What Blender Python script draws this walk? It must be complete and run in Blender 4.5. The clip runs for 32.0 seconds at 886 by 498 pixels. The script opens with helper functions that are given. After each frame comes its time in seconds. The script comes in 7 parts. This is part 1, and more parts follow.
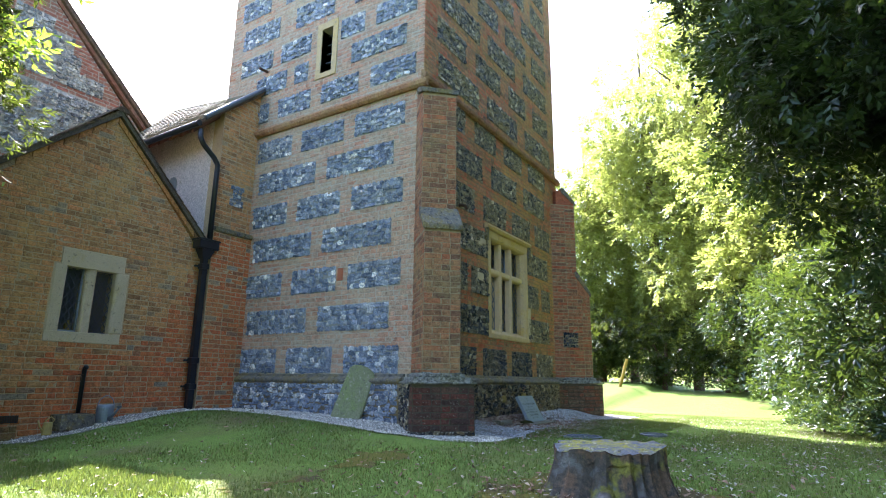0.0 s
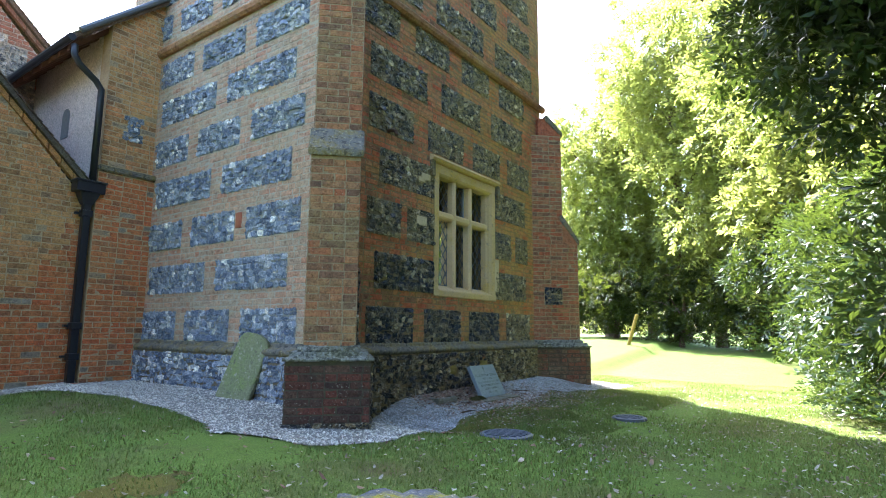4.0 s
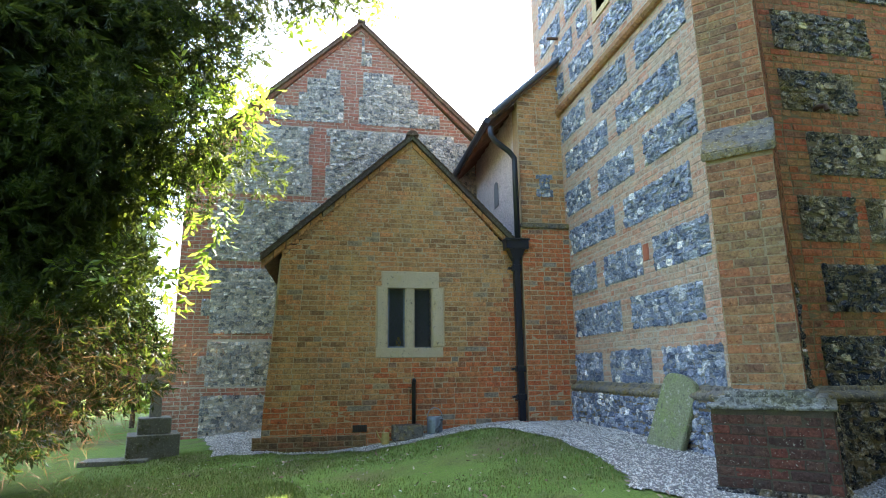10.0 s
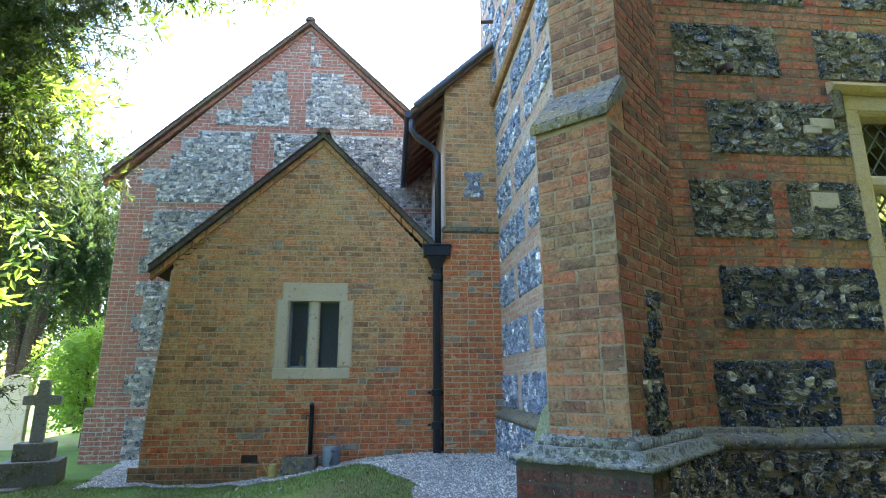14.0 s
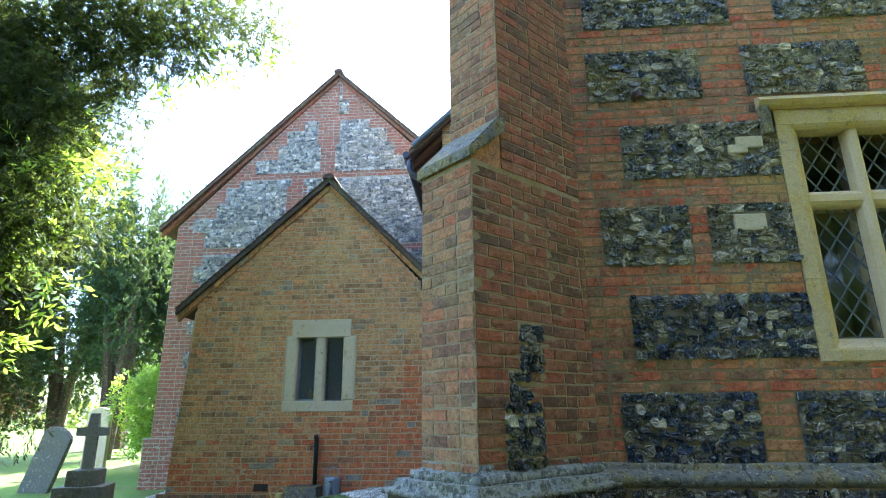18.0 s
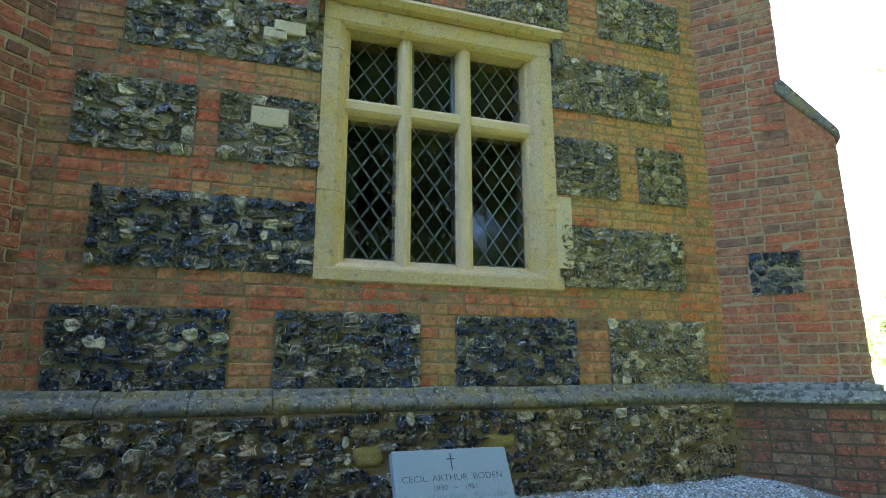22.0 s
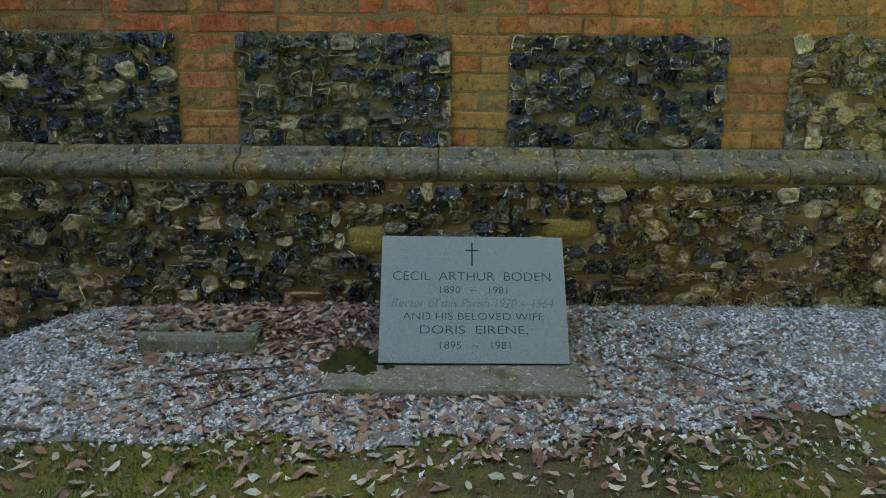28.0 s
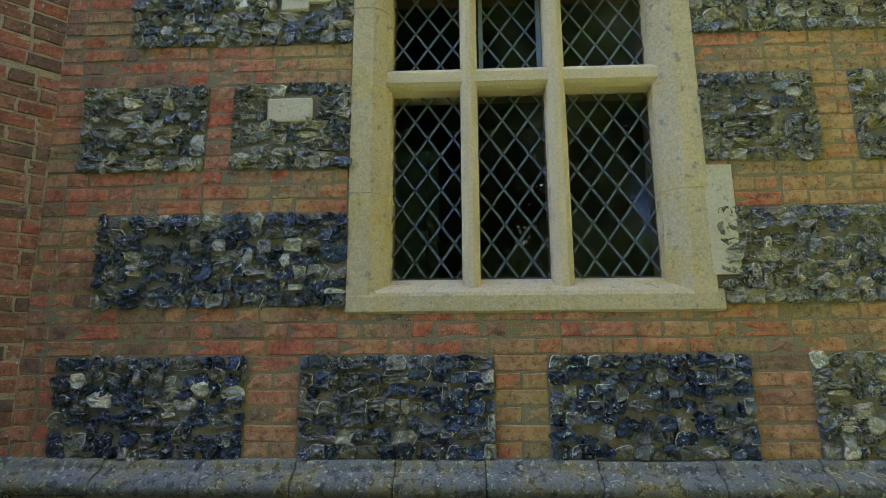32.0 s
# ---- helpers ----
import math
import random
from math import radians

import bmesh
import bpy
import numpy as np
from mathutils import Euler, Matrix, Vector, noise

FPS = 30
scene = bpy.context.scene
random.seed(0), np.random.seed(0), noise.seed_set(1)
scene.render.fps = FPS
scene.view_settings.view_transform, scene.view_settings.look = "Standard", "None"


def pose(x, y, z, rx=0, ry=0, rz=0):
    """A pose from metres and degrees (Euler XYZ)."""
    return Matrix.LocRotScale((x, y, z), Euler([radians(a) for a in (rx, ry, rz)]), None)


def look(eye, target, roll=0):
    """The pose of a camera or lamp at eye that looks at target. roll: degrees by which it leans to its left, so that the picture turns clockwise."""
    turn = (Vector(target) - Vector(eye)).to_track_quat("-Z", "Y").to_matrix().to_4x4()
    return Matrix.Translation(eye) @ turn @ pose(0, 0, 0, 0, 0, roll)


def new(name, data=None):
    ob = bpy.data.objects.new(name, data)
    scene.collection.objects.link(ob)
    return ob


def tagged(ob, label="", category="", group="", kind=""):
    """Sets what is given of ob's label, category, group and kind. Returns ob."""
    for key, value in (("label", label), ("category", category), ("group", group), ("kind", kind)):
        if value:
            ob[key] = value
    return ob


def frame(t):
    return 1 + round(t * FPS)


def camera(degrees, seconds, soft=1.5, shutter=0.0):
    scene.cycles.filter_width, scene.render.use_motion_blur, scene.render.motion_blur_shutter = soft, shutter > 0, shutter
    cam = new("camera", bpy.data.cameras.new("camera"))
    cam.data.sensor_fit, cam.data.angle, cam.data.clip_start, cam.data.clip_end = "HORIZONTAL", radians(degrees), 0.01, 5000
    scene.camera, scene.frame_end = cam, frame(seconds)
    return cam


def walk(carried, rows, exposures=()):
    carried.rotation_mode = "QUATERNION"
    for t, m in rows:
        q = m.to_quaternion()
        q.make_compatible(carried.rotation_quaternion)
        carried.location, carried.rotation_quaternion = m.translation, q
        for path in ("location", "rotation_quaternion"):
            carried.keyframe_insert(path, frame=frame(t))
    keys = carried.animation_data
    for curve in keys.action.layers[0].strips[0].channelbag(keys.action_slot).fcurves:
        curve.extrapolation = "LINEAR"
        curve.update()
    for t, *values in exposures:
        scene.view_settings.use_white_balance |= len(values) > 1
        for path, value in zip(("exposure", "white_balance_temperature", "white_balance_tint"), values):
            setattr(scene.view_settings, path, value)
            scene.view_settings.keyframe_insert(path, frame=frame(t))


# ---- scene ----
cam = camera(76.5, 32.0, 1.0)
PATH = [
    (0, (0.176, -0.45, 0.702), (-0.86, 1.199, 1.157), 0.6),
    (0.5, (0.202, -0.143, 0.722), (-0.845, 1.525, 1.072), 0.5),
    (1, (0.169, 0.306, 0.782), (-0.872, 1.989, 1.071), 0.6),
    (1.5, (0.25, 0.754, 0.794), (-0.737, 2.472, 1.06), 0.6),
    (2, (0.33, 1.208, 0.885), (-0.646, 2.936, 1.136), 0.6),
    (2.5, (0.299, 1.713, 0.931), (-0.677, 3.442, 1.175), 0.7),
    (4.5, (0.419, 2.174, 0.985), (-0.873, 3.669, 1.297), 0.1),
    (5, (0.462, 2.234, 1.004), (-1.004, 3.554, 1.33), -0.3),
    (5.5, (0.482, 2.3, 1.033), (-1.149, 3.408, 1.369), -0.5),
    (6, (0.487, 2.307, 1.035), (-1.254, 3.227, 1.386), -0.5),
    (6.5, (0.485, 2.268, 1.025), (-1.323, 3.042, 1.39), -0.6),
    (7, (0.475, 2.24, 1.012), (-1.378, 2.891, 1.391), -0.6),
    (7.5, (0.471, 2.209, 1.01), (-1.407, 2.775, 1.401), -0.7),
    (8, (0.475, 2.224, 1.009), (-1.421, 2.711, 1.42), -0.7),
    (8.5, (0.477, 2.241, 1.013), (-1.43, 2.671, 1.44), -0.7),
    (9, (0.464, 2.344, 0.994), (-1.449, 2.73, 1.431), -0.7),
    (9.5, (0.313, 2.531, 0.96), (-1.604, 2.9, 1.393), -0.8),
    (10, (0.152, 2.777, 0.997), (-1.768, 3.147, 1.418), -0.7),
    (10.5, (0.095, 3.137, 0.976), (-1.819, 3.533, 1.4), -0.9),
    (11, (0.084, 3.528, 1.036), (-1.83, 3.929, 1.455), -1.0),
    (11.5, (-0.06, 3.885, 1.007), (-1.975, 4.287, 1.423), -0.7),
    (12, (-0.114, 4.22, 1.039), (-2.028, 4.626, 1.451), -0.6),
    (12.5, (-0.12, 4.618, 1.057), (-2.037, 5.011, 1.47), -0.7),
    (13, (-0.216, 4.86, 1.045), (-2.14, 5.216, 1.461), -0.5),
    (13.5, (-0.425, 5.029, 1.083), (-2.36, 5.319, 1.5), -0.3),
    (14, (-0.567, 5.127, 1.123), (-2.503, 5.31, 1.59), -0.3),
    (14.5, (-0.633, 5.29, 1.111), (-2.554, 5.299, 1.668), -0.4),
    (16.5, (-0.334, 6.176, 1.187), (-2.231, 5.898, 1.756), -1.2),
    (17, (-0.34, 6.445, 1.186), (-2.238, 6.168, 1.752), -1.2),
    (17.5, (-0.324, 6.561, 1.166), (-2.227, 6.316, 1.733), -0.8),
    (18, (-0.301, 6.625, 1.151), (-2.214, 6.48, 1.714), -0.5),
    (18.5, (-0.304, 6.765, 1.155), (-2.222, 6.717, 1.717), -0.4),
    (19, (-0.398, 6.944, 1.116), (-2.317, 7.029, 1.674), -0.3),
    (19.5, (-0.53, 7.152, 1.099), (-2.443, 7.413, 1.621), -0.2),
    (20, (-0.561, 7.476, 1.099), (-2.455, 7.926, 1.558), 0.1),
    (20.5, (-0.631, 7.791, 1.04), (-2.496, 8.343, 1.509), -0.2),
    (21, (-0.723, 8.113, 0.932), (-2.579, 8.7, 1.392), -0.2),
    (21.5, (-0.864, 8.427, 0.933), (-2.72, 9.033, 1.367), -0.2),
    (22, (-0.977, 8.789, 0.905), (-2.834, 9.399, 1.326), -0.2),
    (22.5, (-1.104, 9.052, 0.863), (-2.961, 9.65, 1.301), -0.5),
    (23, (-1.317, 9.256, 0.782), (-3.194, 9.821, 1.181), -0.4),
    (23.5, (-1.438, 9.369, 0.756), (-3.339, 9.921, 1.041), -0.3),
    (24, (-1.488, 9.535, 0.706), (-3.421, 10.034, 0.832), -0.2),
    (24.5, (-1.617, 9.559, 0.681), (-3.573, 9.976, 0.664), -0.0),
    (25, (-1.829, 9.553, 0.717), (-3.79, 9.921, 0.585), 0.2),
    (25.5, (-1.988, 9.644, 0.751), (-3.952, 9.973, 0.568), 0.1),
    (27.5, (-2.109, 9.867, 0.766), (-4.077, 9.882, 0.409), 0.5),
    (28, (-2.139, 9.865, 0.803), (-4.105, 9.849, 0.437), 0.5),
    (28.5, (-2.16, 9.862, 0.857), (-4.128, 9.827, 0.498), 0.5),
    (29, (-2.173, 9.829, 0.924), (-4.147, 9.778, 0.607), 0.6),
    (29.5, (-2.177, 9.826, 0.972), (-4.16, 9.747, 0.722), 0.5),
    (30, (-2.158, 9.826, 1.016), (-4.15, 9.728, 0.867), 0.5),
    (30.5, (-2.072, 9.796, 1.098), (-4.069, 9.689, 1.057), 0.5),
    (31, (-1.988, 9.808, 1.244), (-3.983, 9.679, 1.275), 0.0),
    (31.5, (-1.964, 9.772, 1.247), (-3.95, 9.67, 1.463), -0.1),
    (32, (-1.931, 9.739, 1.253), (-3.89, 9.658, 1.648), -0.3),
]
EXPOSURES = [(0, 2.7, 5750, 15), (2, 2.74, 5750, 19), (5, 3.0, 5800, 11), (7, 3.1, 5650, 11), (9, 3.15, 6000, 12), (11, 3.18, 6150, 13), (12.5, 3.32, 5500, 13), (17, 3.36, 5400, 12), (20, 3.57, 5200, 11), (24, 3.5, 5900, 15), (28, 3.3, 7000, 14), (32, 3.47, 5600, 24)]
walk(cam, [(t, look(eye, target, roll)) for t, eye, target, roll in PATH], EXPOSURES)

# ---------------------------------------------------------------- light
SUN_DIR = Vector((-0.84, 0.545, 1.03)).normalized()      # towards the sun
world = bpy.data.worlds.new("sky")
scene.world = world
world.use_nodes = True
wn = world.node_tree.nodes
sky = wn.new("ShaderNodeTexSky")
sky.sky_type = 'NISHITA'
sky.sun_disc = False
sky.sun_elevation = math.asin(SUN_DIR.z)
sky.sun_rotation = math.atan2(SUN_DIR.x, SUN_DIR.y)
sky.dust_density = 2.5
world.node_tree.links.new(sky.outputs["Color"], wn["Background"].inputs["Color"])
wn["Background"].inputs["Strength"].default_value = 0.15
sun_data = bpy.data.lights.new("sun", 'SUN')
sun_data.energy, sun_data.angle, sun_data.color = 5.0, radians(0.53), (1.0, 0.94, 0.84)
sun = new("sun", sun_data)
sun.matrix_world = look((0, 0, 30), tuple(Vector((0, 0, 30)) - SUN_DIR))

# ---------------------------------------------------------------- materials
def material(name):
    m = bpy.data.materials.new(name)
    m.use_nodes = True
    nt = m.node_tree
    return m, nt, nt.nodes, nt.links, nt.nodes["Principled BSDF"]


def ramp(nt, fac, stops, interp='LINEAR'):
    r = nt.nodes.new("ShaderNodeValToRGB")
    r.color_ramp.interpolation = interp
    e = r.color_ramp.elements
    while len(e) < len(stops):
        e.new(0.5)
    for el, (p, c) in zip(e, stops):
        el.position, el.color = p, (c + (1,) if len(c) == 3 else c)
    nt.links.new(fac, r.inputs["Fac"])
    return r.outputs["Color"]


def noise_tex(nt, scale, detail=4.0, rough=0.6, vec=None, dim='3D'):
    n = nt.nodes.new("ShaderNodeTexNoise")
    n.inputs["Scale"].default_value = scale
    n.inputs["Detail"].default_value = detail
    n.inputs["Roughness"].default_value = rough
    if vec is None:
        g = nt.nodes.new("ShaderNodeNewGeometry")
        vec = g.outputs["Position"]
    nt.links.new(vec, n.inputs["Vector"])
    return n.outputs["Fac"]


def mix(nt, fac, a, b, mode='MIX'):
    m = nt.nodes.new("ShaderNodeMix")
    m.data_type, m.blend_type = 'RGBA', mode
    for sock, v in ((m.inputs[0], fac), (m.inputs[6], a), (m.inputs[7], b)):
        if isinstance(v, bpy.types.NodeSocket):
            nt.links.new(v, sock)
        elif isinstance(v, (int, float)):
            sock.default_value = v
        else:
            sock.default_value = (*v, 1)
    return m.outputs[2]


def maths(nt, op, a, b=0.0, clamp=False):
    n = nt.nodes.new("ShaderNodeMath")
    n.operation, n.use_clamp = op, clamp
    for sock, v in zip(n.inputs, (a, b)):
        if isinstance(v, bpy.types.NodeSocket):
            nt.links.new(v, sock)
        else:
            sock.default_value = v
    return n.outputs[0]


def piece_random(nt):
    """A number for each piece, whether it is an object of its own or an island of a joined mesh."""
    a = nt.nodes.new("ShaderNodeObjectInfo").outputs["Random"]
    b = nt.nodes.new("ShaderNodeNewGeometry").outputs["Random Per Island"]
    return maths(nt, 'FRACT', maths(nt, 'ADD', a, b))


def bump(nt, bsdf, height, strength=0.4, distance=0.01):
    b = nt.nodes.new("ShaderNodeBump")
    b.inputs["Strength"].default_value = strength
    b.inputs["Distance"].default_value = distance
    nt.links.new(height, b.inputs["Height"])
    nt.links.new(b.outputs["Normal"], bsdf.inputs["Normal"])


def threshold(nt, fac, lo, hi):
    r = nt.nodes.new("ShaderNodeMapRange")
    r.inputs["From Min"].default_value, r.inputs["From Max"].default_value = lo, hi
    nt.links.new(fac, r.inputs["Value"])
    return r.outputs["Result"]


def drift(nt, y0, y1, amount):
    """Growth that thickens from y0 to y1."""
    sep = nt.nodes.new("ShaderNodeSeparateXYZ")
    nt.links.new(nt.nodes.new("ShaderNodeNewGeometry").outputs["Position"], sep.inputs[0])
    return maths(nt, 'MULTIPLY', threshold(nt, sep.outputs[1], y0, y1), amount)


def brick_material(name, stops, lichen, lichen_at, grime=0.35, along=None):
    m, nt, nodes, links, bsdf = material(name)
    base = ramp(nt, piece_random(nt), stops)
    fine = noise_tex(nt, 190, 4, 0.7)
    grain = noise_tex(nt, 42, 5, 0.72)
    blot = noise_tex(nt, 13, 5, 0.68)
    col = mix(nt, threshold(nt, blot, 0.36, 0.6), mix(nt, 1.0, base, (0.72, 0.66, 0.62), 'MULTIPLY'), mix(nt, 1.0, base, (1.12, 1.06, 1.0), 'MULTIPLY'))
    col = mix(nt, 1.0, col, ramp(nt, grain, [(0.32, (0.5, 0.48, 0.46)), (0.5, (1.0, 1.0, 1.0)), (0.7, (1.25, 1.25, 1.22))]), 'MULTIPLY')
    col = mix(nt, 1.0, col, ramp(nt, fine, [(0.33, (0.66,) * 3), (0.67, (1.25,) * 3)]), 'MULTIPLY')
    soot = noise_tex(nt, 7.5, 5, 0.7)
    col = mix(nt, maths(nt, 'MULTIPLY', threshold(nt, soot, 0.52, 0.66), grime, True), col, (0.07, 0.06, 0.045))
    patch = noise_tex(nt, 1.1, 5, 0.65)
    if along:
        patch = maths(nt, 'ADD', patch, drift(nt, *along))
    cover = maths(nt, 'MULTIPLY', threshold(nt, patch, lichen_at, lichen_at + 0.16), threshold(nt, grain, 0.36, 0.56))
    col = mix(nt, maths(nt, 'MULTIPLY', cover, 0.65, True), col, lichen)
    spots = noise_tex(nt, 62, 2, 0.5)
    col = mix(nt, maths(nt, 'MULTIPLY', threshold(nt, spots, 0.67, 0.72), 0.8), col, (0.42, 0.40, 0.31))
    links.new(col, bsdf.inputs["Base Color"])
    bsdf.inputs["Roughness"].default_value = 0.92
    bsdf.inputs["Specular IOR Level"].default_value = 0.15
    bump(nt, bsdf, mix(nt, 0.35, mix(nt, 0.5, grain, blot), fine), 0.9, 0.012)
    return m


def mortar_material(name, a, b, moss=(0.16, 0.14, 0.04), moss_at=0.55):
    m, nt, nodes, links, bsdf = material(name)
    big = noise_tex(nt, 1.6, 5, 0.65)
    grit = noise_tex(nt, 120, 3, 0.7)
    col = mix(nt, noise_tex(nt, 14, 4, 0.6), a, b)
    col = mix(nt, threshold(nt, big, moss_at, moss_at + 0.15), col, moss)
    col = mix(nt, 1.0, col, ramp(nt, grit, [(0.3, (0.6, 0.6, 0.6)), (0.7, (1.2, 1.2, 1.2))]), 'MULTIPLY')
    links.new(col, bsdf.inputs["Base Color"])
    bsdf.inputs["Roughness"].default_value = 0.95
    bsdf.inputs["Specular IOR Level"].default_value = 0.1
    bump(nt, bsdf, mix(nt, 0.5, grit, noise_tex(nt, 30, 4, 0.7)), 0.9, 0.012)
    return m


def flint_material(name, stops, cortex=(0.45, 0.41, 0.32), cortex_at=0.6, algae=(0.19, 0.15, 0.045), algae_at=0.5, along=None):
    m, nt, nodes, links, bsdf = material(name)
    base = ramp(nt, piece_random(nt), stops)
    blot = noise_tex(nt, 38, 5, 0.66)
    fine = noise_tex(nt, 150, 3, 0.65)
    flow = noise_tex(nt, 21, 3, 0.55)
    col = mix(nt, maths(nt, 'MULTIPLY', threshold(nt, flow, 0.5, 0.56), 0.5), base, mix(nt, 1.0, base, (2.2, 1.9, 1.6), 'MULTIPLY'))
    spot = threshold(nt, blot, cortex_at, cortex_at + 0.018)
    col = mix(nt, maths(nt, 'MULTIPLY', spot, 0.85), col, cortex)
    col = mix(nt, threshold(nt, fine, 0.67, 0.70), col, tuple(1.2 * c for c in cortex))
    where = noise_tex(nt, 1.9, 5, 0.65)
    if along:
        where = maths(nt, 'ADD', where, drift(nt, *along))
    growth = maths(nt, 'MULTIPLY', threshold(nt, where, algae_at, algae_at + 0.14), threshold(nt, noise_tex(nt, 48, 4, 0.7), 0.48, 0.54))
    col = mix(nt, maths(nt, 'MULTIPLY', growth, 0.75), col, algae)
    col = mix(nt, 1.0, col, ramp(nt, fine, [(0.33, (0.6,) * 3), (0.67, (1.35,) * 3)]), 'MULTIPLY')
    links.new(col, bsdf.inputs["Base Color"])
    links.new(ramp(nt, maths(nt, 'ADD', spot, growth), [(0.0, (0.14,) * 3), (0.6, (0.75,) * 3)]), bsdf.inputs["Roughness"])
    bump(nt, bsdf, mix(nt, 0.2, flow, fine), 1.0, 0.03)
    return m


def stone_material(name, a, b, lichen=(0.4, 0.3, 0.06), lichen_at=0.6, scale=6.0, rough=0.9, dark=(0.12, 0.11, 0.09), dark_at=0.6, spot=(0.46, 0.43, 0.32), grain=1.0):
    m, nt, nodes, links, bsdf = material(name)
    n1 = noise_tex(nt, scale, 6, 0.65)
    n2 = noise_tex(nt, scale * 12, 4, 0.7)
    n3 = noise_tex(nt, scale * 0.45, 5, 0.68)
    n4 = noise_tex(nt, scale * 2.6, 6, 0.72)
    n5 = noise_tex(nt, scale * 4.5, 3, 0.6)
    col = mix(nt, n1, a, b)
    col = mix(nt, maths(nt, 'MULTIPLY', threshold(nt, n3, lichen_at, lichen_at + 0.12), threshold(nt, n4, 0.38, 0.55)), col, lichen)
    col = mix(nt, maths(nt, 'MULTIPLY', threshold(nt, n4, dark_at, dark_at + 0.05), 0.75), col, dark)
    col = mix(nt, maths(nt, 'MULTIPLY', threshold(nt, n5, 0.61, 0.635), 0.7 * grain), col, spot)
    col = mix(nt, 1.0, col, ramp(nt, n2, [(0.33, (1 - 0.4 * grain,) * 3), (0.67, (1 + 0.22 * grain,) * 3)]), 'MULTIPLY')
    links.new(col, bsdf.inputs["Base Color"])
    bsdf.inputs["Roughness"].default_value = rough
    bsdf.inputs["Specular IOR Level"].default_value = 0.2
    bump(nt, bsdf, mix(nt, 0.4, n4, n2), 0.8, 0.012)
    return m


def leaf_material(name, dark, light, through_col, gloss=0.45, weight=0.35, spec=0.3):
    m, nt, nodes, links, bsdf = material(name)
    rnd = piece_random(nt)
    col = mix(nt, rnd, dark, light)
    col = mix(nt, 1.0, col, ramp(nt, noise_tex(nt, 1.3, 3, 0.6), [(0.3, (0.7,) * 3), (0.7, (1.25,) * 3)]), 'MULTIPLY')
    links.new(col, bsdf.inputs["Base Color"])
    bsdf.inputs["Roughness"].default_value = gloss
    bsdf.inputs["Specular IOR Level"].default_value = spec
    tr = nodes.new("ShaderNodeBsdfTranslucent")
    links.new(mix(nt, rnd, through_col, tuple(c * 1.3 for c in through_col)), tr.inputs["Color"])
    mx = nodes.new("ShaderNodeMixShader")
    mx.inputs[0].default_value = weight
    links.new(bsdf.outputs[0], mx.inputs[1])
    links.new(tr.outputs[0], mx.inputs[2])
    links.new(mx.outputs[0], nodes["Material Output"].inputs["Surface"])
    return m


def plain_material(name, col, rough=0.5, metal=0.0, grain=20.0, amount=0.35, wear=None):
    m, nt, nodes, links, bsdf = material(name)
    n = noise_tex(nt, grain, 5, 0.65)
    c = mix(nt, n, tuple(v * (1 - amount) for v in col), tuple(v * (1 + amount) for v in col))
    if wear:
        c = mix(nt, threshold(nt, noise_tex(nt, grain * 0.6, 5, 0.7), 0.58, 0.66), c, wear)
    links.new(c, bsdf.inputs["Base Color"])
    bsdf.inputs["Roughness"].default_value = rough
    bsdf.inputs["Metallic"].default_value = metal
    bump(nt, bsdf, n, 0.25, 0.003)
    return m


RED = [(0.0, (0.50, 0.135, 0.072)), (0.2, (0.53, 0.195, 0.105)), (0.45, (0.50, 0.23, 0.12)), (0.7, (0.44, 0.23, 0.12)), (0.88, (0.34, 0.17, 0.105)), (1.0, (0.22, 0.135, 0.095))]
M_BRICK_TOWER = brick_material("tower brick", RED, (0.44, 0.31, 0.09), 0.47, grime=0.3, along=(9.2, 12.9, 0.09))
# darker, less lichened copy of the buttress brick: the flank's shade in colour
M_BRICK_SHADE_SIDE = brick_material("shaded buttress brick", [(0.0, (0.36, 0.12, 0.07)), (0.35, (0.33, 0.15, 0.085)), (0.7, (0.25, 0.12, 0.075)), (1.0, (0.14, 0.085, 0.06))], (0.28, 0.19, 0.085), 0.57, grime=0.5)
M_BRICK_FAR = brick_material("far buttress brick", [(0.0, (0.42, 0.13, 0.07)), (0.35, (0.40, 0.18, 0.10)), (0.7, (0.33, 0.165, 0.10)), (1.0, (0.20, 0.12, 0.085))], (0.36, 0.26, 0.11), 0.56, grime=0.35)
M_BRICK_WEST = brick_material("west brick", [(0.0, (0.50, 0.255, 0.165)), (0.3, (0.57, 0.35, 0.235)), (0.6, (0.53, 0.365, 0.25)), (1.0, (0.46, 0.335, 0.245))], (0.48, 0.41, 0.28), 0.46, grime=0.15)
M_BRICK_NEW = brick_material("newer red brick", [(0.0, (0.60, 0.17, 0.065)), (0.45, (0.58, 0.225, 0.085)), (0.8, (0.47, 0.19, 0.08)), (0.92, (0.33, 0.155, 0.08)), (0.95, (0.30, 0.26, 0.20)), (1.0, (0.34, 0.31, 0.25))], (0.50, 0.28, 0.11), 0.57, grime=0.25)
M_BRICK_BUTT = brick_material("buttress brick", [(0.0, (0.44, 0.155, 0.08)), (0.25, (0.46, 0.22, 0.11)), (0.5, (0.40, 0.22, 0.115)), (0.75, (0.30, 0.155, 0.09)), (1.0, (0.20, 0.115, 0.08))], (0.38, 0.28, 0.12), 0.50, grime=0.45)
M_BRICK_DARK = brick_material("plinth brick", [(0.0, (0.17, 0.065, 0.045)), (0.4, (0.11, 0.058, 0.042)), (0.7, (0.075, 0.047, 0.038)), (1.0, (0.14, 0.085, 0.06))], (0.13, 0.15, 0.08), 0.56, grime=0.7)
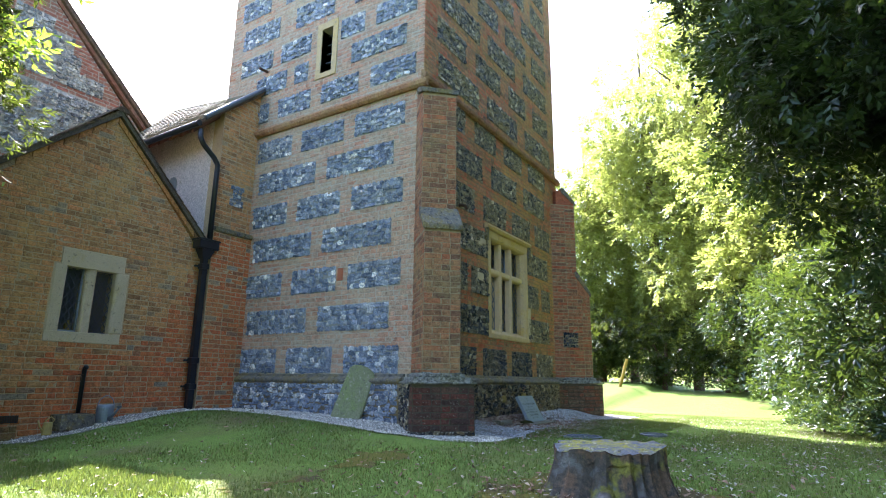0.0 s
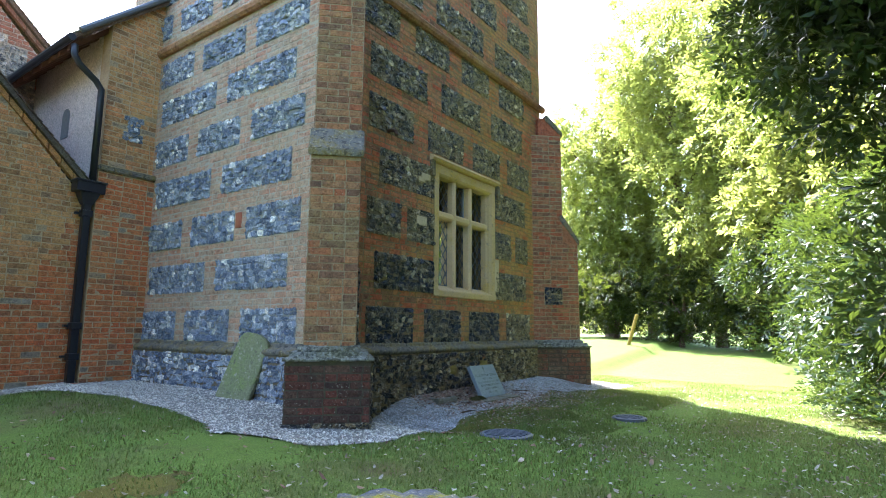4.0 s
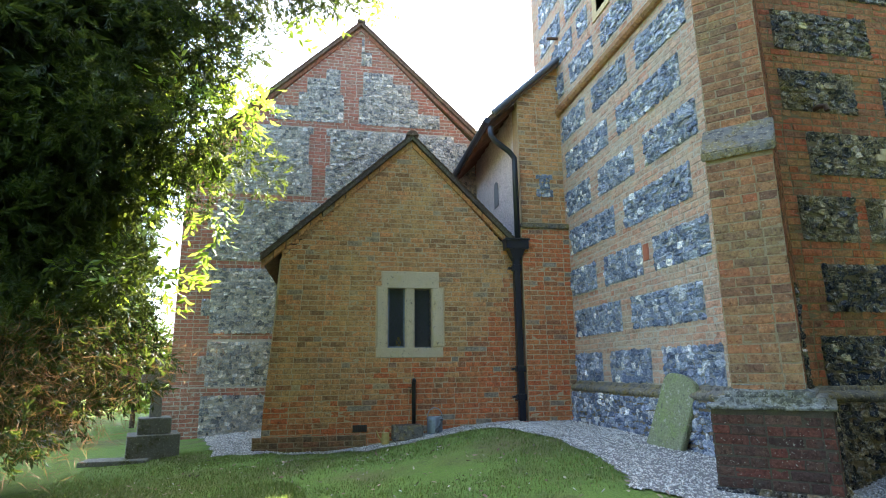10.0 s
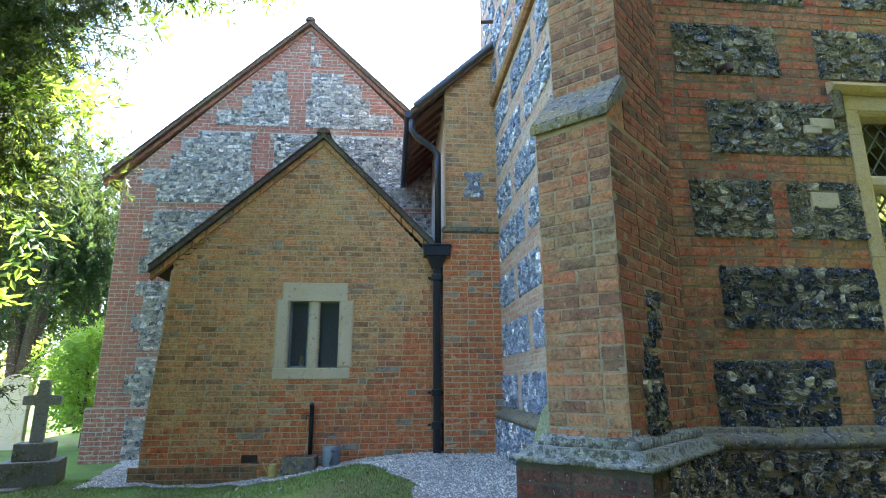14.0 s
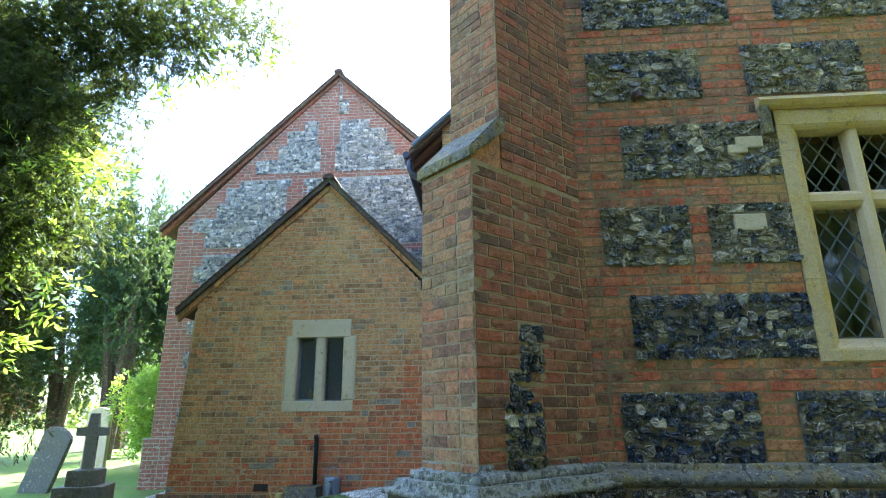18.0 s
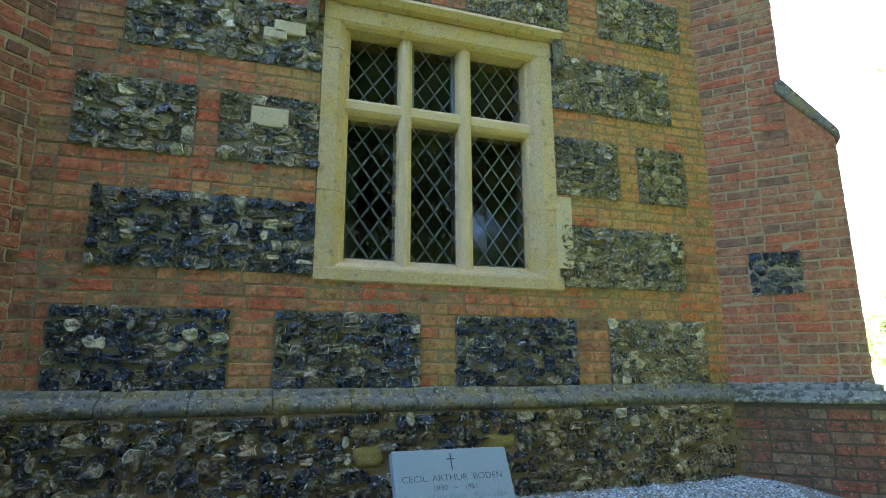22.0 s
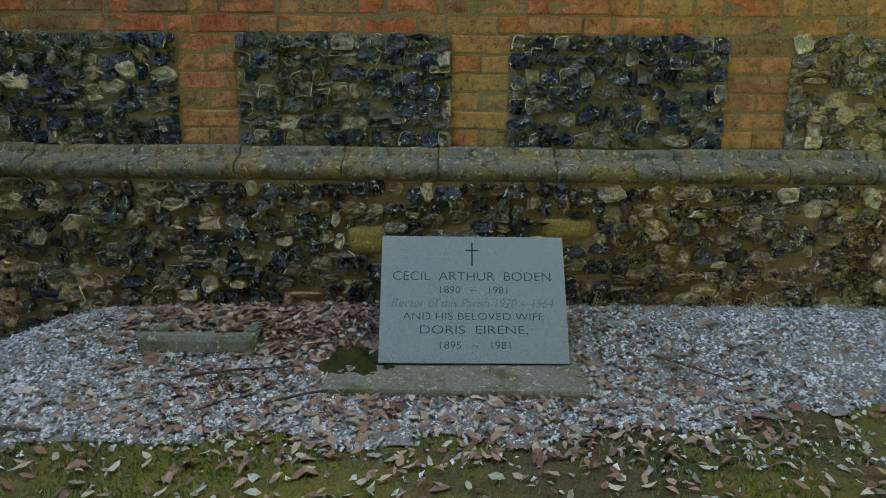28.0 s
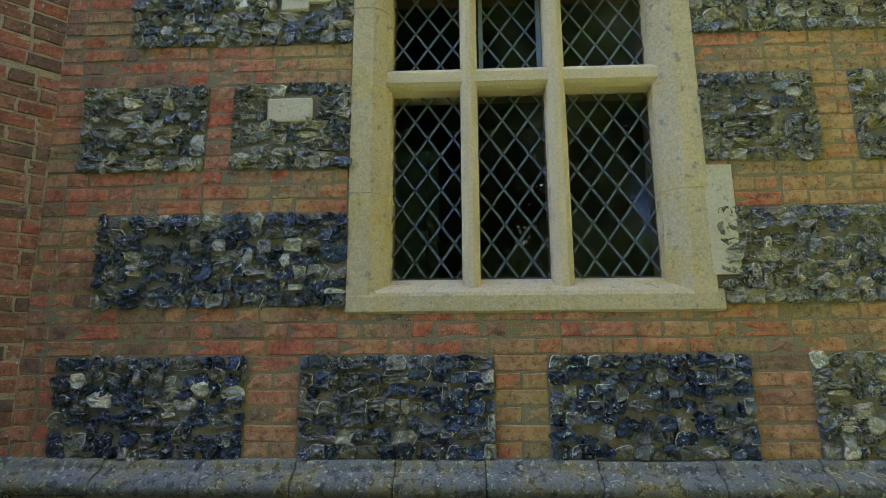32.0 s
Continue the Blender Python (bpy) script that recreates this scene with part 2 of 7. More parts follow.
M_BRICK_ANNEXE = brick_material("annexe brick", [(0.0, (0.64, 0.30, 0.125)), (0.4, (0.58, 0.32, 0.135)), (0.75, (0.48, 0.275, 0.12)), (0.93, (0.32, 0.175, 0.085)), (0.97, (0.35, 0.27, 0.18)), (1.0, (0.38, 0.32, 0.23))], (0.64, 0.41, 0.155), 0.49, grime=0.25)
M_BRICK_FOOT = brick_material("footing brick", [(0.0, (0.34, 0.17, 0.09)), (0.4, (0.29, 0.18, 0.09)), (0.75, (0.22, 0.15, 0.08)), (1.0, (0.16, 0.11, 0.07))], (0.22, 0.22, 0.08), 0.52, grime=0.5)
M_BRICK_GABLE = brick_material("gable brick", [(0.0, (0.43, 0.17, 0.11)), (0.5, (0.40, 0.19, 0.125)), (1.0, (0.35, 0.20, 0.14))], (0.42, 0.31, 0.21), 0.55, grime=0.25)
M_MORTAR = mortar_material("tower mortar", (0.33, 0.255, 0.145), (0.20, 0.155, 0.09), (0.30, 0.22, 0.075), 0.50)
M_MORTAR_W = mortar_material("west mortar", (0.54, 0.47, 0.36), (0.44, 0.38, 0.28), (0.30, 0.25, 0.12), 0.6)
M_MORTAR_BUTT = mortar_material("buttress mortar", (0.50, 0.385, 0.23), (0.25, 0.18, 0.105), (0.30, 0.21, 0.08), 0.55)
M_MORTAR_ANNEXE = mortar_material("annexe mortar", (0.62, 0.46, 0.27), (0.48, 0.345, 0.19), (0.36, 0.25, 0.12), 0.58)
M_MORTAR_PLINTH = mortar_material("plinth mortar", (0.36, 0.255, 0.13), (0.17, 0.125, 0.07), (0.30, 0.20, 0.06), 0.54)
M_MORTAR_FLINT = mortar_material("flint mortar", (0.32, 0.255, 0.165), (0.14, 0.112, 0.075), (0.30, 0.205, 0.07), 0.56)
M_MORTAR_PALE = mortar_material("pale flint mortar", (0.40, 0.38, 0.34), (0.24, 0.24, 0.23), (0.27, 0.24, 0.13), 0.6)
# dark stops are tinted blue to paint the sky's glint on broken faces
M_FLINT = flint_material("knapped flint", [(0.0, (0.008, 0.012, 0.026)), (0.42, (0.024, 0.034, 0.066)), (0.62, (0.055, 0.058, 0.068)), (0.78, (0.105, 0.09, 0.07)), (0.9, (0.19, 0.165, 0.13)), (0.965, (0.32, 0.28, 0.21)), (1.0, (0.58, 0.52, 0.40))], cortex=(0.46, 0.43, 0.35), cortex_at=0.60)
M_FLINT_WORN = flint_material("weathered flint", [(0.0, (0.030, 0.034, 0.045)), (0.35, (0.085, 0.085, 0.088)), (0.6, (0.16, 0.14, 0.105)), (0.8, (0.23, 0.19, 0.13)), (0.95, (0.34, 0.29, 0.20)), (1.0, (0.60, 0.54, 0.40))], cortex=(0.44, 0.40, 0.30), cortex_at=0.58, algae=(0.31, 0.235, 0.075), algae_at=0.47, along=(9.5, 12.6, 0.12))
M_FLINT_P = flint_material("plinth flint", [(0.0, (0.008, 0.009, 0.013)), (0.36, (0.030, 0.032, 0.040)), (0.55, (0.08, 0.068, 0.048)), (0.76, (0.17, 0.135, 0.08)), (0.9, (0.24, 0.195, 0.115)), (0.98, (0.42, 0.36, 0.24)), (1.0, (0.24, 0.11, 0.055))], cortex=(0.50, 0.45, 0.33), cortex_at=0.59, algae=(0.30, 0.215, 0.05), algae_at=0.52, along=(9.8, 12.6, 0.16))
# blue-grey stops paint in reflected sky besides the stones' own tone
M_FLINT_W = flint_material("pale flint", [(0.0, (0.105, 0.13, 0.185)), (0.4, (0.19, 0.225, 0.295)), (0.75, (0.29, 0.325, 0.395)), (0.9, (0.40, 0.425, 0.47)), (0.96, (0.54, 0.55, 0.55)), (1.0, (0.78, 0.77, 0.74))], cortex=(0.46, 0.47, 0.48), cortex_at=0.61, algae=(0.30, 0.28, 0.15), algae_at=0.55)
M_FLINT_G = flint_material("gable flint", [(0.0, (0.11, 0.115, 0.12)), (0.25, (0.24, 0.24, 0.23)), (0.65, (0.39, 0.375, 0.33)), (0.9, (0.50, 0.48, 0.42)), (1.0, (0.68, 0.65, 0.58))], cortex=(0.54, 0.51, 0.44), cortex_at=0.58, algae=(0.30, 0.25, 0.14), algae_at=0.55)
M_RIND = flint_material("flint rind", [(0.0, (0.16, 0.135, 0.085)), (0.5, (0.34, 0.30, 0.21)), (1.0, (0.62, 0.57, 0.45))], cortex=(0.6, 0.56, 0.44), cortex_at=0.56, algae_at=0.5)
M_STONE = stone_material("window stone", (0.64, 0.475, 0.255), (0.49, 0.345, 0.165), (0.56, 0.385, 0.12), 0.50, dark=(0.26, 0.22, 0.16), dark_at=0.59, grain=0.6)
# mullions and transom: the warm light on them is put into the colour
M_STONE_WARM_LIT = stone_material("warm-lit dressed stone", (0.68, 0.50, 0.28), (0.58, 0.42, 0.22), (0.60, 0.42, 0.16), 0.6, dark=(0.36, 0.28, 0.18), dark_at=0.66, grain=0.35)
M_STONE_PALE = stone_material("pale stone", (0.64, 0.52, 0.34), (0.51, 0.395, 0.24), (0.52, 0.39, 0.17), 0.57, grain=0.45)
M_STONE_STRING = stone_material("plinth stone", (0.23, 0.205, 0.16), (0.12, 0.115, 0.10), (0.28, 0.205, 0.06), 0.45, scale=8.0, dark=(0.05, 0.047, 0.04), dark_at=0.525, spot=(0.48, 0.42, 0.24))
M_STONE_OCHRE = stone_material("ochre stone", (0.36, 0.27, 0.07), (0.28, 0.2, 0.06), (0.2, 0.16, 0.05), 0.62, scale=9)
M_GREENSTONE = stone_material("lichened headstone", (0.30, 0.29, 0.17), (0.22, 0.24, 0.11), (0.25, 0.29, 0.10), 0.5, scale=5.0)
M_GREYSTONE = stone_material("grey gravestone", (0.36, 0.34, 0.30), (0.24, 0.23, 0.2), (0.3, 0.29, 0.2), 0.6, scale=5.0)
M_CONCRETE = stone_material("mossy concrete", (0.25, 0.235, 0.19), (0.17, 0.16, 0.12), (0.10, 0.10, 0.035), 0.52, scale=8.0)
M_RENDER = stone_material("limewashed render", (0.72, 0.67, 0.60), (0.60, 0.50, 0.42), (0.6, 0.47, 0.38), 0.55, scale=3.0, dark=(0.3, 0.24, 0.2), dark_at=0.66)
M_TILE = brick_material("roof tile", [(0.0, (0.14, 0.095, 0.07)), (0.5, (0.18, 0.12, 0.085)), (1.0, (0.11, 0.095, 0.08))], (0.20, 0.19, 0.10), 0.5, grime=0.6)
# pale copy of the roof tile: grazing sun painted in along with lichen
M_TILE_PALE = brick_material("pale sunlit lichened tile", [(0.0, (0.30, 0.25, 0.19)), (0.5, (0.38, 0.33, 0.26)), (1.0, (0.26, 0.24, 0.20))], (0.42, 0.40, 0.30), 0.45, grime=0.2)
M_BRICK_FAR_BASE = brick_material("mossy base brick", [(0.0, (0.24, 0.10, 0.06)), (0.5, (0.16, 0.10, 0.065)), (1.0, (0.22, 0.16, 0.10))], (0.17, 0.17, 0.055), 0.44, grime=0.7)
M_IRON = plain_material("black painted iron", (0.012, 0.014, 0.018), 0.35, 0.0, 30, 0.4)
M_LEAD = plain_material("lead came", (0.16, 0.17, 0.175), 0.55, 0.6, 40, 0.3)
M_WOOD = plain_material("eaves timber", (0.16, 0.075, 0.05), 0.75, 0.0, 14, 0.5)
M_GALV = plain_material("galvanised steel", (0.25, 0.29, 0.33), 0.45, 0.6, 18, 0.3, (0.16, 0.16, 0.15))
M_YELLOW = plain_material("dull yellow plastic", (0.45, 0.34, 0.10), 0.5)
M_TERRACOTTA = plain_material("terracotta", (0.35, 0.11, 0.05), 0.85)
M_RUST = plain_material("rusty iron", (0.09, 0.05, 0.03), 0.8, 0.3, 40, 0.5)
M_LETTER = plain_material("incised lettering", (0.035, 0.04, 0.046), 0.8)
M_LETTER_WORN = plain_material("worn lettering", (0.13, 0.155, 0.165), 0.8)
# dark tone: the gloom behind the glass is put into the colour
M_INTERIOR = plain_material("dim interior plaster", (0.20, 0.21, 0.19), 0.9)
M_CHURCH_ITEM = plain_material("green painted panel", (0.19, 0.24, 0.14), 0.75)
M_STONE_CAP = stone_material("worn capping stone", (0.33, 0.32, 0.27), (0.17, 0.17, 0.145), (0.2, 0.18, 0.08), 0.46, scale=7.0, dark=(0.05, 0.05, 0.042), dark_at=0.5)
M_MANHOLE = plain_material("cast iron cover", (0.10, 0.115, 0.14), 0.55, 0.3, 30, 0.4)
M_BARK = stone_material("bark", (0.13, 0.09, 0.06), (0.07, 0.05, 0.035), (0.12, 0.12, 0.06), 0.6, scale=7.0, dark=(0.03, 0.025, 0.02))


def granite():
    m, nt, nodes, links, bsdf = material("grey granite")
    f = noise_tex(nt, 260, 2, 0.5)
    c = ramp(nt, f, [(0.35, (0.13, 0.16, 0.17)), (0.5, (0.23, 0.275, 0.29)), (0.66, (0.38, 0.43, 0.44))])
    c = mix(nt, 0.35, c, mix(nt, noise_tex(nt, 5, 4, 0.6), (0.17, 0.21, 0.22), (0.27, 0.31, 0.32)))
    links.new(c, bsdf.inputs["Base Color"])
    bsdf.inputs["Roughness"].default_value = 0.5
    return m


M_GRANITE = granite()


def ground_material():
    m, nt, nodes, links, bsdf = material("lawn")
    big = noise_tex(nt, 0.7, 5, 0.6)
    mid = noise_tex(nt, 7, 5, 0.65)
    fine = noise_tex(nt, 90, 4, 0.7)
    col = mix(nt, mid, (0.105, 0.18, 0.028), (0.19, 0.27, 0.055))
    col = mix(nt, threshold(nt, big, 0.49, 0.7), col, (0.145, 0.125, 0.05))
    col = mix(nt, threshold(nt, noise_tex(nt, 3.1, 5, 0.7), 0.58, 0.8), col, (0.085, 0.07, 0.035))
    col = mix(nt, 1.0, col, ramp(nt, fine, [(0.3, (0.5,) * 3), (0.7, (1.4,) * 3)]), 'MULTIPLY')
    links.new(col, bsdf.inputs["Base Color"])
    bsdf.inputs["Roughness"].default_value = 0.9
    bsdf.inputs["Specular IOR Level"].default_value = 0.15
    bump(nt, bsdf, fine, 0.8, 0.02)
    return m


def random_colour_material(name, stops, rough=0.8, trans=None):
    m, nt, nodes, links, bsdf = material(name)
    col = ramp(nt, piece_random(nt), stops)
    col = mix(nt, 1.0, col, ramp(nt, noise_tex(nt, 80, 3, 0.6), [(0.3, (0.75,) * 3), (0.7, (1.2,) * 3)]), 'MULTIPLY')
    links.new(col, bsdf.inputs["Base Color"])
    bsdf.inputs["Roughness"].default_value = rough
    if trans:
        tr = nodes.new("ShaderNodeBsdfTranslucent")
        tr.inputs["Color"].default_value = (*trans, 1)
        mx = nodes.new("ShaderNodeMixShader")
        mx.inputs[0].default_value = 0.35
        links.new(bsdf.outputs[0], mx.inputs[1])
        links.new(tr.outputs[0], mx.inputs[2])
        links.new(mx.outputs[0], nodes["Material Output"].inputs["Surface"])
    return m


def glass_material():
    m, nt, nodes, links, bsdf = material("old window glass")
    nodes.remove(bsdf)
    t = nodes.new("ShaderNodeBsdfTransparent")
    t.inputs["Color"].default_value = (0.75, 0.8, 0.78, 1)
    g = nodes.new("ShaderNodeBsdfGlossy")
    g.inputs["Roughness"].default_value = 0.03
    f = nodes.new("ShaderNodeFresnel")
    f.inputs["IOR"].default_value = 1.55
    mx = nodes.new("ShaderNodeMixShader")
    links.new(f.outputs[0], mx.inputs[0])
    links.new(t.outputs[0], mx.inputs[1])
    links.new(g.outputs[0], mx.inputs[2])
    b = nodes.new("ShaderNodeBump")
    b.inputs["Strength"].default_value, b.inputs["Distance"].default_value = 0.25, 0.01
    links.new(noise_tex(nt, 9, 2, 0.5), b.inputs["Height"])
    links.new(b.outputs["Normal"], g.inputs["Normal"])
    links.new(mx.outputs[0], nodes["Material Output"].inputs["Surface"])
    return m


M_GROUND = ground_material()
M_GLASS = glass_material()
M_GRAVEL_BED = mortar_material("gravel bed", (0.34, 0.32, 0.28), (0.17, 0.155, 0.13), (0.12, 0.095, 0.06), 0.6)
# two gravel tones; their brightness gap paints local exposure as well as dirt
M_GRAVEL_BRIGHT = random_colour_material("white gravel bright copy", [(0.0, (0.32, 0.295, 0.235)), (0.3, (0.60, 0.565, 0.47)), (0.75, (0.84, 0.80, 0.68)), (1.0, (0.58, 0.49, 0.36))])
M_GRAVEL = random_colour_material("white gravel", [(0.0, (0.09, 0.088, 0.082)), (0.3, (0.27, 0.275, 0.27)), (0.7, (0.54, 0.555, 0.55)), (0.92, (0.74, 0.75, 0.74)), (1.0, (0.30, 0.22, 0.15))])
M_GRASS = random_colour_material("grass blades", [(0.0, (0.07, 0.115, 0.02)), (0.5, (0.125, 0.185, 0.038)), (0.88, (0.21, 0.235, 0.08)), (1.0, (0.34, 0.28, 0.14))], 0.6, (0.2, 0.25, 0.04))
M_DEADLEAF = random_colour_material("fallen leaves", [(0.0, (0.13, 0.062, 0.038)), (0.35, (0.23, 0.125, 0.078)), (0.7, (0.33, 0.225, 0.145)), (1.0, (0.48, 0.43, 0.32))], 0.7)
M_SOIL = mortar_material("bare mossy soil", (0.13, 0.105, 0.05), (0.07, 0.058, 0.03), (0.15, 0.135, 0.03), 0.42)
M_MOSS = mortar_material("dark moss", (0.075, 0.07, 0.02), (0.02, 0.02, 0.008), (0.10, 0.09, 0.02), 0.5)
M_MORTAR_BASE = mortar_material("mossy base mortar", (0.13, 0.11, 0.075), (0.06, 0.05, 0.035), (0.12, 0.12, 0.05), 0.5)
M_PETAL = random_colour_material("pale litter", [(0.0, (0.14, 0.10, 0.06)), (0.4, (0.24, 0.215, 0.145)), (0.8, (0.34, 0.33, 0.26)), (1.0, (0.50, 0.48, 0.40))], 0.6)
M_LAUREL = leaf_material("laurel leaves", (0.014, 0.034, 0.012), (0.046, 0.08, 0.026), (0.17, 0.24, 0.03), 0.2, 0.16, 0.75)
M_LIME = leaf_material("broad leaves", (0.030, 0.050, 0.013), (0.085, 0.115, 0.028), (0.48, 0.53, 0.12), 0.4, 0.46, 0.4)
M_YEW = leaf_material("yew needles", (0.006, 0.013, 0.006), (0.028, 0.048, 0.014), (0.20, 0.25, 0.03), 0.5, 0.22, 0.2)
M_HOLLY = leaf_material("dark evergreen leaves", (0.008, 0.018, 0.007), (0.030, 0.055, 0.016), (0.13, 0.19, 0.025), 0.35, 0.2, 0.4)
M_YEW_DEAD = leaf_material("dry yew twigs", (0.10, 0.05, 0.024), (0.26, 0.145, 0.062), (0.28, 0.15, 0.05), 0.8, 0.25)
M_SPRIG = leaf_material("young bright leaves", (0.06, 0.11, 0.02), (0.12, 0.19, 0.03), (0.42, 0.58, 0.05), 0.45, 0.45)
M_CYPRESS = leaf_material("cypress sprays", (0.016, 0.038, 0.015), (0.06, 0.10, 0.032), (0.14, 0.20, 0.035), 0.55, 0.25)

# ---------------------------------------------------------------- building helpers
def put(name, mesh, mat=None, parent=None, label=""):
    if mat is not None and not mesh.materials:
        mesh.materials.append(mat)
    ob = new(name, mesh)
    if parent is not None:
        ob.parent = parent
    if label:
        ob["label"] = label
    return ob


def part(name, bm, mat, parent=None, label="", smooth=False):
    """Links a bmesh as one mesh object under a thing or a part."""
    me = bpy.data.meshes.new(name)
    bmesh.ops.recalc_face_normals(bm, faces=bm.faces)
    if smooth:
        for f in bm.faces:
            f.smooth = True
    bm.to_mesh(me)
    bm.free()
    return put(name, me, mat, parent, label)


def empty(name, place):
    ob = new(name)
    ob.location = place
    return ob


def box(bm, lo, hi, bevel=0.0, m=None):
    """Adds a box between two corners, its edges rounded by bevel."""
    lo, hi = Vector(lo), Vector(hi)
    c = (lo + hi) / 2
    r = bmesh.ops.create_cube(bm, size=1, matrix=Matrix.Translation(c) @ Matrix.Diagonal((*(hi - lo), 1)))
    vs = r["verts"]
    if bevel:
        es = list({e for v in vs for e in v.link_edges})
        out = bmesh.ops.bevel(bm, geom=es, offset=bevel, segments=2, affect='EDGES', profile=0.6)
        vs = list({v for f in out["faces"] for v in f.verts} | {v for v in vs if v.is_valid})
    if m is not None:
        bmesh.ops.transform(bm, matrix=m, verts=vs)
    return bm


def boxed(lo, hi, bevel=0.0, m=None):
    return box(bmesh.new(), lo, hi, bevel, m)


def prism(bm, outline, depth, m):
    """A plate: an outline in local x, z pushed along local y by depth, then placed by m."""
    front = [bm.verts.new(m @ Vector((a, 0, b))) for a, b in outline]
    back = [bm.verts.new(m @ Vector((a, depth, b))) for a, b in outline]
    bm.faces.new(front)
    bm.faces.new(back[::-1])
    n = len(outline)
    for i in range(n):
        j = (i + 1) % n
        bm.faces.new((front[j], front[i], back[i], back[j]))
    return bm


def tube(bm, points, radius, sides=10, closed_ends=True):
    """A round bar along points; radius is one number or one for each point."""
    rings = []
    pts = [Vector(p) for p in points]
    for i, p in enumerate(pts):
        d = (pts[min(i + 1, len(pts) - 1)] - pts[max(i - 1, 0)]).normalized()
        a = d.orthogonal().normalized() if i == 0 else (a - d * a.dot(d)).normalized()
        b = d.cross(a)
        r = radius[i] if isinstance(radius, (list, tuple)) else radius
        rings.append([bm.verts.new(p + (a * math.cos(k * 2 * math.pi / sides) + b * math.sin(k * 2 * math.pi / sides)) * r) for k in range(sides)])
    for r0, r1 in zip(rings, rings[1:]):
        for k in range(sides):
            bm.faces.new((r0[k], r0[(k + 1) % sides], r1[(k + 1) % sides], r1[k]))
    if closed_ends:
        bm.faces.new(rings[0][::-1])
        bm.faces.new(rings[-1])
    return bm


def lathe(bm, profile, place, sides=20):
    rings = []
    for r, z in profile:
        rings.append([bm.verts.new(Vector(place) + Vector((r * math.cos(k * 2 * math.pi / sides), r * math.sin(k * 2 * math.pi / sides), z))) for k in range(sides)])
    for r0, r1 in zip(rings, rings[1:]):
        for k in range(sides):
            bm.faces.new((r0[k], r0[(k + 1) % sides], r1[(k + 1) % sides], r1[k]))
    bm.faces.new(rings[0][::-1])
    bm.faces.new(rings[-1])
    return bm


def from_arrays(name, verts, faces, flat=True):
    """A mesh from numpy verts (n,3) and equal-sided faces (m,k)."""
    me = bpy.data.meshes.new(name)
    verts, faces = np.asarray(verts, dtype=np.float32), np.asarray(faces, dtype=np.int32)
    me.vertices.add(len(verts))
    me.vertices.foreach_set("co", verts.ravel())
    k = faces.shape[1]
    me.loops.add(faces.size)
    me.loops.foreach_set("vertex_index", faces.ravel())
    me.polygons.add(len(faces))
    me.polygons.foreach_set("loop_start", np.arange(0, faces.size, k, dtype=np.int32))
    me.update(calc_edges=True)
    if flat:
        me.shade_flat()
    return me


class Face:
    """A wall's face: s runs to the right along it, z up, d out of it."""

    def __init__(self, origin, along):
        self.o = np.array((*origin, 0.0))
        self.a = np.array((*along, 0.0))
        self.n = np.array((along[1], -along[0], 0.0))

    def at(self, s, z, d=0.0):
        return self.o + self.a * s + self.n * d + np.array((0, 0, z))

    def points(self, arr):
        arr = np.asarray(arr, dtype=float)
        out = self.o + arr[..., 0:1] * self.a + arr[..., 2:3] * self.n
        out[..., 2] += arr[..., 1]
        return out

    def matrix(self, s=0.0, z=0.0, d=0.0):
        p = self.at(s, z, d)
        m = Matrix.Identity(4)
        for i in range(3):
            m[i][0], m[i][1], m[i][2], m[i][3] = self.a[i], -self.n[i], (0, 0, 1)[i], p[i]
        return m


rng = np.random.default_rng(7)
COURSE = 0.083
def ring_quads(n, rings):
    return [[k * n + i, k * n + (i + 1) % n, (k + 1) * n + (i + 1) % n, (k + 1) * n + i] for k in range(rings - 1) for i in range(n)]


BRICK_N = 25
BRICK_QUADS = np.array(ring_quads(8, 3) + [[24, 16 + 2 * i + 1, 16 + (2 * i + 2) % 8, 16 + (2 * i + 3) % 8] for i in range(4)])


def brick_verts(s0, s1, z0, z1, d, bev=0.004):
    """Local (s, z, d) corners of bricks: back, shoulder and worn, chipped front."""
    n = len(s0)
    v = np.zeros((n, BRICK_N, 3))
    sm, zm = s0 + (s1 - s0) * rng.uniform(0.35, 0.65, n), (z0 + z1) / 2
    for k, (i, dd) in enumerate(((0.0, -0.02 + d * 0), (0.0, d - bev), (bev, d))):
        for j, (ss, zz) in enumerate(((s0 + i, z0 + i), (sm, z0 + i), (s1 - i, z0 + i), (s1 - i, zm), (s1 - i, z1 - i), (sm, z1 - i), (s0 + i, z1 - i), (s0 + i, zm))):
            v[:, k * 8 + j, 0], v[:, k * 8 + j, 1], v[:, k * 8 + j, 2] = ss, zz, dd
    v[:, 8:24, :2] += rng.normal(0, 0.0024, (n, 16, 2))
    chip = (rng.random((n, 8)) < 0.1) * rng.uniform(0.002, 0.008, (n, 8))
    v[:, 16:24, 2] += rng.normal(0, 0.0012, (n, 8)) - chip
    v[:, 24] = (v[:, 16] + v[:, 18] + v[:, 20] + v[:, 22]) / 4
    v[:, 24, 2] = d + rng.normal(0.0008, 0.0012, n)
    return v


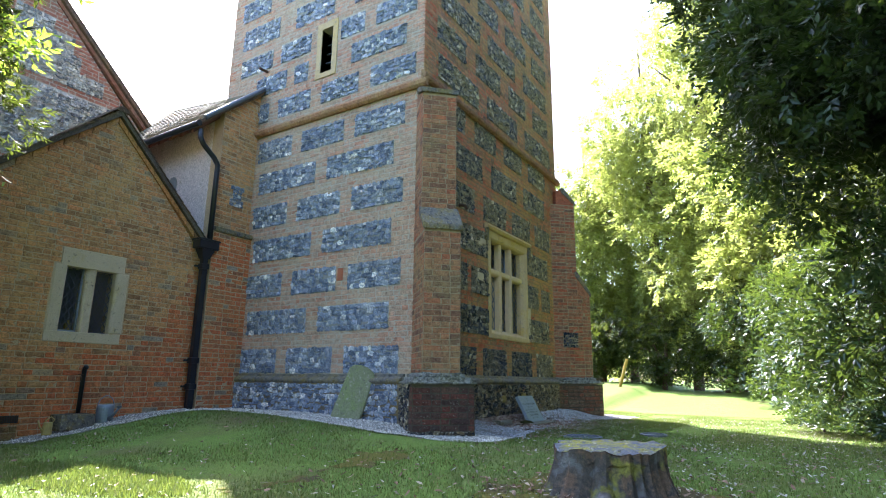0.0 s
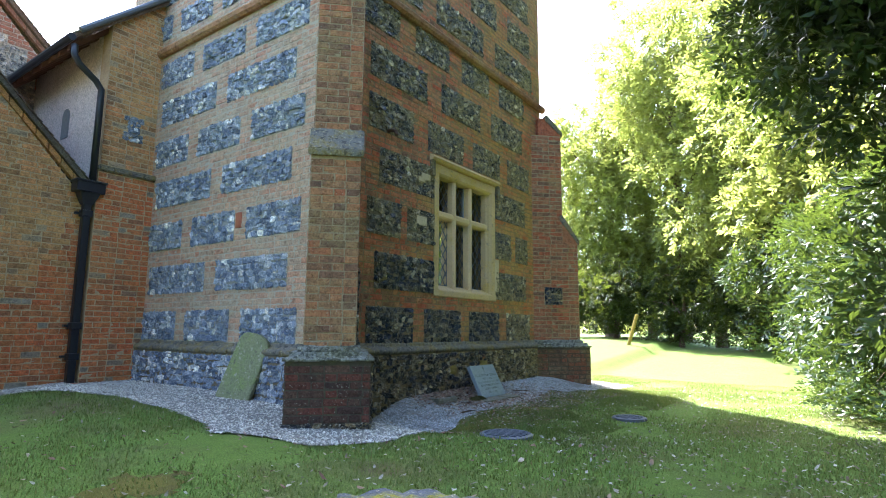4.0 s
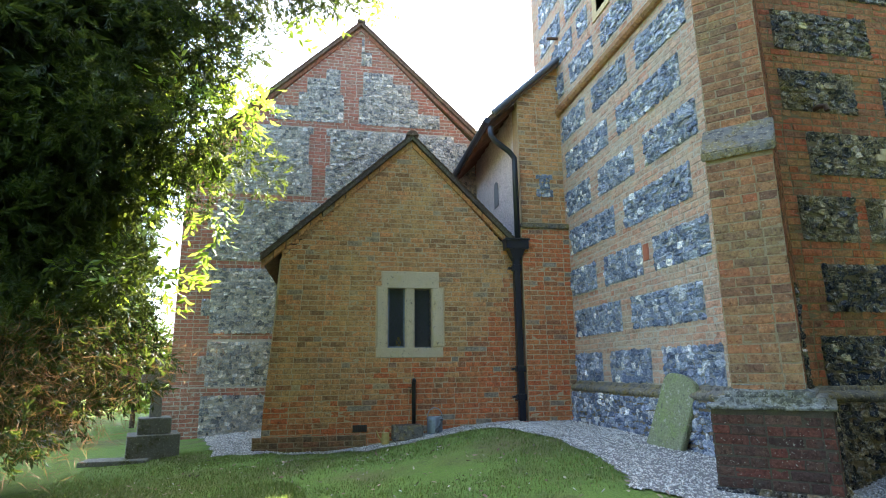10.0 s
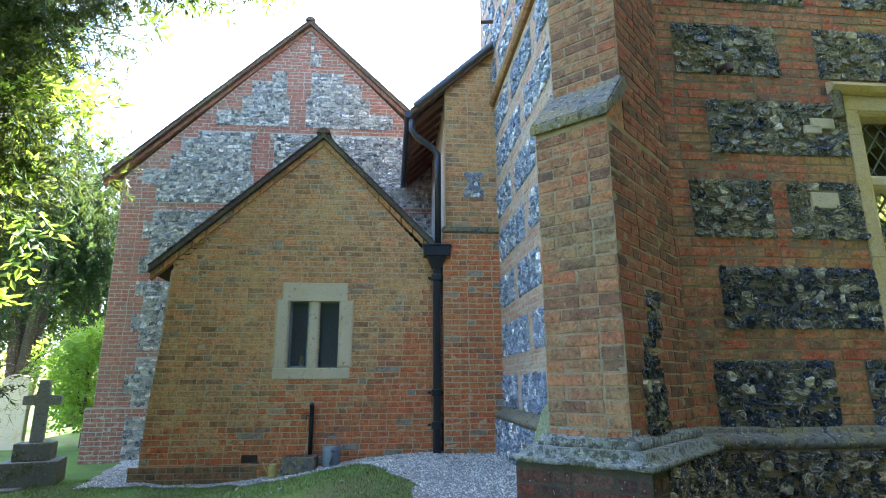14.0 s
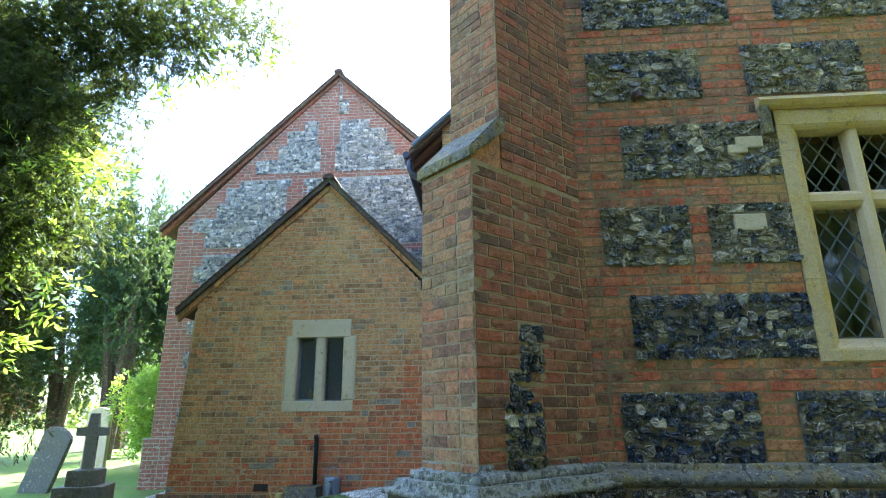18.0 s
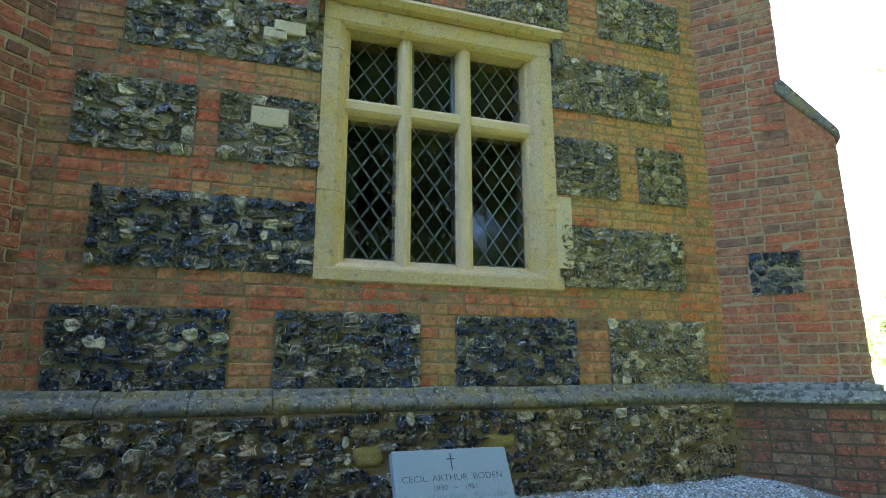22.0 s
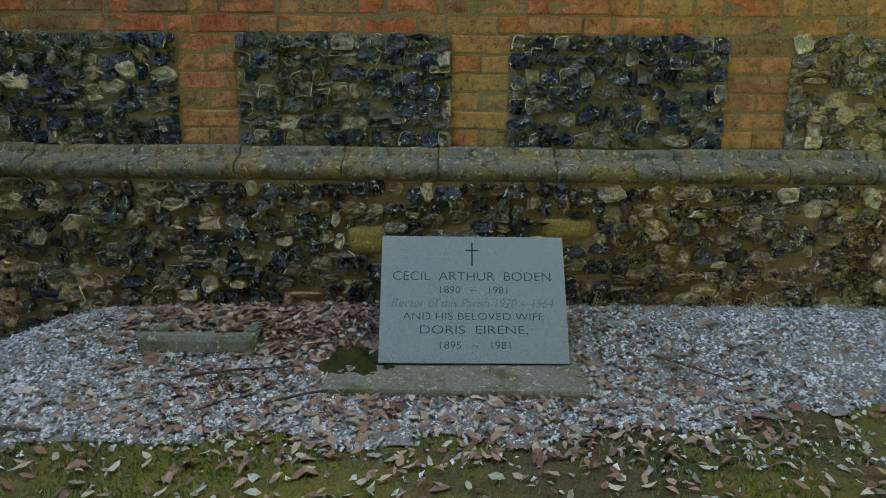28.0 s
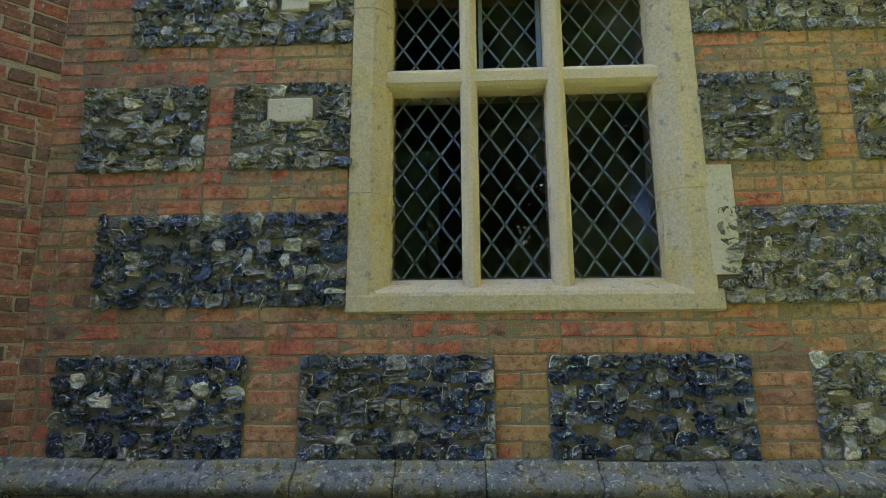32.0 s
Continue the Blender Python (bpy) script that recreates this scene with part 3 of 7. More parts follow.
def lay_bricks(s0, s1, z0, z1, holes=(), limits=None, joint=0.014, course=COURSE, length=0.25):
    """Bricks of a coursed wall around the holes (s0, s1, z0, z1); limits(z) gives the wall's ends at a height."""
    out = []
    k, z = 0, z0
    while z + course * 0.6 < z1:
        top = min(z + course, z1)
        mid = (z + top) / 2
        a, b = (s0, s1) if limits is None else limits(mid)
        a, b = max(a, s0), min(b, s1)
        cuts = sorted((h[0], h[1]) for h in holes if h[2] < mid < h[3])
        spans, at = [], a
        for c0, c1 in cuts:
            if c0 > at:
                spans.append((at, min(c0, b)))
            at = max(at, c1)
        if at < b:
            spans.append((at, b))
        for c0, c1 in spans:
            w = c1 - c0
            if w < 0.03:
                continue
            units, x, h = [], 0.0, k % 2
            if 0.2 < w < 0.34:
                units, x = ([(0.0, w)] if h else [(0.0, w / 2), (w / 2, w)]), w
            while x < w - 0.04:
                step = (length, length / 2)[(h + len(units)) % 2] * rng.uniform(0.95, 1.05)
                if x + step > w - 0.06:
                    step = w - x
                units.append((x, x + step))
                x += step
            for u0, u1 in units:
                wob = rng.normal(0, 0.002)
                out.append((c0 + u0 + joint / 2, c0 + u1 - joint / 2, z + joint / 2 + wob, top - joint / 2 + wob))
        z, k = top, k + 1
    return np.array(out) if out else np.zeros((0, 4))


def build_bricks(face, bricks, mat, parent, near=None, depth=0.0035, label="", cap=300):
    """Bricks of a face as meshes under parent: the nearest ones each on its own, the rest joined."""
    if not len(bricks):
        return
    d = np.maximum(depth + rng.normal(0, 0.0015, len(bricks)), 0.001)
    pick = np.zeros(len(bricks), bool)
    if near is not None:
        mid = np.stack([(bricks[:, 0] + bricks[:, 1]) / 2, (bricks[:, 2] + bricks[:, 3]) / 2], 1)
        far = np.hypot(*(mid - np.array(near)).T)
        pick[np.argsort(far)[:cap]] = True
    rest = ~pick
    if rest.any():
        b = bricks[rest]
        v = face.points(brick_verts(b[:, 0], b[:, 1], b[:, 2], b[:, 3], d[rest])).reshape(-1, 3)
        f = (np.arange(len(b))[:, None, None] * BRICK_N + BRICK_QUADS[None]).reshape(-1, 4)
        ob = put("brickwork", from_arrays("brickwork", v, f), mat, parent, label)
        ob["kind"] = "stuff"
    shapes = {}
    for b, dd in zip(bricks[pick], d[pick]):
        w, h = round((b[1] - b[0]) / 0.02) * 0.02, round((b[3] - b[2]) / 0.012) * 0.012
        key = (max(w, 0.04), max(h, 0.036), int(rng.integers(2)))
        if key not in shapes:
            v = brick_verts(np.array([-key[0] / 2]), np.array([key[0] / 2]), np.array([-key[1] / 2]), np.array([key[1] / 2]), np.array([0.0]))[0]
            v = np.stack([v[:, 0], -v[:, 2], v[:, 1]], 1)
            shapes[key] = from_arrays("brick", v, BRICK_QUADS)
            shapes[key].materials.append(mat)
        ob = new("brick", shapes[key])
        ob.parent = parent
        ob.matrix_local = face.matrix((b[0] + b[1]) / 2, (b[2] + b[3]) / 2, dd)


def pack_flints(rects, size=0.08, loose=0.0, skip=()):
    """Centres and half sizes of stones that fill rectangles in uneven rows."""
    out = []
    for s0, s1, z0, z1 in rects:
        rows = max(1, round((z1 - z0) / size))
        h = (z1 - z0) / rows
        for r in range(rows):
            x = s0
            while x < s1 - 0.015:
                w = min(size * rng.choice((rng.uniform(0.5, 1.1), rng.uniform(0.9, 1.9))), s1 - x)
                if s1 - (x + w) < size * 0.35:
                    w = s1 - x
                zc = z0 + (r + 0.5) * h + (rng.normal(0, h * 0.2) if 0 < r < rows - 1 else 0)
                if rng.random() < 0.14:
                    cut = rng.uniform(0.4, 0.6)
                    out.append((x + w / 2, zc - h / 2 + h * cut / 2, w / 2, h * cut / 2))
                    out.append((x + w / 2, zc - h / 2 + h * (1 + cut) / 2, w / 2, h * (1 - cut) / 2))
                else:
                    out.append((x + w / 2, zc, w / 2, h / 2 * rng.uniform(0.9, 1.15)))
                x += w
    out = np.array(out) if out else np.zeros((0, 4))
    if loose and len(out):
        out[:, 2:] *= rng.uniform(0.78, 1.15, (len(out), 2))
        out[:, :2] += rng.normal(0, loose, (len(out), 2))
    for a, b, c, d in skip:
        out = out[~((out[:, 0] > a) & (out[:, 0] < b) & (out[:, 1] > c) & (out[:, 1] < d))]
    return out


SIDES = 9
FLINT_N = 4 * SIDES + 1
_q = np.array(ring_quads(SIDES, 4))
_i = np.arange(SIDES)
FLINT_TRIS = np.concatenate([_q[:, [0, 1, 2]], _q[:, [0, 2, 3]], np.stack([3 * SIDES + _i, 3 * SIDES + (_i + 1) % SIDES, np.full(SIDES, 4 * SIDES)], 1)])
FLINT_RIM = np.r_[np.tile(np.repeat([0, 1, 0], SIDES), 2), np.zeros(SIDES, int)]
RIM_TURN = np.r_[np.tile(_i * 2 * np.pi / SIDES, 6), np.zeros(SIDES)]


def flint_verts(hw, hh, proud):
    """Knapped stones about the origin: a thin rind round a broken, dished face; local (s, z, d)."""
    n = len(hw)
    ang = np.linspace(0, 2 * np.pi, SIDES, endpoint=False)[None] + rng.normal(0, 0.14, (n, SIDES)) + rng.uniform(0, 0.7, (n, 1))
    c, s = np.cos(ang), np.sin(ang)
    r = rng.uniform(0.74, 1.16, (n, SIDES)) * np.maximum(np.abs(c), np.abs(s)) ** -0.5             # rather square, broken outline
    v = np.zeros((n, FLINT_N, 3))
    tilt = rng.normal(0, 0.2, (n, 2))
    rind = rng.uniform(0.86, 0.95, (n, SIDES))
    for k, q in enumerate((1.05, 0.98, 0.98 * rind, rng.uniform(0.45, 0.62, (n, SIDES)))):
        i = slice(k * SIDES, (k + 1) * SIDES)
        v[:, i, 0], v[:, i, 1] = c * r * q * hw[:, None] * 1.12, s * r * q * hh[:, None] * 1.1
        lift = (-0.012, proud[:, None] * 0.75, proud[:, None], proud[:, None])[k]
        v[:, i, 2] = lift + (rng.normal(0, (0, 0.002, 0.003, 0.007)[k], (n, SIDES)) + v[:, i, 0] * tilt[:, :1] + v[:, i, 1] * tilt[:, 1:] if k else 0)
    v[:, -1, :2] = rng.normal(0, 0.12, (n, 2)) * np.stack([hw, hh], 1)
    v[:, -1, 2] = proud + rng.normal(-0.001, 0.007, n)
    return v


def build_flints(face, stones, mat, parent, near=None, proud=0.018, label="", cap=300, limits=None):
    if not len(stones):
        return
    if limits is not None:
        keep = np.array([limits(z)[0] + 0.02 < s - w and s + w < limits(z)[1] - 0.02 for s, z, w, h in stones])
        stones = stones[keep]
    pr = proud * rng.uniform(0.55, 1.45, len(stones))
    pick = np.zeros(len(stones), bool)
    if near is not None:
        pick[np.argsort(np.hypot(stones[:, 0] - near[0], stones[:, 1] - near[1]))[:cap]] = True
    rest = ~pick
    if rest.any():
        b = stones[rest]
        v = flint_verts(b[:, 2], b[:, 3], pr[rest])
        v[:, :, 0] += b[:, 0:1]
        v[:, :, 1] += b[:, 1:2]
        f = (np.arange(len(b))[:, None, None] * FLINT_N + FLINT_TRIS[None]).reshape(-1, 3)
        me = from_arrays("flintwork", face.points(v).reshape(-1, 3), f)
        me.materials.append(mat)
        me.materials.append(M_RIND)
        ring = np.tile(FLINT_RIM, len(b)) * np.repeat(rng.random(len(b)) < 0.4, len(FLINT_RIM)) * (np.sin(np.tile(RIM_TURN, len(b)) + np.repeat(rng.uniform(0, 6.28, len(b)), len(FLINT_RIM))) > 0.1)
        me.polygons.foreach_set("material_index", ring.astype(np.int32))
        ob = put("flintwork", me, None, parent, label)
        ob["kind"] = "stuff"
    shapes = []
    for w in (0.03, 0.04, 0.055):
        for _ in range(12):
            v = flint_verts(np.array([w]), np.array([0.042]), np.array([proud]))[0]
            me = from_arrays("flint", np.stack([v[:, 0], -v[:, 2], v[:, 1]], 1), FLINT_TRIS)
            me.materials.append(mat)
            me.materials.append(M_RIND)
            if _ % 3 == 0:
                me.polygons.foreach_set("material_index", (FLINT_RIM * (np.sin(RIM_TURN + _) > 0.1)).astype(np.int32))
            shapes.append((w, me))
    for (s, z, w, h), p in zip(stones[pick], pr[pick]):
        fit_to = sorted(shapes, key=lambda q: abs(q[0] - w))[:12]
        sw, me = fit_to[int(rng.integers(12))]
        ob = new("flint", me)
        ob.parent = parent
        ob.matrix_local = face.matrix(s, z, (p - proud) * 0.5) @ Matrix.Diagonal((w / sw, 1, h / 0.042, 1))


def wall_body(name, face, s0, s1, z0, z1, thick, mat, holes=(), outline=None, label="", category="wall"):
    """A wall with thickness; holes (s0, s1, z0, z1) go right through it. outline: the top edge from left to right, for gables."""
    bm = bmesh.new()
    ss = sorted({s0, s1, *(h[0] for h in holes), *(h[1] for h in holes)})
    zs = sorted({z0, z1, *(h[2] for h in holes), *(h[3] for h in holes)})
    solid = {}
    for i in range(len(ss) - 1):
        for j in range(len(zs) - 1):
            sm, zm = (ss[i] + ss[i + 1]) / 2, (zs[j] + zs[j + 1]) / 2
            solid[i, j] = not any(h[0] < sm < h[1] and h[2] < zm < h[3] for h in holes)
    grid = {}

    def vert(i, j, k):
        if (i, j, k) not in grid:
            grid[i, j, k] = bm.verts.new(face.at(ss[i], zs[j], -thick * k))
        return grid[i, j, k]
    for (i, j), full in solid.items():
        if not full:
            continue
        bm.faces.new([vert(i, j, 0), vert(i + 1, j, 0), vert(i + 1, j + 1, 0), vert(i, j + 1, 0)])
        bm.faces.new([vert(i, j, 1), vert(i, j + 1, 1), vert(i + 1, j + 1, 1), vert(i + 1, j, 1)])
        for di, dj, e in ((-1, 0, ((i, j), (i, j + 1))), (1, 0, ((i + 1, j + 1), (i + 1, j))), (0, -1, ((i + 1, j), (i, j))), (0, 1, ((i, j + 1), (i + 1, j + 1)))):
            if not solid.get((i + di, j + dj), False):
                p, q = e
                if outline is not None and dj == 1 and j == len(zs) - 2:
                    continue
                bm.faces.new([vert(*p, 0), vert(*q, 0), vert(*q, 1), vert(*p, 1)])
    if outline is not None:
        top = [i for i in range(len(ss))]
        front = [vert(i, len(zs) - 1, 0) for i in top] + [bm.verts.new(face.at(s, z, 0)) for s, z in reversed(outline)]
        back = [vert(i, len(zs) - 1, 1) for i in top] + [bm.verts.new(face.at(s, z, -thick)) for s, z in reversed(outline)]
        bm.faces.new(front)
        bm.faces.new(back[::-1])
        n0 = len(top)
        for i in range(n0 - 1, len(front)):
            j = (i + 1) % len(front)
            bm.faces.new((front[j], front[i], back[i], back[j]))
    return tagged(part(name, bm, mat), label, category, kind="structure")


# ---------------------------------------------------------------- ground
def smooth(a, b, x):
    t = min(max((x - a) / (b - a), 0.0), 1.0)
    return t * t * (3 - 2 * t)


def ground_z(x, y, banked=1.0):
    rise = 0.30 * smooth(2.0, 6.2, y) * smooth(-1.0, -7.5, x) * (1 - smooth(6.7, 7.9, y) * smooth(-5.0, -4.6, x))
    roll = 0.015 * math.sin(x * 1.1 + 0.4) * math.sin(y * 0.9) * smooth(30, 10, abs(x) + abs(y))
    far = 0.5 * smooth(14.5, 24, y) + 0.4 * smooth(-12, -30, x)
    lift = 0.10 * smooth(3.0, 5.0, y) * (1 - smooth(6.6, 7.8, y)) * smooth(-0.2, -2.0, x)
    fall = -0.17 * smooth(1.8, -0.4, y) * smooth(-4.5, -8.0, x) * smooth(-30, -14, x)
    dip = -0.05 * math.exp(-((x + 1.5) ** 2 + (y - 9.4) ** 2) / 1.6)
    bank = (0.10 + 0.015 * (y - 8.3)) * smooth(-4.22 + 0.45 * smooth(10.5, 11.3, y), -4.62, x) * smooth(7.4, 8.2, y) * smooth(13.6, 12.6, y) * smooth(-5.2, -4.9, x)
    drop = -0.14 * smooth(4.9, 6.0, y) * (1 - smooth(7.4, 8.4, y)) * smooth(-9.6, -8.8, x) * smooth(-2.2, -3.6, x)
    side = -0.11 * smooth(-7.4, -8.5, x) * smooth(0.4, 3.0, y) * (1 - smooth(7.0, 8.0, y))
    return -0.115 + min(drop, side) + bank * banked + lift + fall + dip + 0.03 * smooth(-3.2, -4.4, x) * smooth(7, 9, y) + rise + roll + far


def axis(fine0, fine1, step, reach):
    inner = np.arange(fine0, fine1 + step / 2, step)
    out = np.geomspace(0.3, reach, 16)
    return np.concatenate([fine0 - out[::-1], inner, fine1 + out])


gx, gy = axis(-16, 6, 0.2, 900), axis(-6, 26, 0.2, 900)
gv = np.array([(x, y, ground_z(x, y, 0.0)) for y in gy for x in gx])
nx = len(gx)
gi = np.array([(j * nx + i, j * nx + i + 1, (j + 1) * nx + i + 1, (j + 1) * nx + i) for j in range(len(gy) - 1) for i in range(nx - 1)])
ground = tagged(put("ground", from_arrays("ground", gv, gi), M_GROUND), "mown churchyard lawn with worn mossy patches", "ground", kind="structure")
for p in ground.data.polygons:
    p.use_smooth = True

# ---------------------------------------------------------------- tower
TX, TY = -4.8, 6.8                 # the planes of its two visible faces
TOP = 12.5
PLINTH, STRING, STRING_W = 0.79, 5.83, 5.72
F_SOUTH = Face((TX, TY), (0, 1))   # s = y - 6.8
F_WEST = Face((TX - 6.2, TY), (1, 0))  # s = x + 11
ROW = 9 * COURSE


def row_z(k):
    return PLINTH + ROW * k, PLINTH + ROW * k + 6 * COURSE


WIN = (9.12 - TY, 11.0 - TY, 1.52, 3.62)      # the opening taken by the window's stonework
south_rows = {0: [(7.63, 8.62), (8.90, 9.87), (10.14, 11.12), (11.41, 12.34)],
              1: [(7.77, 9.12), (11.03, 12.2)], 2: [(7.60, 8.31), (8.46, 9.12), (11.0, 11.61), (11.8, 12.3)],
              3: [(7.83, 9.12), (11.0, 12.2)], 4: [(7.59, 8.57), (8.95, 9.94), (10.26, 11.2), (11.5, 12.38)],
              5: [(7.6, 8.9), (9.3, 10.5), (10.9, 12.1)], 6: [(7.35, 8.2), (8.6, 9.5), (9.9, 10.8), (11.2, 12.2)]}
WEST_3, WEST_2 = [(-8.93, -7.97), (-7.69, -6.60), (-6.32, -5.19)], [(-8.84, -7.27), (-6.97, -5.41)]
west_rows = {k: WEST_2 if k % 2 else WEST_3 for k in range(7)}
west_top = {(5.95, 6.37): [(-9.30, -8.75), (-8.46, -7.54), (-7.24, -6.30), (-6.0, -4.98)], (6.60, 7.02): [(-9.20, -8.28), (-8.04, -7.66), (-6.50, -5.20)],
            (7.22, 7.64): [(-9.77, -8.76), (-8.50, -7.62), (-6.80, -6.20), (-5.92, -4.98)]}


def west_row_z(k):
    return 0.80 + 0.706 * k, 0.80 + 0.706 * k + 0.44


def upper_rows(lo, hi, seed, start):
    r = random.Random(seed)
    rows = []
    z, k = start, 0
    while z + 0.5 < TOP - 0.4:
        n = 3 + k % 2
        w = (hi - lo) / n
        for i in range(n):
            a = lo + w * i + r.uniform(0.1, 0.3)
            b = lo + w * (i + 1) - r.uniform(0.1, 0.3)
            rows.append((a, b, z, z + 6 * COURSE))
        z, k = z + ROW, k + 1
    return rows


south_panels = [(a - TY, b - TY, *row_z(k)) for k, row in south_rows.items() for a, b in row if row_z(k)[1] < STRING] + upper_rows(0.3, 5.9, 3, STRING + 0.2)
west_panels = [(a + 11, b + 11, *west_row_z(k)) for k, row in west_rows.items() for a, b in row]
west_panels += [(a + 11, b + 11, *zz) for zz, row in west_top.items() for a, b in row]
SLIT = (-7.31 + 11, -7.02 + 11, 6.62, 7.6)
west_panels += upper_rows(1.0, 5.9, 5, 7.90)
slit_surround = (SLIT[0] - 0.14, SLIT[1] + 0.14, SLIT[2] - 0.12, SLIT[3] + 0.16)

wall_south = wall_body("wall_south", F_SOUTH, 0.02, 6.2, -0.6, TOP, 0.55, M_MORTAR, [WIN], label="tower wall of orange brick with square flint panels above a plinth", category="wall")
wall_west = wall_body("wall_west", F_WEST, 0.8, 6.17, -0.6, TOP, 0.55, M_MORTAR_W, [SLIT], label="tower wall of brick and pale knapped flint panels", category="wall")
bm = bmesh.new()
box(bm, (TX - 5.4, TY + 5.65, -0.6), (TX - 0.55, TY + 6.2, TOP))
box(bm, (TX - 5.4, TY + 0.55, -0.6), (TX - 4.9, TY + 5.65, TOP))
tagged(part("wall_north", bm, M_MORTAR), "plain back walls that close the brick tower", "wall", kind="structure")
# ceiling and floor are added to keep the room behind the window dark
tagged(part("ceiling", boxed((TX - 4.9, TY + 0.55, 4.6), (TX - 0.55, TY + 5.65, 4.7)), M_INTERIOR), "added dark ceiling that closes the tower base", "ceiling", kind="structure")
tagged(part("floor", boxed((TX - 4.9, TY + 0.55, -0.1), (TX - 0.55, TY + 5.65, 0.25)), M_INTERIOR), "added dark floor that closes the tower base", "floor", kind="structure")
tagged(part("roof", boxed((TX - 5.2, TY + 0.2, TOP), (TX - 0.2, TY + 6.0, TOP + 0.15)), M_LEAD), "flat lead roof of the tower", "roof", kind="structure")

# ---------------------------------------------------------------- annexe and gable as plain masses
AX = -9.11
F_ANNEXE = Face((AX, 1.72), (0, 1))          # s = y - 1.72
A_W, A_EAVE, A_APEX, A_MID = 4.25, 2.78, 4.93, 2.30


def annexe_limits(z):
    batter = 0.17 * smooth(0.0, A_EAVE, z)
    if z < A_EAVE:
        return batter, A_W
    k = (z - A_EAVE) / (A_APEX - A_EAVE)
    return max(A_MID * k, batter), A_W - (A_W - A_MID) * k


GX = -12.2
F_GABLE = Face((GX, -0.45), (0, 1))          # s = y + 0.45
G_W, G_EAVE, G_APEX, G_MID = 7.3, 5.35, 9.1, 3.65


def gable_limits(z):
    if z < G_EAVE:
        return 0.0, G_W
    k = (z - G_EAVE) / (G_APEX - G_EAVE)
    return G_MID * k, G_W - (G_W - G_MID) * k

# ---------------------------------------------------------------- tower facing
build_bricks(F_SOUTH, lay_bricks(0.0, 6.2, PLINTH, TOP, south_panels + [WIN]), M_BRICK_TOWER, wall_south, near=(9.9 - TY, 1.6))
PALE = ((8.78, 2.62, 0.125, 0.07), (8.88, 3.33, 0.11, 0.05), (8.78, 3.27, 0.08, 0.04))
no_flints = [(a - TY - w, a - TY + w, c - h, c + h) for a, c, w, h in PALE]
worn = [p for p in south_panels if p[2] > 2.0 or p[0] > 11.0 - TY]
dark = [p for p in south_panels if p not in worn]
build_flints(F_SOUTH, pack_flints(dark, 0.068), M_FLINT, wall_south, near=(9.9 - TY, 1.2))
build_flints(F_SOUTH, pack_flints(worn, 0.072, 0, no_flints), M_FLINT_WORN, wall_south, near=(9.9 - TY, 2.0), cap=150)
bm = bmesh.new()
for a, b, z0, z1 in south_panels:
    prism(bm, [(a, z0), (b, z0), (b, z1), (a, z1)], 0.01, F_SOUTH.matrix(0, 0, 0.003))
part("flint_mortar", bm, M_MORTAR_FLINT, wall_south)
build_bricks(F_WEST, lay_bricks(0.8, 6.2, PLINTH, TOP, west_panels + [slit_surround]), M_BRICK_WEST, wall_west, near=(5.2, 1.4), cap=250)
# west flints carry the sky's blue in their colour
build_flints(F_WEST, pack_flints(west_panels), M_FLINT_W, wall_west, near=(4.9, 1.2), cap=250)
bm = bmesh.new()
for a, b, z0, z1 in west_panels:
    prism(bm, [(a, z0), (b, z0), (b, z1), (a, z1)], 0.01, F_WEST.matrix(0, 0, 0.003))
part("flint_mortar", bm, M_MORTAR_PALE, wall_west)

# plinth: a flint base a little proud of the walls, with a weathered stone course on it
P_OUT = 0.12


def string_course(name, face, s0, s1, z, out, parent=None, label="", step=0.5):
    """Weathered stone blocks: an upper fillet, a hollow, a big rounded lip and an undercut."""
    prof = [(0.0, 0.0), (out - 0.01, 0.0), (out + 0.012, 0.012), (out + 0.026, 0.030), (out + 0.030, 0.05), (out + 0.022, 0.07), (out + 0.004, 0.086), (out * 0.8, 0.098), (out * 0.62, 0.106), (out * 0.48, 0.112), (out * 0.42, 0.122), (out * 0.40, 0.140), (out * 0.30, 0.152), (0.0, 0.158)]
    top = tagged(empty(name, face.at((s0 + s1) / 2, z - 0.155)), label, "string course", kind="structure") if parent is None else parent
    inv = top.matrix_basis.inverted()
    s = s0
    while s < s1 - 0.01:
        e = min(s + step * rng.uniform(0.75, 1.3), s1)
        if s1 - e < 0.2:
            e = s1
        bm = bmesh.new()
        jit = rng.normal(0, 0.003, 3)
        qs = np.r_[s + 0.0015, s + 0.008, np.linspace(s + 0.035, e - 0.035, max(3, int((e - s) / 0.04))), e - 0.008, e - 0.0015]
        rows = []
        for i, q in enumerate(qs):
            back = (0.007, 0.0)[0 < i < len(qs) - 1]
            row = []
            for d, zz in prof:
                w = d > 0.02
                wear = 0.006 * noise.noise((q * 9, zz * 30, 1.0 + z)) + 0.004 * noise.noise((q * 31, zz * 60, 4.0))
                row.append(bm.verts.new(inv @ Vector(face.at(q, z - 0.155 + zz + jit[0] * (zz > 0.01), d + (jit[1] + wear - back) * w))))
            rows.append(row)
        for r0, r1 in zip(rows, rows[1:]):
            for k in range(len(prof) - 1):
                bm.faces.new((r0[k], r1[k], r1[k + 1], r0[k + 1])).smooth = True
        bm.faces.new(rows[0][::-1])
        bm.faces.new(rows[-1])
        part("stone_block", bm, M_STONE_STRING, top)
        s = e
    return top


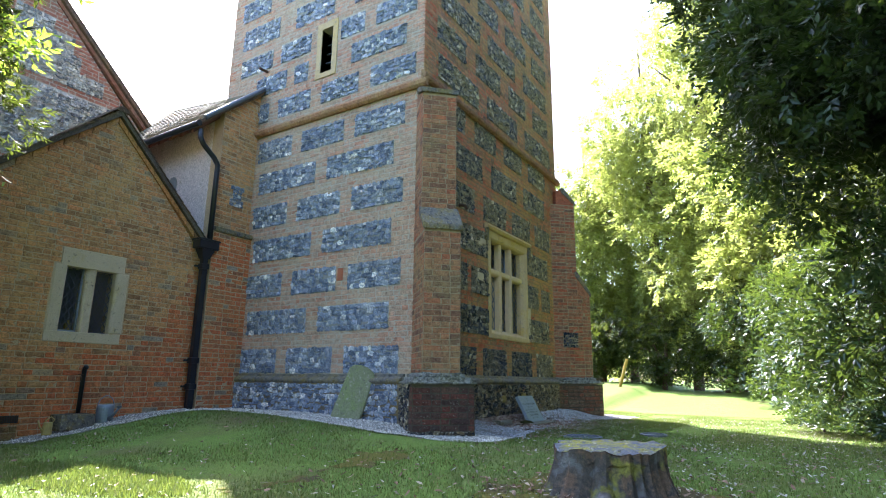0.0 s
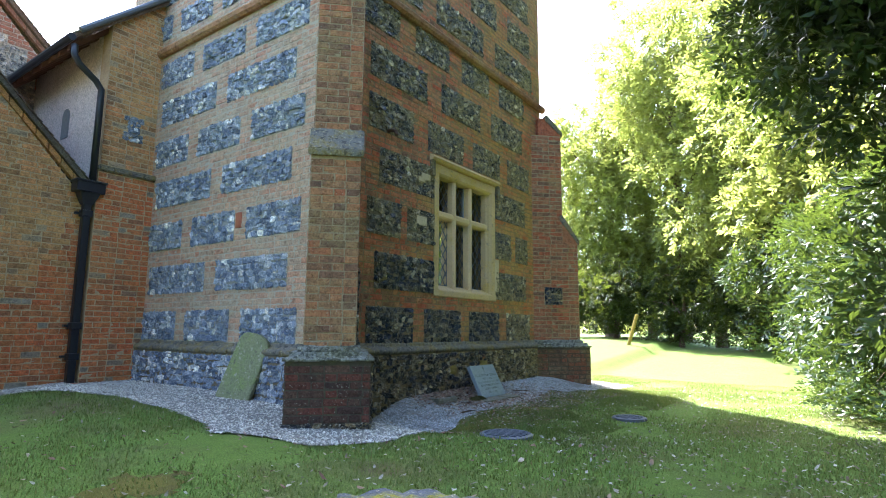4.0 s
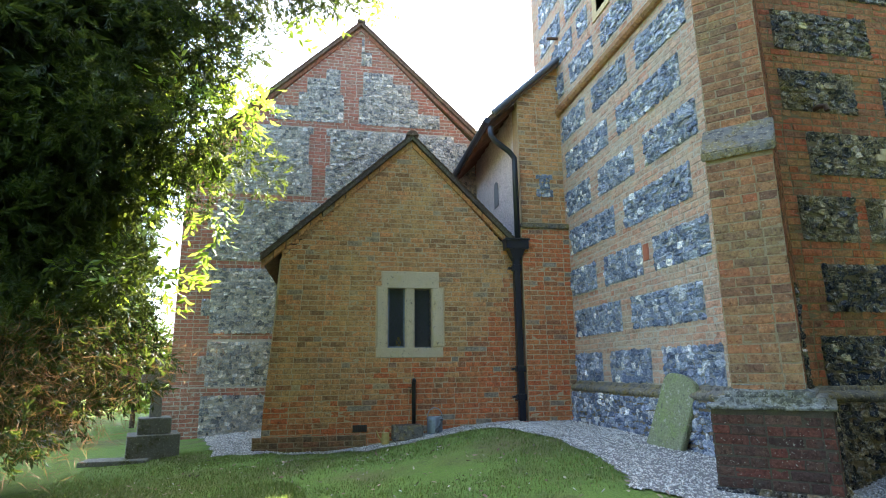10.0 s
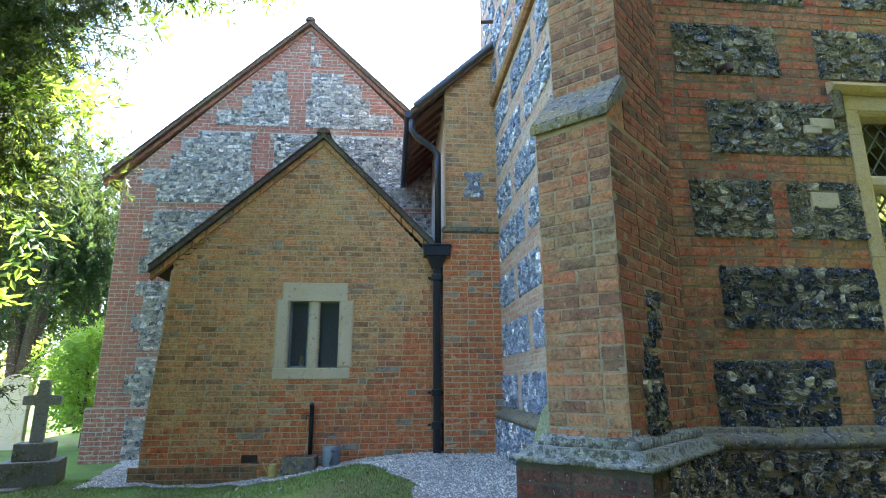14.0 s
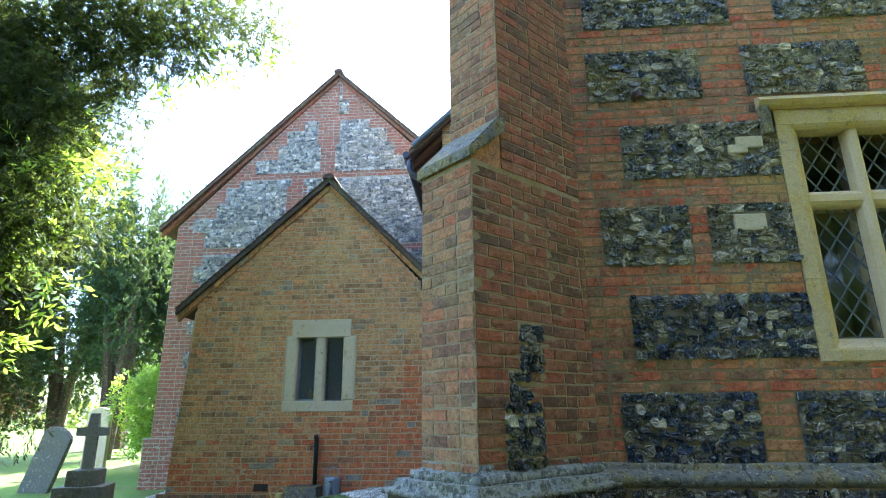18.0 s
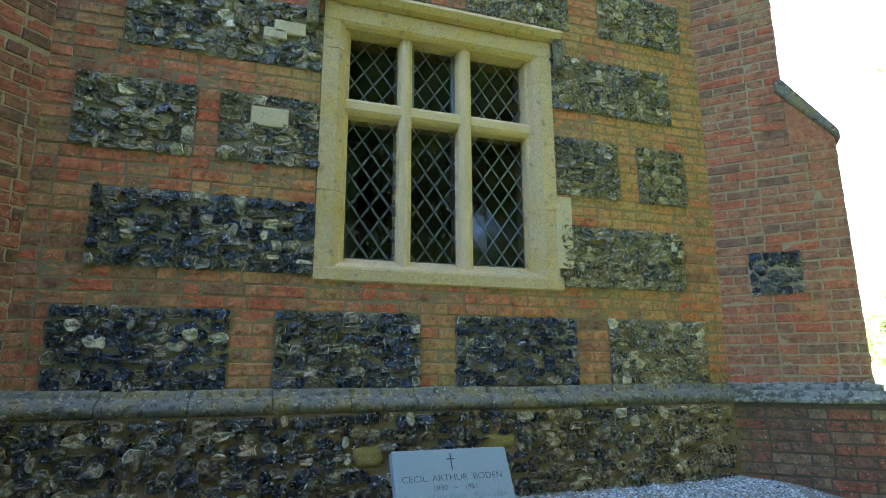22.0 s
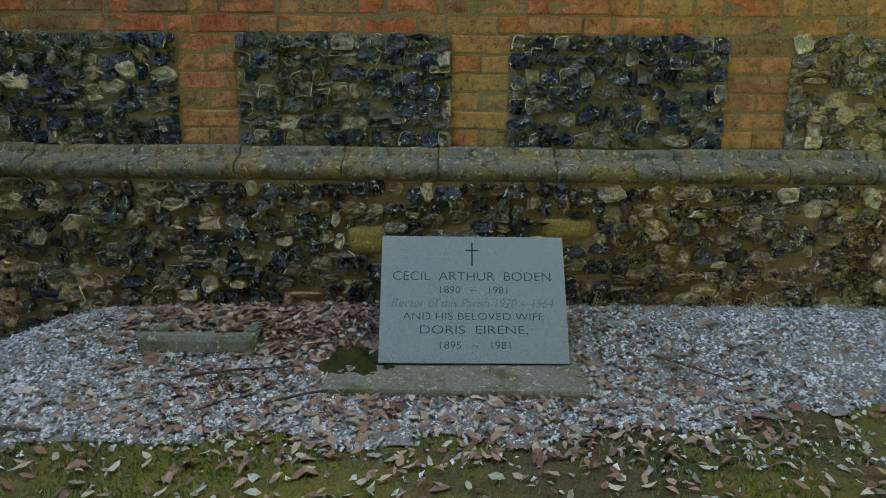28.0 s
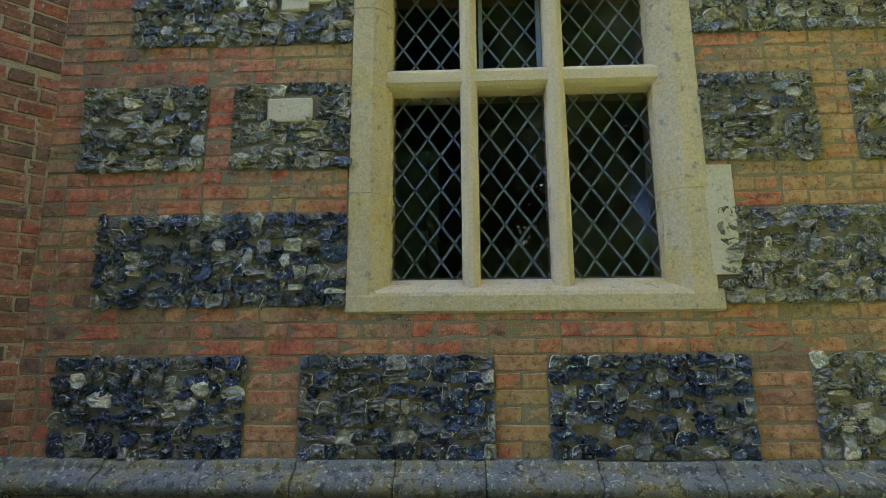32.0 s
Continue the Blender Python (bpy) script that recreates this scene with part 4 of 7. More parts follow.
OCHRE = ((9.50 - TY, 0.37, 0.10, 0.075), (10.40 - TY, 0.43, 0.12, 0.05))
F_PLINTH_S = Face((TX + P_OUT, TY), (0, 1))
F_PLINTH_W = Face((TX - 6.2, TY - P_OUT), (1, 0))
plinth_s = tagged(part("plinth", boxed((TX + 0.003, TY + 0.3, -0.6), (TX + P_OUT, TY + 5.75, PLINTH - 0.15)), M_MORTAR_PLINTH), "flint plinth of the tower with yellow-green lichen", "plinth", kind="structure")
plinth_w = tagged(part("plinth", boxed((TX - 4.1, TY - P_OUT, -0.6), (TX - 0.1, TY - 0.003, PLINTH - 0.15)), M_MORTAR_FLINT), "pale flint plinth of the tower", "plinth", kind="structure")
build_flints(F_PLINTH_S, pack_flints([(0.55, 5.6, -0.15, PLINTH - 0.16)], 0.072, 0.007, [(a - w, a + w, c - h, c + h) for a, c, w, h in OCHRE]), M_FLINT_P, plinth_s, near=(3.2, 0.3), proud=0.021)
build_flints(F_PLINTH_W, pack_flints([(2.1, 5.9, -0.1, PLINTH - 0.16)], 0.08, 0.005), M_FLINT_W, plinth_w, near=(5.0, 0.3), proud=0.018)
string_course("string_course", F_SOUTH, 0.55, 5.72, PLINTH, P_OUT, label="weathered grey stone plinth course with lichen")
string_course("string_course", F_WEST, 2.1, 5.95, PLINTH, P_OUT, label="weathered grey stone plinth course")
for s, z, w, h in OCHRE:
    bm = bmesh.new()
    nx, nz = 10, 7
    g = [[bm.verts.new(F_PLINTH_S.at(s + w * i * (1 - 0.1 * abs(j) ** 3) * (1 + 0.05 * noise.noise((i * 2, j * 2, s))), z + h * j * (1 - 0.08 * abs(i) ** 3) * (1 + 0.08 * noise.noise((i * 2, j * 2, s + 5))),
          -0.006 + 0.024 * (1 - max(abs(i), abs(j)) ** 8) + 0.004 * noise.noise((i * 3 + s, j * 3, 2)))) for j in np.linspace(-1, 1, nz)] for i in np.linspace(-1, 1, nx)]
    for i in range(nx - 1):
        for j in range(nz - 1):
            bm.faces.new((g[i][j], g[i + 1][j], g[i + 1][j + 1], g[i][j + 1])).smooth = True
    part("ochre_block", bm, M_STONE_OCHRE, plinth_s, "ochre sandstone block")

# upper string course of moulded brick
for face, s0, s1, level in ((F_SOUTH, -0.09, 6.29, STRING), (F_WEST, 0.8, 6.29, STRING_W)):
    bm = bmesh.new()
    prof = [(0.0, -0.10), (0.05, -0.10), (0.085, -0.06), (0.095, 0.0), (0.06, 0.05), (0.0, 0.09)]
    rows = [[bm.verts.new(face.at(s, level + z, d)) for d, z in prof] for s in (s0, s1)]
    for k in range(len(prof) - 1):
        bm.faces.new((rows[0][k], rows[1][k], rows[1][k + 1], rows[0][k + 1]))
    bm.faces.new(rows[0][::-1])
    bm.faces.new(rows[1])
    tagged(part("string_course", bm, M_BRICK_BUTT), "moulded brick string course round the tower", "string course", kind="structure")

# ---------------------------------------------------------------- buttresses
R2 = math.sqrt(0.5)


def buttress(name, corner, u, v0, v1, stages, plinth_out, label, near_side, z_far, z_near=None, base_brick=None):
    """A diagonal brick buttress: stages are (z0, z1, reach, weathering height) from the ground up."""
    u = np.array(u)
    v = np.array((-u[1], u[0]))              # to the right when one looks at its front from outside
    root = tagged(empty(name, (*(np.array(corner) + u * 0.4), -0.2)), label, "buttress", kind="structure")
    inv = root.matrix_basis.inverted()

    def P(a, b, z):
        return inv @ Vector((*(np.array(corner) + u * a + v * b), z))

    def shifted(f):
        f.o = f.o - np.array(root.location)
        return f
    for z0, z1, reach, slope, nxt, mat in stages:
        bm = bmesh.new()
        vs = [[bm.verts.new(P(a, b, z)) for a, b in ((-0.7, v0), (reach, v0), (reach, v1), (-0.7, v1))] for z in (z0, z1)]
        for k in range(4):
            bm.faces.new((vs[0][k], vs[0][(k + 1) % 4], vs[1][(k + 1) % 4], vs[1][k]))
        bm.faces.new(vs[0][::-1])
        bm.faces.new(vs[1])
        core = part("core", bm, M_MORTAR_BUTT, root)
        front = shifted(Face(np.array(corner) + u * reach + v * v0, tuple(v)))
        right = shifted(Face(np.array(corner) + u * reach + v * v1, tuple(-u)))
        left = shifted(Face(np.array(corner) - u * abs(v0) + v * v0, tuple(u)))
        build_bricks(front, lay_bricks(0, v1 - v0, z0, z1, length=0.26), mat, core, near=near_side and (0.2, 1.2), cap=150, depth=0.005)
        # the near right face takes the brick with shade painted in
        build_bricks(right, lay_bricks(0, reach + abs(v1), z0, z1, z_near or [], length=0.26), M_BRICK_SHADE_SIDE if near_side else mat, core, near=near_side and (0.3, 1.2), cap=150, depth=0.005)
        build_bricks(left, lay_bricks(0, reach + abs(v0), z0, z1, z_far or [], length=0.26), mat, core, depth=0.005)
        if z_near and z0 < 1:
            build_flints(right, pack_flints(z_near, 0.07), M_FLINT, core)
        if z_far and z0 < 1:
            build_flints(left, pack_flints(z_far, 0.07), M_FLINT, core)
        if slope:
            # weathering slab, its lower edge proud of the face below
            bm = bmesh.new()
            o = 0.035
            quad = [(reach + o, z1 - 0.01), (reach + o, z1 + 0.075), (nxt, z1 + slope), (nxt - 0.06, z1 + slope), (nxt - 0.06, z1 + slope - 0.11)]
            a = [bm.verts.new(P(q, v0 - o, z)) for q, z in quad]
            b = [bm.verts.new(P(q, v1 + o, z)) for q, z in quad]
            n = len(quad)
            for k in range(n):
                bm.faces.new((a[k], a[(k + 1) % n], b[(k + 1) % n], b[k]))
            bm.faces.new(a[::-1])
            bm.faces.new(b)
            bmesh.ops.bevel(bm, geom=[e for e in bm.edges], offset=0.012, segments=2, affect='EDGES')
            part("weathering", bm, M_STONE_STRING, root, "sloping lichened stone weathering")
            bm = bmesh.new()
            quad = [(reach, z1), (reach, z1 + 0.02), (nxt, z1 + slope - 0.07), (nxt - 0.2, z1 + slope - 0.07), (nxt - 0.2, z1)]
            a = [bm.verts.new(P(q, v0, z)) for q, z in quad]
            b = [bm.verts.new(P(q, v1, z)) for q, z in quad]
            for k in range(n):
                bm.faces.new((a[k], a[(k + 1) % n], b[(k + 1) % n], b[k]))
            bm.faces.new(a[::-1])
            bm.faces.new(b)
            part("tumbled_brick", bm, mat, root)
    # plinth block with stone offset
    z1 = PLINTH - 0.14
    reach, a0, a1 = stages[0][2] + plinth_out, v0 - plinth_out, v1 + plinth_out
    bm = bmesh.new()
    vs = [[bm.verts.new(P(a, b, z)) for a, b in ((-0.8, a0), (reach, a0), (reach, a1), (-0.8, a1))] for z in (-0.5, z1)]
    for k in range(4):
        bm.faces.new((vs[0][k], vs[0][(k + 1) % 4], vs[1][(k + 1) % 4], vs[1][k]))
    bm.faces.new(vs[0][::-1])
    bm.faces.new(vs[1])
    base = part("plinth_base", bm, M_MORTAR_BASE, root, "dark mossy brick and flint base")
    for k, (f, w) in enumerate(((Face(np.array(corner) + u * reach + v * a0, tuple(v)), a1 - a0), (Face(np.array(corner) + u * reach + v * a1, tuple(-u)), reach + abs(a1)), (Face(np.array(corner) - u * abs(a0) + v * a0, tuple(u)), reach + abs(a0)))):
        f = shifted(f)
        quoin = 0.24 if near_side and k else w                       # the near base has flint flanks behind its brick corner
        s0, s1 = (0, quoin) if k < 2 else (w - quoin, w)
        low = 0.03 if near_side else -0.3
        build_bricks(f, lay_bricks(s0, s1, low, z1, length=0.26), base_brick or M_BRICK_DARK, base, depth=0.006)
        stones = [(0, w, -0.3, low)] if near_side else []
        if quoin < w:
            stones.append((quoin, w, low, z1) if k == 1 else (0, w - quoin, low, z1))
        build_flints(f, pack_flints(stones, 0.07), M_FLINT_P, base, proud=0.018)
    # stone capping of the plinth, rounded at the lip, in two steps
    bm = bmesh.new()
    for out, zz, h, bev in ((plinth_out + 0.03, z1, 0.09, 0.06), (plinth_out * 0.34, z1 + 0.07, 0.125, 0.055)):
        c0 = [(-0.8, v0 - out), (stages[0][2] + out, v0 - out), (stages[0][2] + out, v1 + out), (-0.8, v1 + out)]
        lo = [bm.verts.new(P(a, b, zz)) for a, b in c0]
        hi = [bm.verts.new(P(a, b, zz + h)) for a, b in c0]
        for k in range(4):
            bm.faces.new((lo[k], lo[(k + 1) % 4], hi[(k + 1) % 4], hi[k]))
        bm.faces.new(lo[::-1])
        tf = bm.faces.new(hi)
        bmesh.ops.bevel(bm, geom=[e for e in tf.edges], offset=bev, segments=3, affect='EDGES')
    bmesh.ops.subdivide_edges(bm, edges=[e for e in bm.edges if e.calc_length() > 0.12], cuts=5, use_grid_fill=True)
    for v in bm.verts:
        p = v.co * 7
        v.co += Vector((noise.noise(p), noise.noise(p + Vector((9, 0, 0))), noise.noise(p + Vector((0, 9, 0))))) * 0.012
    part("capping", bm, M_STONE_CAP, root, "worn grey stone capping", smooth=True)
    return root


near_stages = [(PLINTH - 0.02, 2.88, 0.80, 0.42, 0.52, M_BRICK_BUTT), (2.88, 5.25, 0.50, 0.28, 0.12, M_BRICK_BUTT)]
buttress("buttress", (TX, TY), (R2, -R2), -0.095, 0.45, near_stages, 0.16, "diagonal brick buttress with stone weatherings on a mossy plinth", True, None, [(0.25, 0.62, 0.80, 1.22), (0.3, 0.5, 1.22, 1.42), (0.42, 0.66, 1.42, 1.75)])
far_stages = [(PLINTH - 0.02, 2.76, 0.66, 0.62, 0.34, M_BRICK_FAR), (2.76, 5.1, 0.34, 0.45, 0.05, M_BRICK_FAR)]
buttress("buttress", (TX, TY + 6.2), (R2, R2), -0.32, 0.32, far_stages, 0.15, "diagonal brick buttress with a small flint panel", False, [(0.24, 0.62, 1.50, 1.86)], base_brick=M_BRICK_FAR_BASE)

# ---------------------------------------------------------------- tower window: three lights with a transom
def lattice(name, y0, y1, z0, z1, x, parent, dy=0.147, dz=0.205, w=0.012):
    """Diamond lead cames inside a rectangle, as flat bars."""
    bm = bmesh.new()

    def bar(p, q, ww=w):
        d = (q - p).normalized()
        n = Vector((0, -d.z, d.y)) * ww / 2
        vs = []
        for xx in (x + 0.006, x - 0.004):
            vs.append([bm.verts.new(Vector((xx, r.y, r.z)) + n * k) for r, k in ((p, 1), (q, 1), (q, -1), (p, -1))])
        bm.faces.new(vs[0])
        for k in range(4):
            bm.faces.new((vs[0][k], vs[1][k], vs[1][(k + 1) % 4], vs[0][(k + 1) % 4]))
    slope = dz / dy
    for sgn in (1, -1):
        n = int((y1 - y0) / dy + (z1 - z0) / dz) + 4
        for i in range(-n, n):
            c = z0 + i * dz + dz / 2
            ya, yb = y0, y1
            za = c + sgn * slope * (ya - y0)
            zb = c + sgn * slope * (yb - y0)
            p, q = Vector((0, ya, za)), Vector((0, yb, zb))
            lo, hi = (p, q) if p.z < q.z else (q, p)
            if hi.z <= z0 or lo.z >= z1:
                continue
            if lo.z < z0:
                lo = lo + (hi - lo) * ((z0 - lo.z) / (hi.z - lo.z))
            if hi.z > z1:
                hi = lo + (hi - lo) * ((z1 - lo.z) / (hi.z - lo.z))
            if (hi - lo).length > 0.02:
                bar(lo.copy(), hi.copy())
    for p, q in (((y0, z0), (y1, z0)), ((y1, z0), (y1, z1)), ((y1, z1), (y0, z1)), ((y0, z1), (y0, z0))):
        bar(Vector((0, *p)), Vector((0, *q)), 0.022)
    return part(name, bm, M_LEAD, parent)


def pane(y0, y1, z0, z1, x, parent):
    bm = bmesh.new()
    bm.faces.new([bm.verts.new((x, a, b)) for a, b in ((y0, z0), (y1, z0), (y1, z1), (y0, z1))])
    ob = part("pane", bm, M_GLASS, parent)
    ob.visible_shadow = False
    return ob


def moulded(bm, y0, y1, z0, z1, x0, x1, cham, only=None):
    """A stone bar with chamfered front edges (or only the one at y = only): x1 is its front."""
    box(bm, (x0, y0, z0), (x1, y1, z1))
    es = [e for e in bm.edges if all(abs(v.co.x - x1) < 1e-5 for v in e.verts) and abs((e.verts[0].co - e.verts[1].co).length) > 0.2 and (only is None or all(abs(v.co.y - only) < 1e-5 for v in e.verts))]
    bmesh.ops.bevel(bm, geom=es, offset=cham, segments=2, affect='EDGES', profile=0.35)


window_1 = tagged(empty("window_1", (TX, 10.06, 1.52)), "three-light stone mullioned window with leaded panes", "window", kind="structure")
window_1.matrix_world = Matrix.Translation((TX, 10.06, 1.52))
IM = Matrix.Translation((-TX, -10.06, -1.52))


def wpart(name, bm, mat, label=""):
    bmesh.ops.transform(bm, matrix=IM, verts=bm.verts)
    return part(name, bm, mat, window_1, label)


W0, W1, Z0, Z1 = 9.12, 11.0, 1.52, 3.62
GL = TX - 0.17
# jambs in blocks, some of them longer than others
for y0, y1, side in ((W0, W0 + 0.2, 0), (W1 - 0.2, W1, 1)):
    z = Z0 + 0.07
    k = 0
    while z < Z1 - 0.05:
        h = min((0.55, 0.62, 0.48)[k % 3], Z1 - z)
        if Z1 - z - h < 0.15:
            h = Z1 - z
        bm = bmesh.new()
        moulded(bm, y0, y1, z + 0.0012, z + h - 0.0012, TX - 0.3, TX + 0.014 + 0.002 * (k % 2), 0.085, (y1, y0)[side])
        moulded(bm, (y1 - 0.055, y0 - 0.012)[side], (y1 + 0.012, y0 + 0.055)[side], z + 0.0012, z + h - 0.0012, TX - 0.28, TX - 0.055, 0.022)
        wpart("jamb_stone", bm, M_STONE)
        z += h
        k += 1
bm = bmesh.new()
moulded(bm, W1 - 0.02, W1 + 0.13, 1.68, 2.26, TX - 0.2, TX + 0.016, 0.004)
wpart("jamb_stone", bm, M_STONE_PALE, "pale repair stone beside the jamb")
bm = bmesh.new()
prof = [(-0.3, Z0 + 0.19), (-0.15, Z0 + 0.17), (-0.02, Z0 + 0.105), (0.008, Z0 + 0.085), (0.016, Z0 + 0.065), (0.016, Z0 - 0.012), (0.004, Z0 - 0.024), (-0.3, Z0 - 0.024)]
a = [bm.verts.new((TX + d, W0 - 0.0, z)) for d, z in prof]
b = [bm.verts.new((TX + d, W1 + 0.03, z)) for d, z in prof]
for k in range(len(prof)):
    bm.faces.new((a[k], b[k], b[(k + 1) % len(prof)], a[(k + 1) % len(prof)]))
bm.faces.new(a[::-1])
bm.faces.new(b)
wpart("sill", bm, M_STONE, "yellowed stone sill")
bm = bmesh.new()
moulded(bm, W0, W1, 3.44, Z1 + 0.02, TX - 0.3, TX + 0.020, 0.04)
wpart("lintel", bm, M_STONE)
for y0, y1 in ((9.72, 9.815), (10.20, 10.305)):
    bm = bmesh.new()
    moulded(bm, y0, y1, Z0 + 0.09, 3.46, TX - 0.26, TX - 0.03, 0.034)
    wpart("mullion", bm, M_STONE_WARM_LIT)
bm = bmesh.new()
moulded(bm, W0 + 0.15, W1 - 0.15, 2.765, 2.895, TX - 0.26, TX - 0.045, 0.036)
wpart("transom", bm, M_STONE_WARM_LIT)
# hood mould with dropped ends
bm = bmesh.new()
prof = [(0.0, 0.0), (0.06, 0.01), (0.095, 0.05), (0.08, 0.085), (0.0, 0.12)]
for s0, s1 in ((W0 - 0.13, W1 + 0.08),):
    a = [bm.verts.new((TX + d, s0, 3.63 + z)) for d, z in prof]
    b = [bm.verts.new((TX + d, s1, 3.63 + z)) for d, z in prof]
    for k in range(len(prof)):
        bm.faces.new((a[k], b[k], b[(k + 1) % len(prof)], a[(k + 1) % len(prof)]))
    bm.faces.new(a[::-1])
    bm.faces.new(b)
wpart("hood_mould", bm, M_STONE, "worn stone hood mould")
for s in (W0 - 0.13, W1 + 0.02):
    wpart("label_stop", boxed((TX, s, 3.38), (TX + 0.07, s + 0.085, 3.645), 0.02), M_STONE_STRING)
for y0, y1 in ((9.30, 9.74), (9.80, 10.22), (10.285, 10.82)):
    for z0, z1 in ((1.69, 2.79), (2.87, 3.46)):
        l = lattice("lead_lattice", y0 + 0.01, y1 - 0.01, z0, z1, GL, window_1)
        l.data.transform(IM)
        g = pane(y0, y1, z0, z1, GL, window_1)
        g.data.transform(IM)
wpart("casement_frame", box(box(boxed((GL - 0.01, 9.83, 2.90), (GL + 0.025, 9.855, 3.45)), (GL - 0.01, 10.17, 2.90), (GL + 0.025, 10.195, 3.45)), (GL - 0.01, 9.83, 2.90), (GL + 0.025, 10.195, 2.925)), M_GALV, "grey metal casement")
# things seen dimly inside
tagged(part("panelled_screen", box(boxed((-5.80, 8.7, -0.2), (-5.76, 9.55, 2.75)), (-5.76, 8.78, 1.5), (-5.74, 9.47, 2.65), 0.01), M_CHURCH_ITEM), "green painted panel standing inside the tower", "screen")

# slit window high in the west wall
window_2 = tagged(empty("window_2", (-7.17, TY, 6.55)), "narrow stone-framed slit window high in the tower", "window", kind="structure")
I2 = Matrix.Translation((7.17, -TY, -6.55))
x0, x1, z0, z1 = -7.31, -7.02, 6.62, 7.6
for lo, hi, nm in (((x0 - 0.13, TY - 0.018, z0), (x0, TY + 0.3, z1), "jamb"), ((x1, TY - 0.018, z0), (x1 + 0.13, TY + 0.3, z1), "jamb"), ((x0 - 0.13, TY - 0.018, z1), (x1 + 0.13, TY + 0.3, z1 + 0.15), "lintel"), ((x0 - 0.13, TY - 0.025, z0 - 0.11), (x1 + 0.13, TY + 0.3, z0), "sill")):
    bm = boxed(lo, hi, 0.008)
    bmesh.ops.transform(bm, matrix=I2, verts=bm.verts)
    part(nm, bm, M_STONE, window_2)
bm = bmesh.new()
bm.faces.new([bm.verts.new(I2 @ Vector(p)) for p in ((x0, TY + 0.16, z0), (x1, TY + 0.16, z0), (x1, TY + 0.16, z1), (x0, TY + 0.16, z1))])
part("pane", bm, M_GLASS, window_2)
bm = bmesh.new()
for k in range(5):
    zz = z0 + 0.1 + k * 0.2
    box(bm, (x0, TY + 0.14, zz), (x1, TY + 0.15, zz + 0.012))
bmesh.ops.transform(bm, matrix=I2, verts=bm.verts)
part("lead_lattice", bm, M_LEAD, window_2)

# ---------------------------------------------------------------- annexe
A_HOLE = (3.56 - 1.72, 4.42 - 1.72, 1.34, 2.36)
A_DRESS = [(3.44 - 1.72, 4.54 - 1.72, 1.20, 1.36), (3.43 - 1.72, 4.57 - 1.72, 1.36, 2.36), (3.52 - 1.72, 4.48 - 1.72, 2.36, 2.62)]
wall_annexe = wall_body("wall_annexe", F_ANNEXE, 0.15, A_W, -0.5, A_EAVE, 0.3, M_MORTAR_ANNEXE, [A_HOLE], [(A_MID, A_APEX)], "gabled vestry wall of mottled orange and grey brick", "wall")
a_bricks = lay_bricks(0, A_W, -0.2, A_APEX - 0.1, A_DRESS, annexe_limits, joint=0.011, length=0.25)
a_edge = np.array([0.35 + 0.75 * smooth(0.9, 2.4, s) + 1.5 * smooth(2.9, 4.2, s) + 0.45 * noise.noise((s * 1.3, z * 1.3, 4.0)) for s, z in (a_bricks[:, (0, 2)])]) + rng.normal(0, 0.22, len(a_bricks))
a_new = a_bricks[:, 2] < a_edge
build_bricks(F_ANNEXE, a_bricks[a_new], M_BRICK_NEW, wall_annexe, near=(2.4, 0.8), depth=0.004, cap=150)
build_bricks(F_ANNEXE, a_bricks[~a_new], M_BRICK_ANNEXE, wall_annexe, near=(2.4, 2.4), depth=0.004, cap=150)
bm = bmesh.new()
box(bm, (GX + 0.1, 1.89, -0.5), (AX - 0.3, 2.15, A_EAVE))
box(bm, (GX + 0.1, 5.7, -0.5), (AX - 0.3, 5.97, A_EAVE))
tagged(part("wall_annexe_side", bm, M_BRICK_ANNEXE), "plain brick side walls of the vestry", "wall", kind="structure")
# battered foot at its near corner
bm = bmesh.new()
foot = [(0.0, -0.5), (0.16, -0.5), (0.16, A_EAVE), (0.15, A_EAVE), (0.10, 1.7), (0.03, 0.7), (0.0, 0.1)]
prism(bm, foot, 0.3, F_ANNEXE.matrix(0, 0, -0.002))
tagged(part("wall_annexe_foot", bm, M_MORTAR_ANNEXE), "battered brick corner of the vestry", "wall", kind="structure")
F_FOOT = Face((AX + 0.04, 1.60), (0, 1))
foot = tagged(part("plinth", boxed((AX + 0.003, 1.60, -0.5), (AX + 0.036, 3.3, 0.03)), M_MORTAR_BUTT), "rough dark brick footing of the vestry", "plinth", kind="structure")
build_bricks(F_FOOT, lay_bricks(0, 1.7, -0.30, 0.03), M_BRICK_FOOT, foot, near=(0.5, 0.0), depth=0.006)
window_3 = tagged(empty("window_3", (AX, 3.99, 1.21)), "two-light stone window with leaded panes", "window", kind="structure")
I3 = Matrix.Translation((-AX, -3.99, -1.21))


def w3(name, bm, mat, label=""):
    bmesh.ops.transform(bm, matrix=I3, verts=bm.verts)
    return part(name, bm, mat, window_3, label)


def stone_bar(lo, hi, cham):
    bm = bmesh.new()
    moulded(bm, lo[1], hi[1], lo[2], hi[2], lo[0], hi[0], cham)
    return bm


w3("sill", stone_bar((AX - 0.25, 3.44, 1.20), (AX + 0.014, 4.54, 1.36), 0.008), M_STONE_PALE)
w3("jamb", stone_bar((AX - 0.25, 3.43, 1.36), (AX + 0.012, 3.63, 2.36), 0.03), M_STONE_PALE)
w3("jamb", stone_bar((AX - 0.25, 4.36, 1.36), (AX + 0.012, 4.57, 2.36), 0.03), M_STONE_PALE)
w3("lintel", stone_bar((AX - 0.25, 3.52, 2.34), (AX + 0.013, 4.48, 2.62), 0.008), M_STONE_PALE)
w3("mullion", stone_bar((AX - 0.22, 3.915, 1.36), (AX - 0.01, 4.075, 2.35), 0.035), M_STONE_PALE)
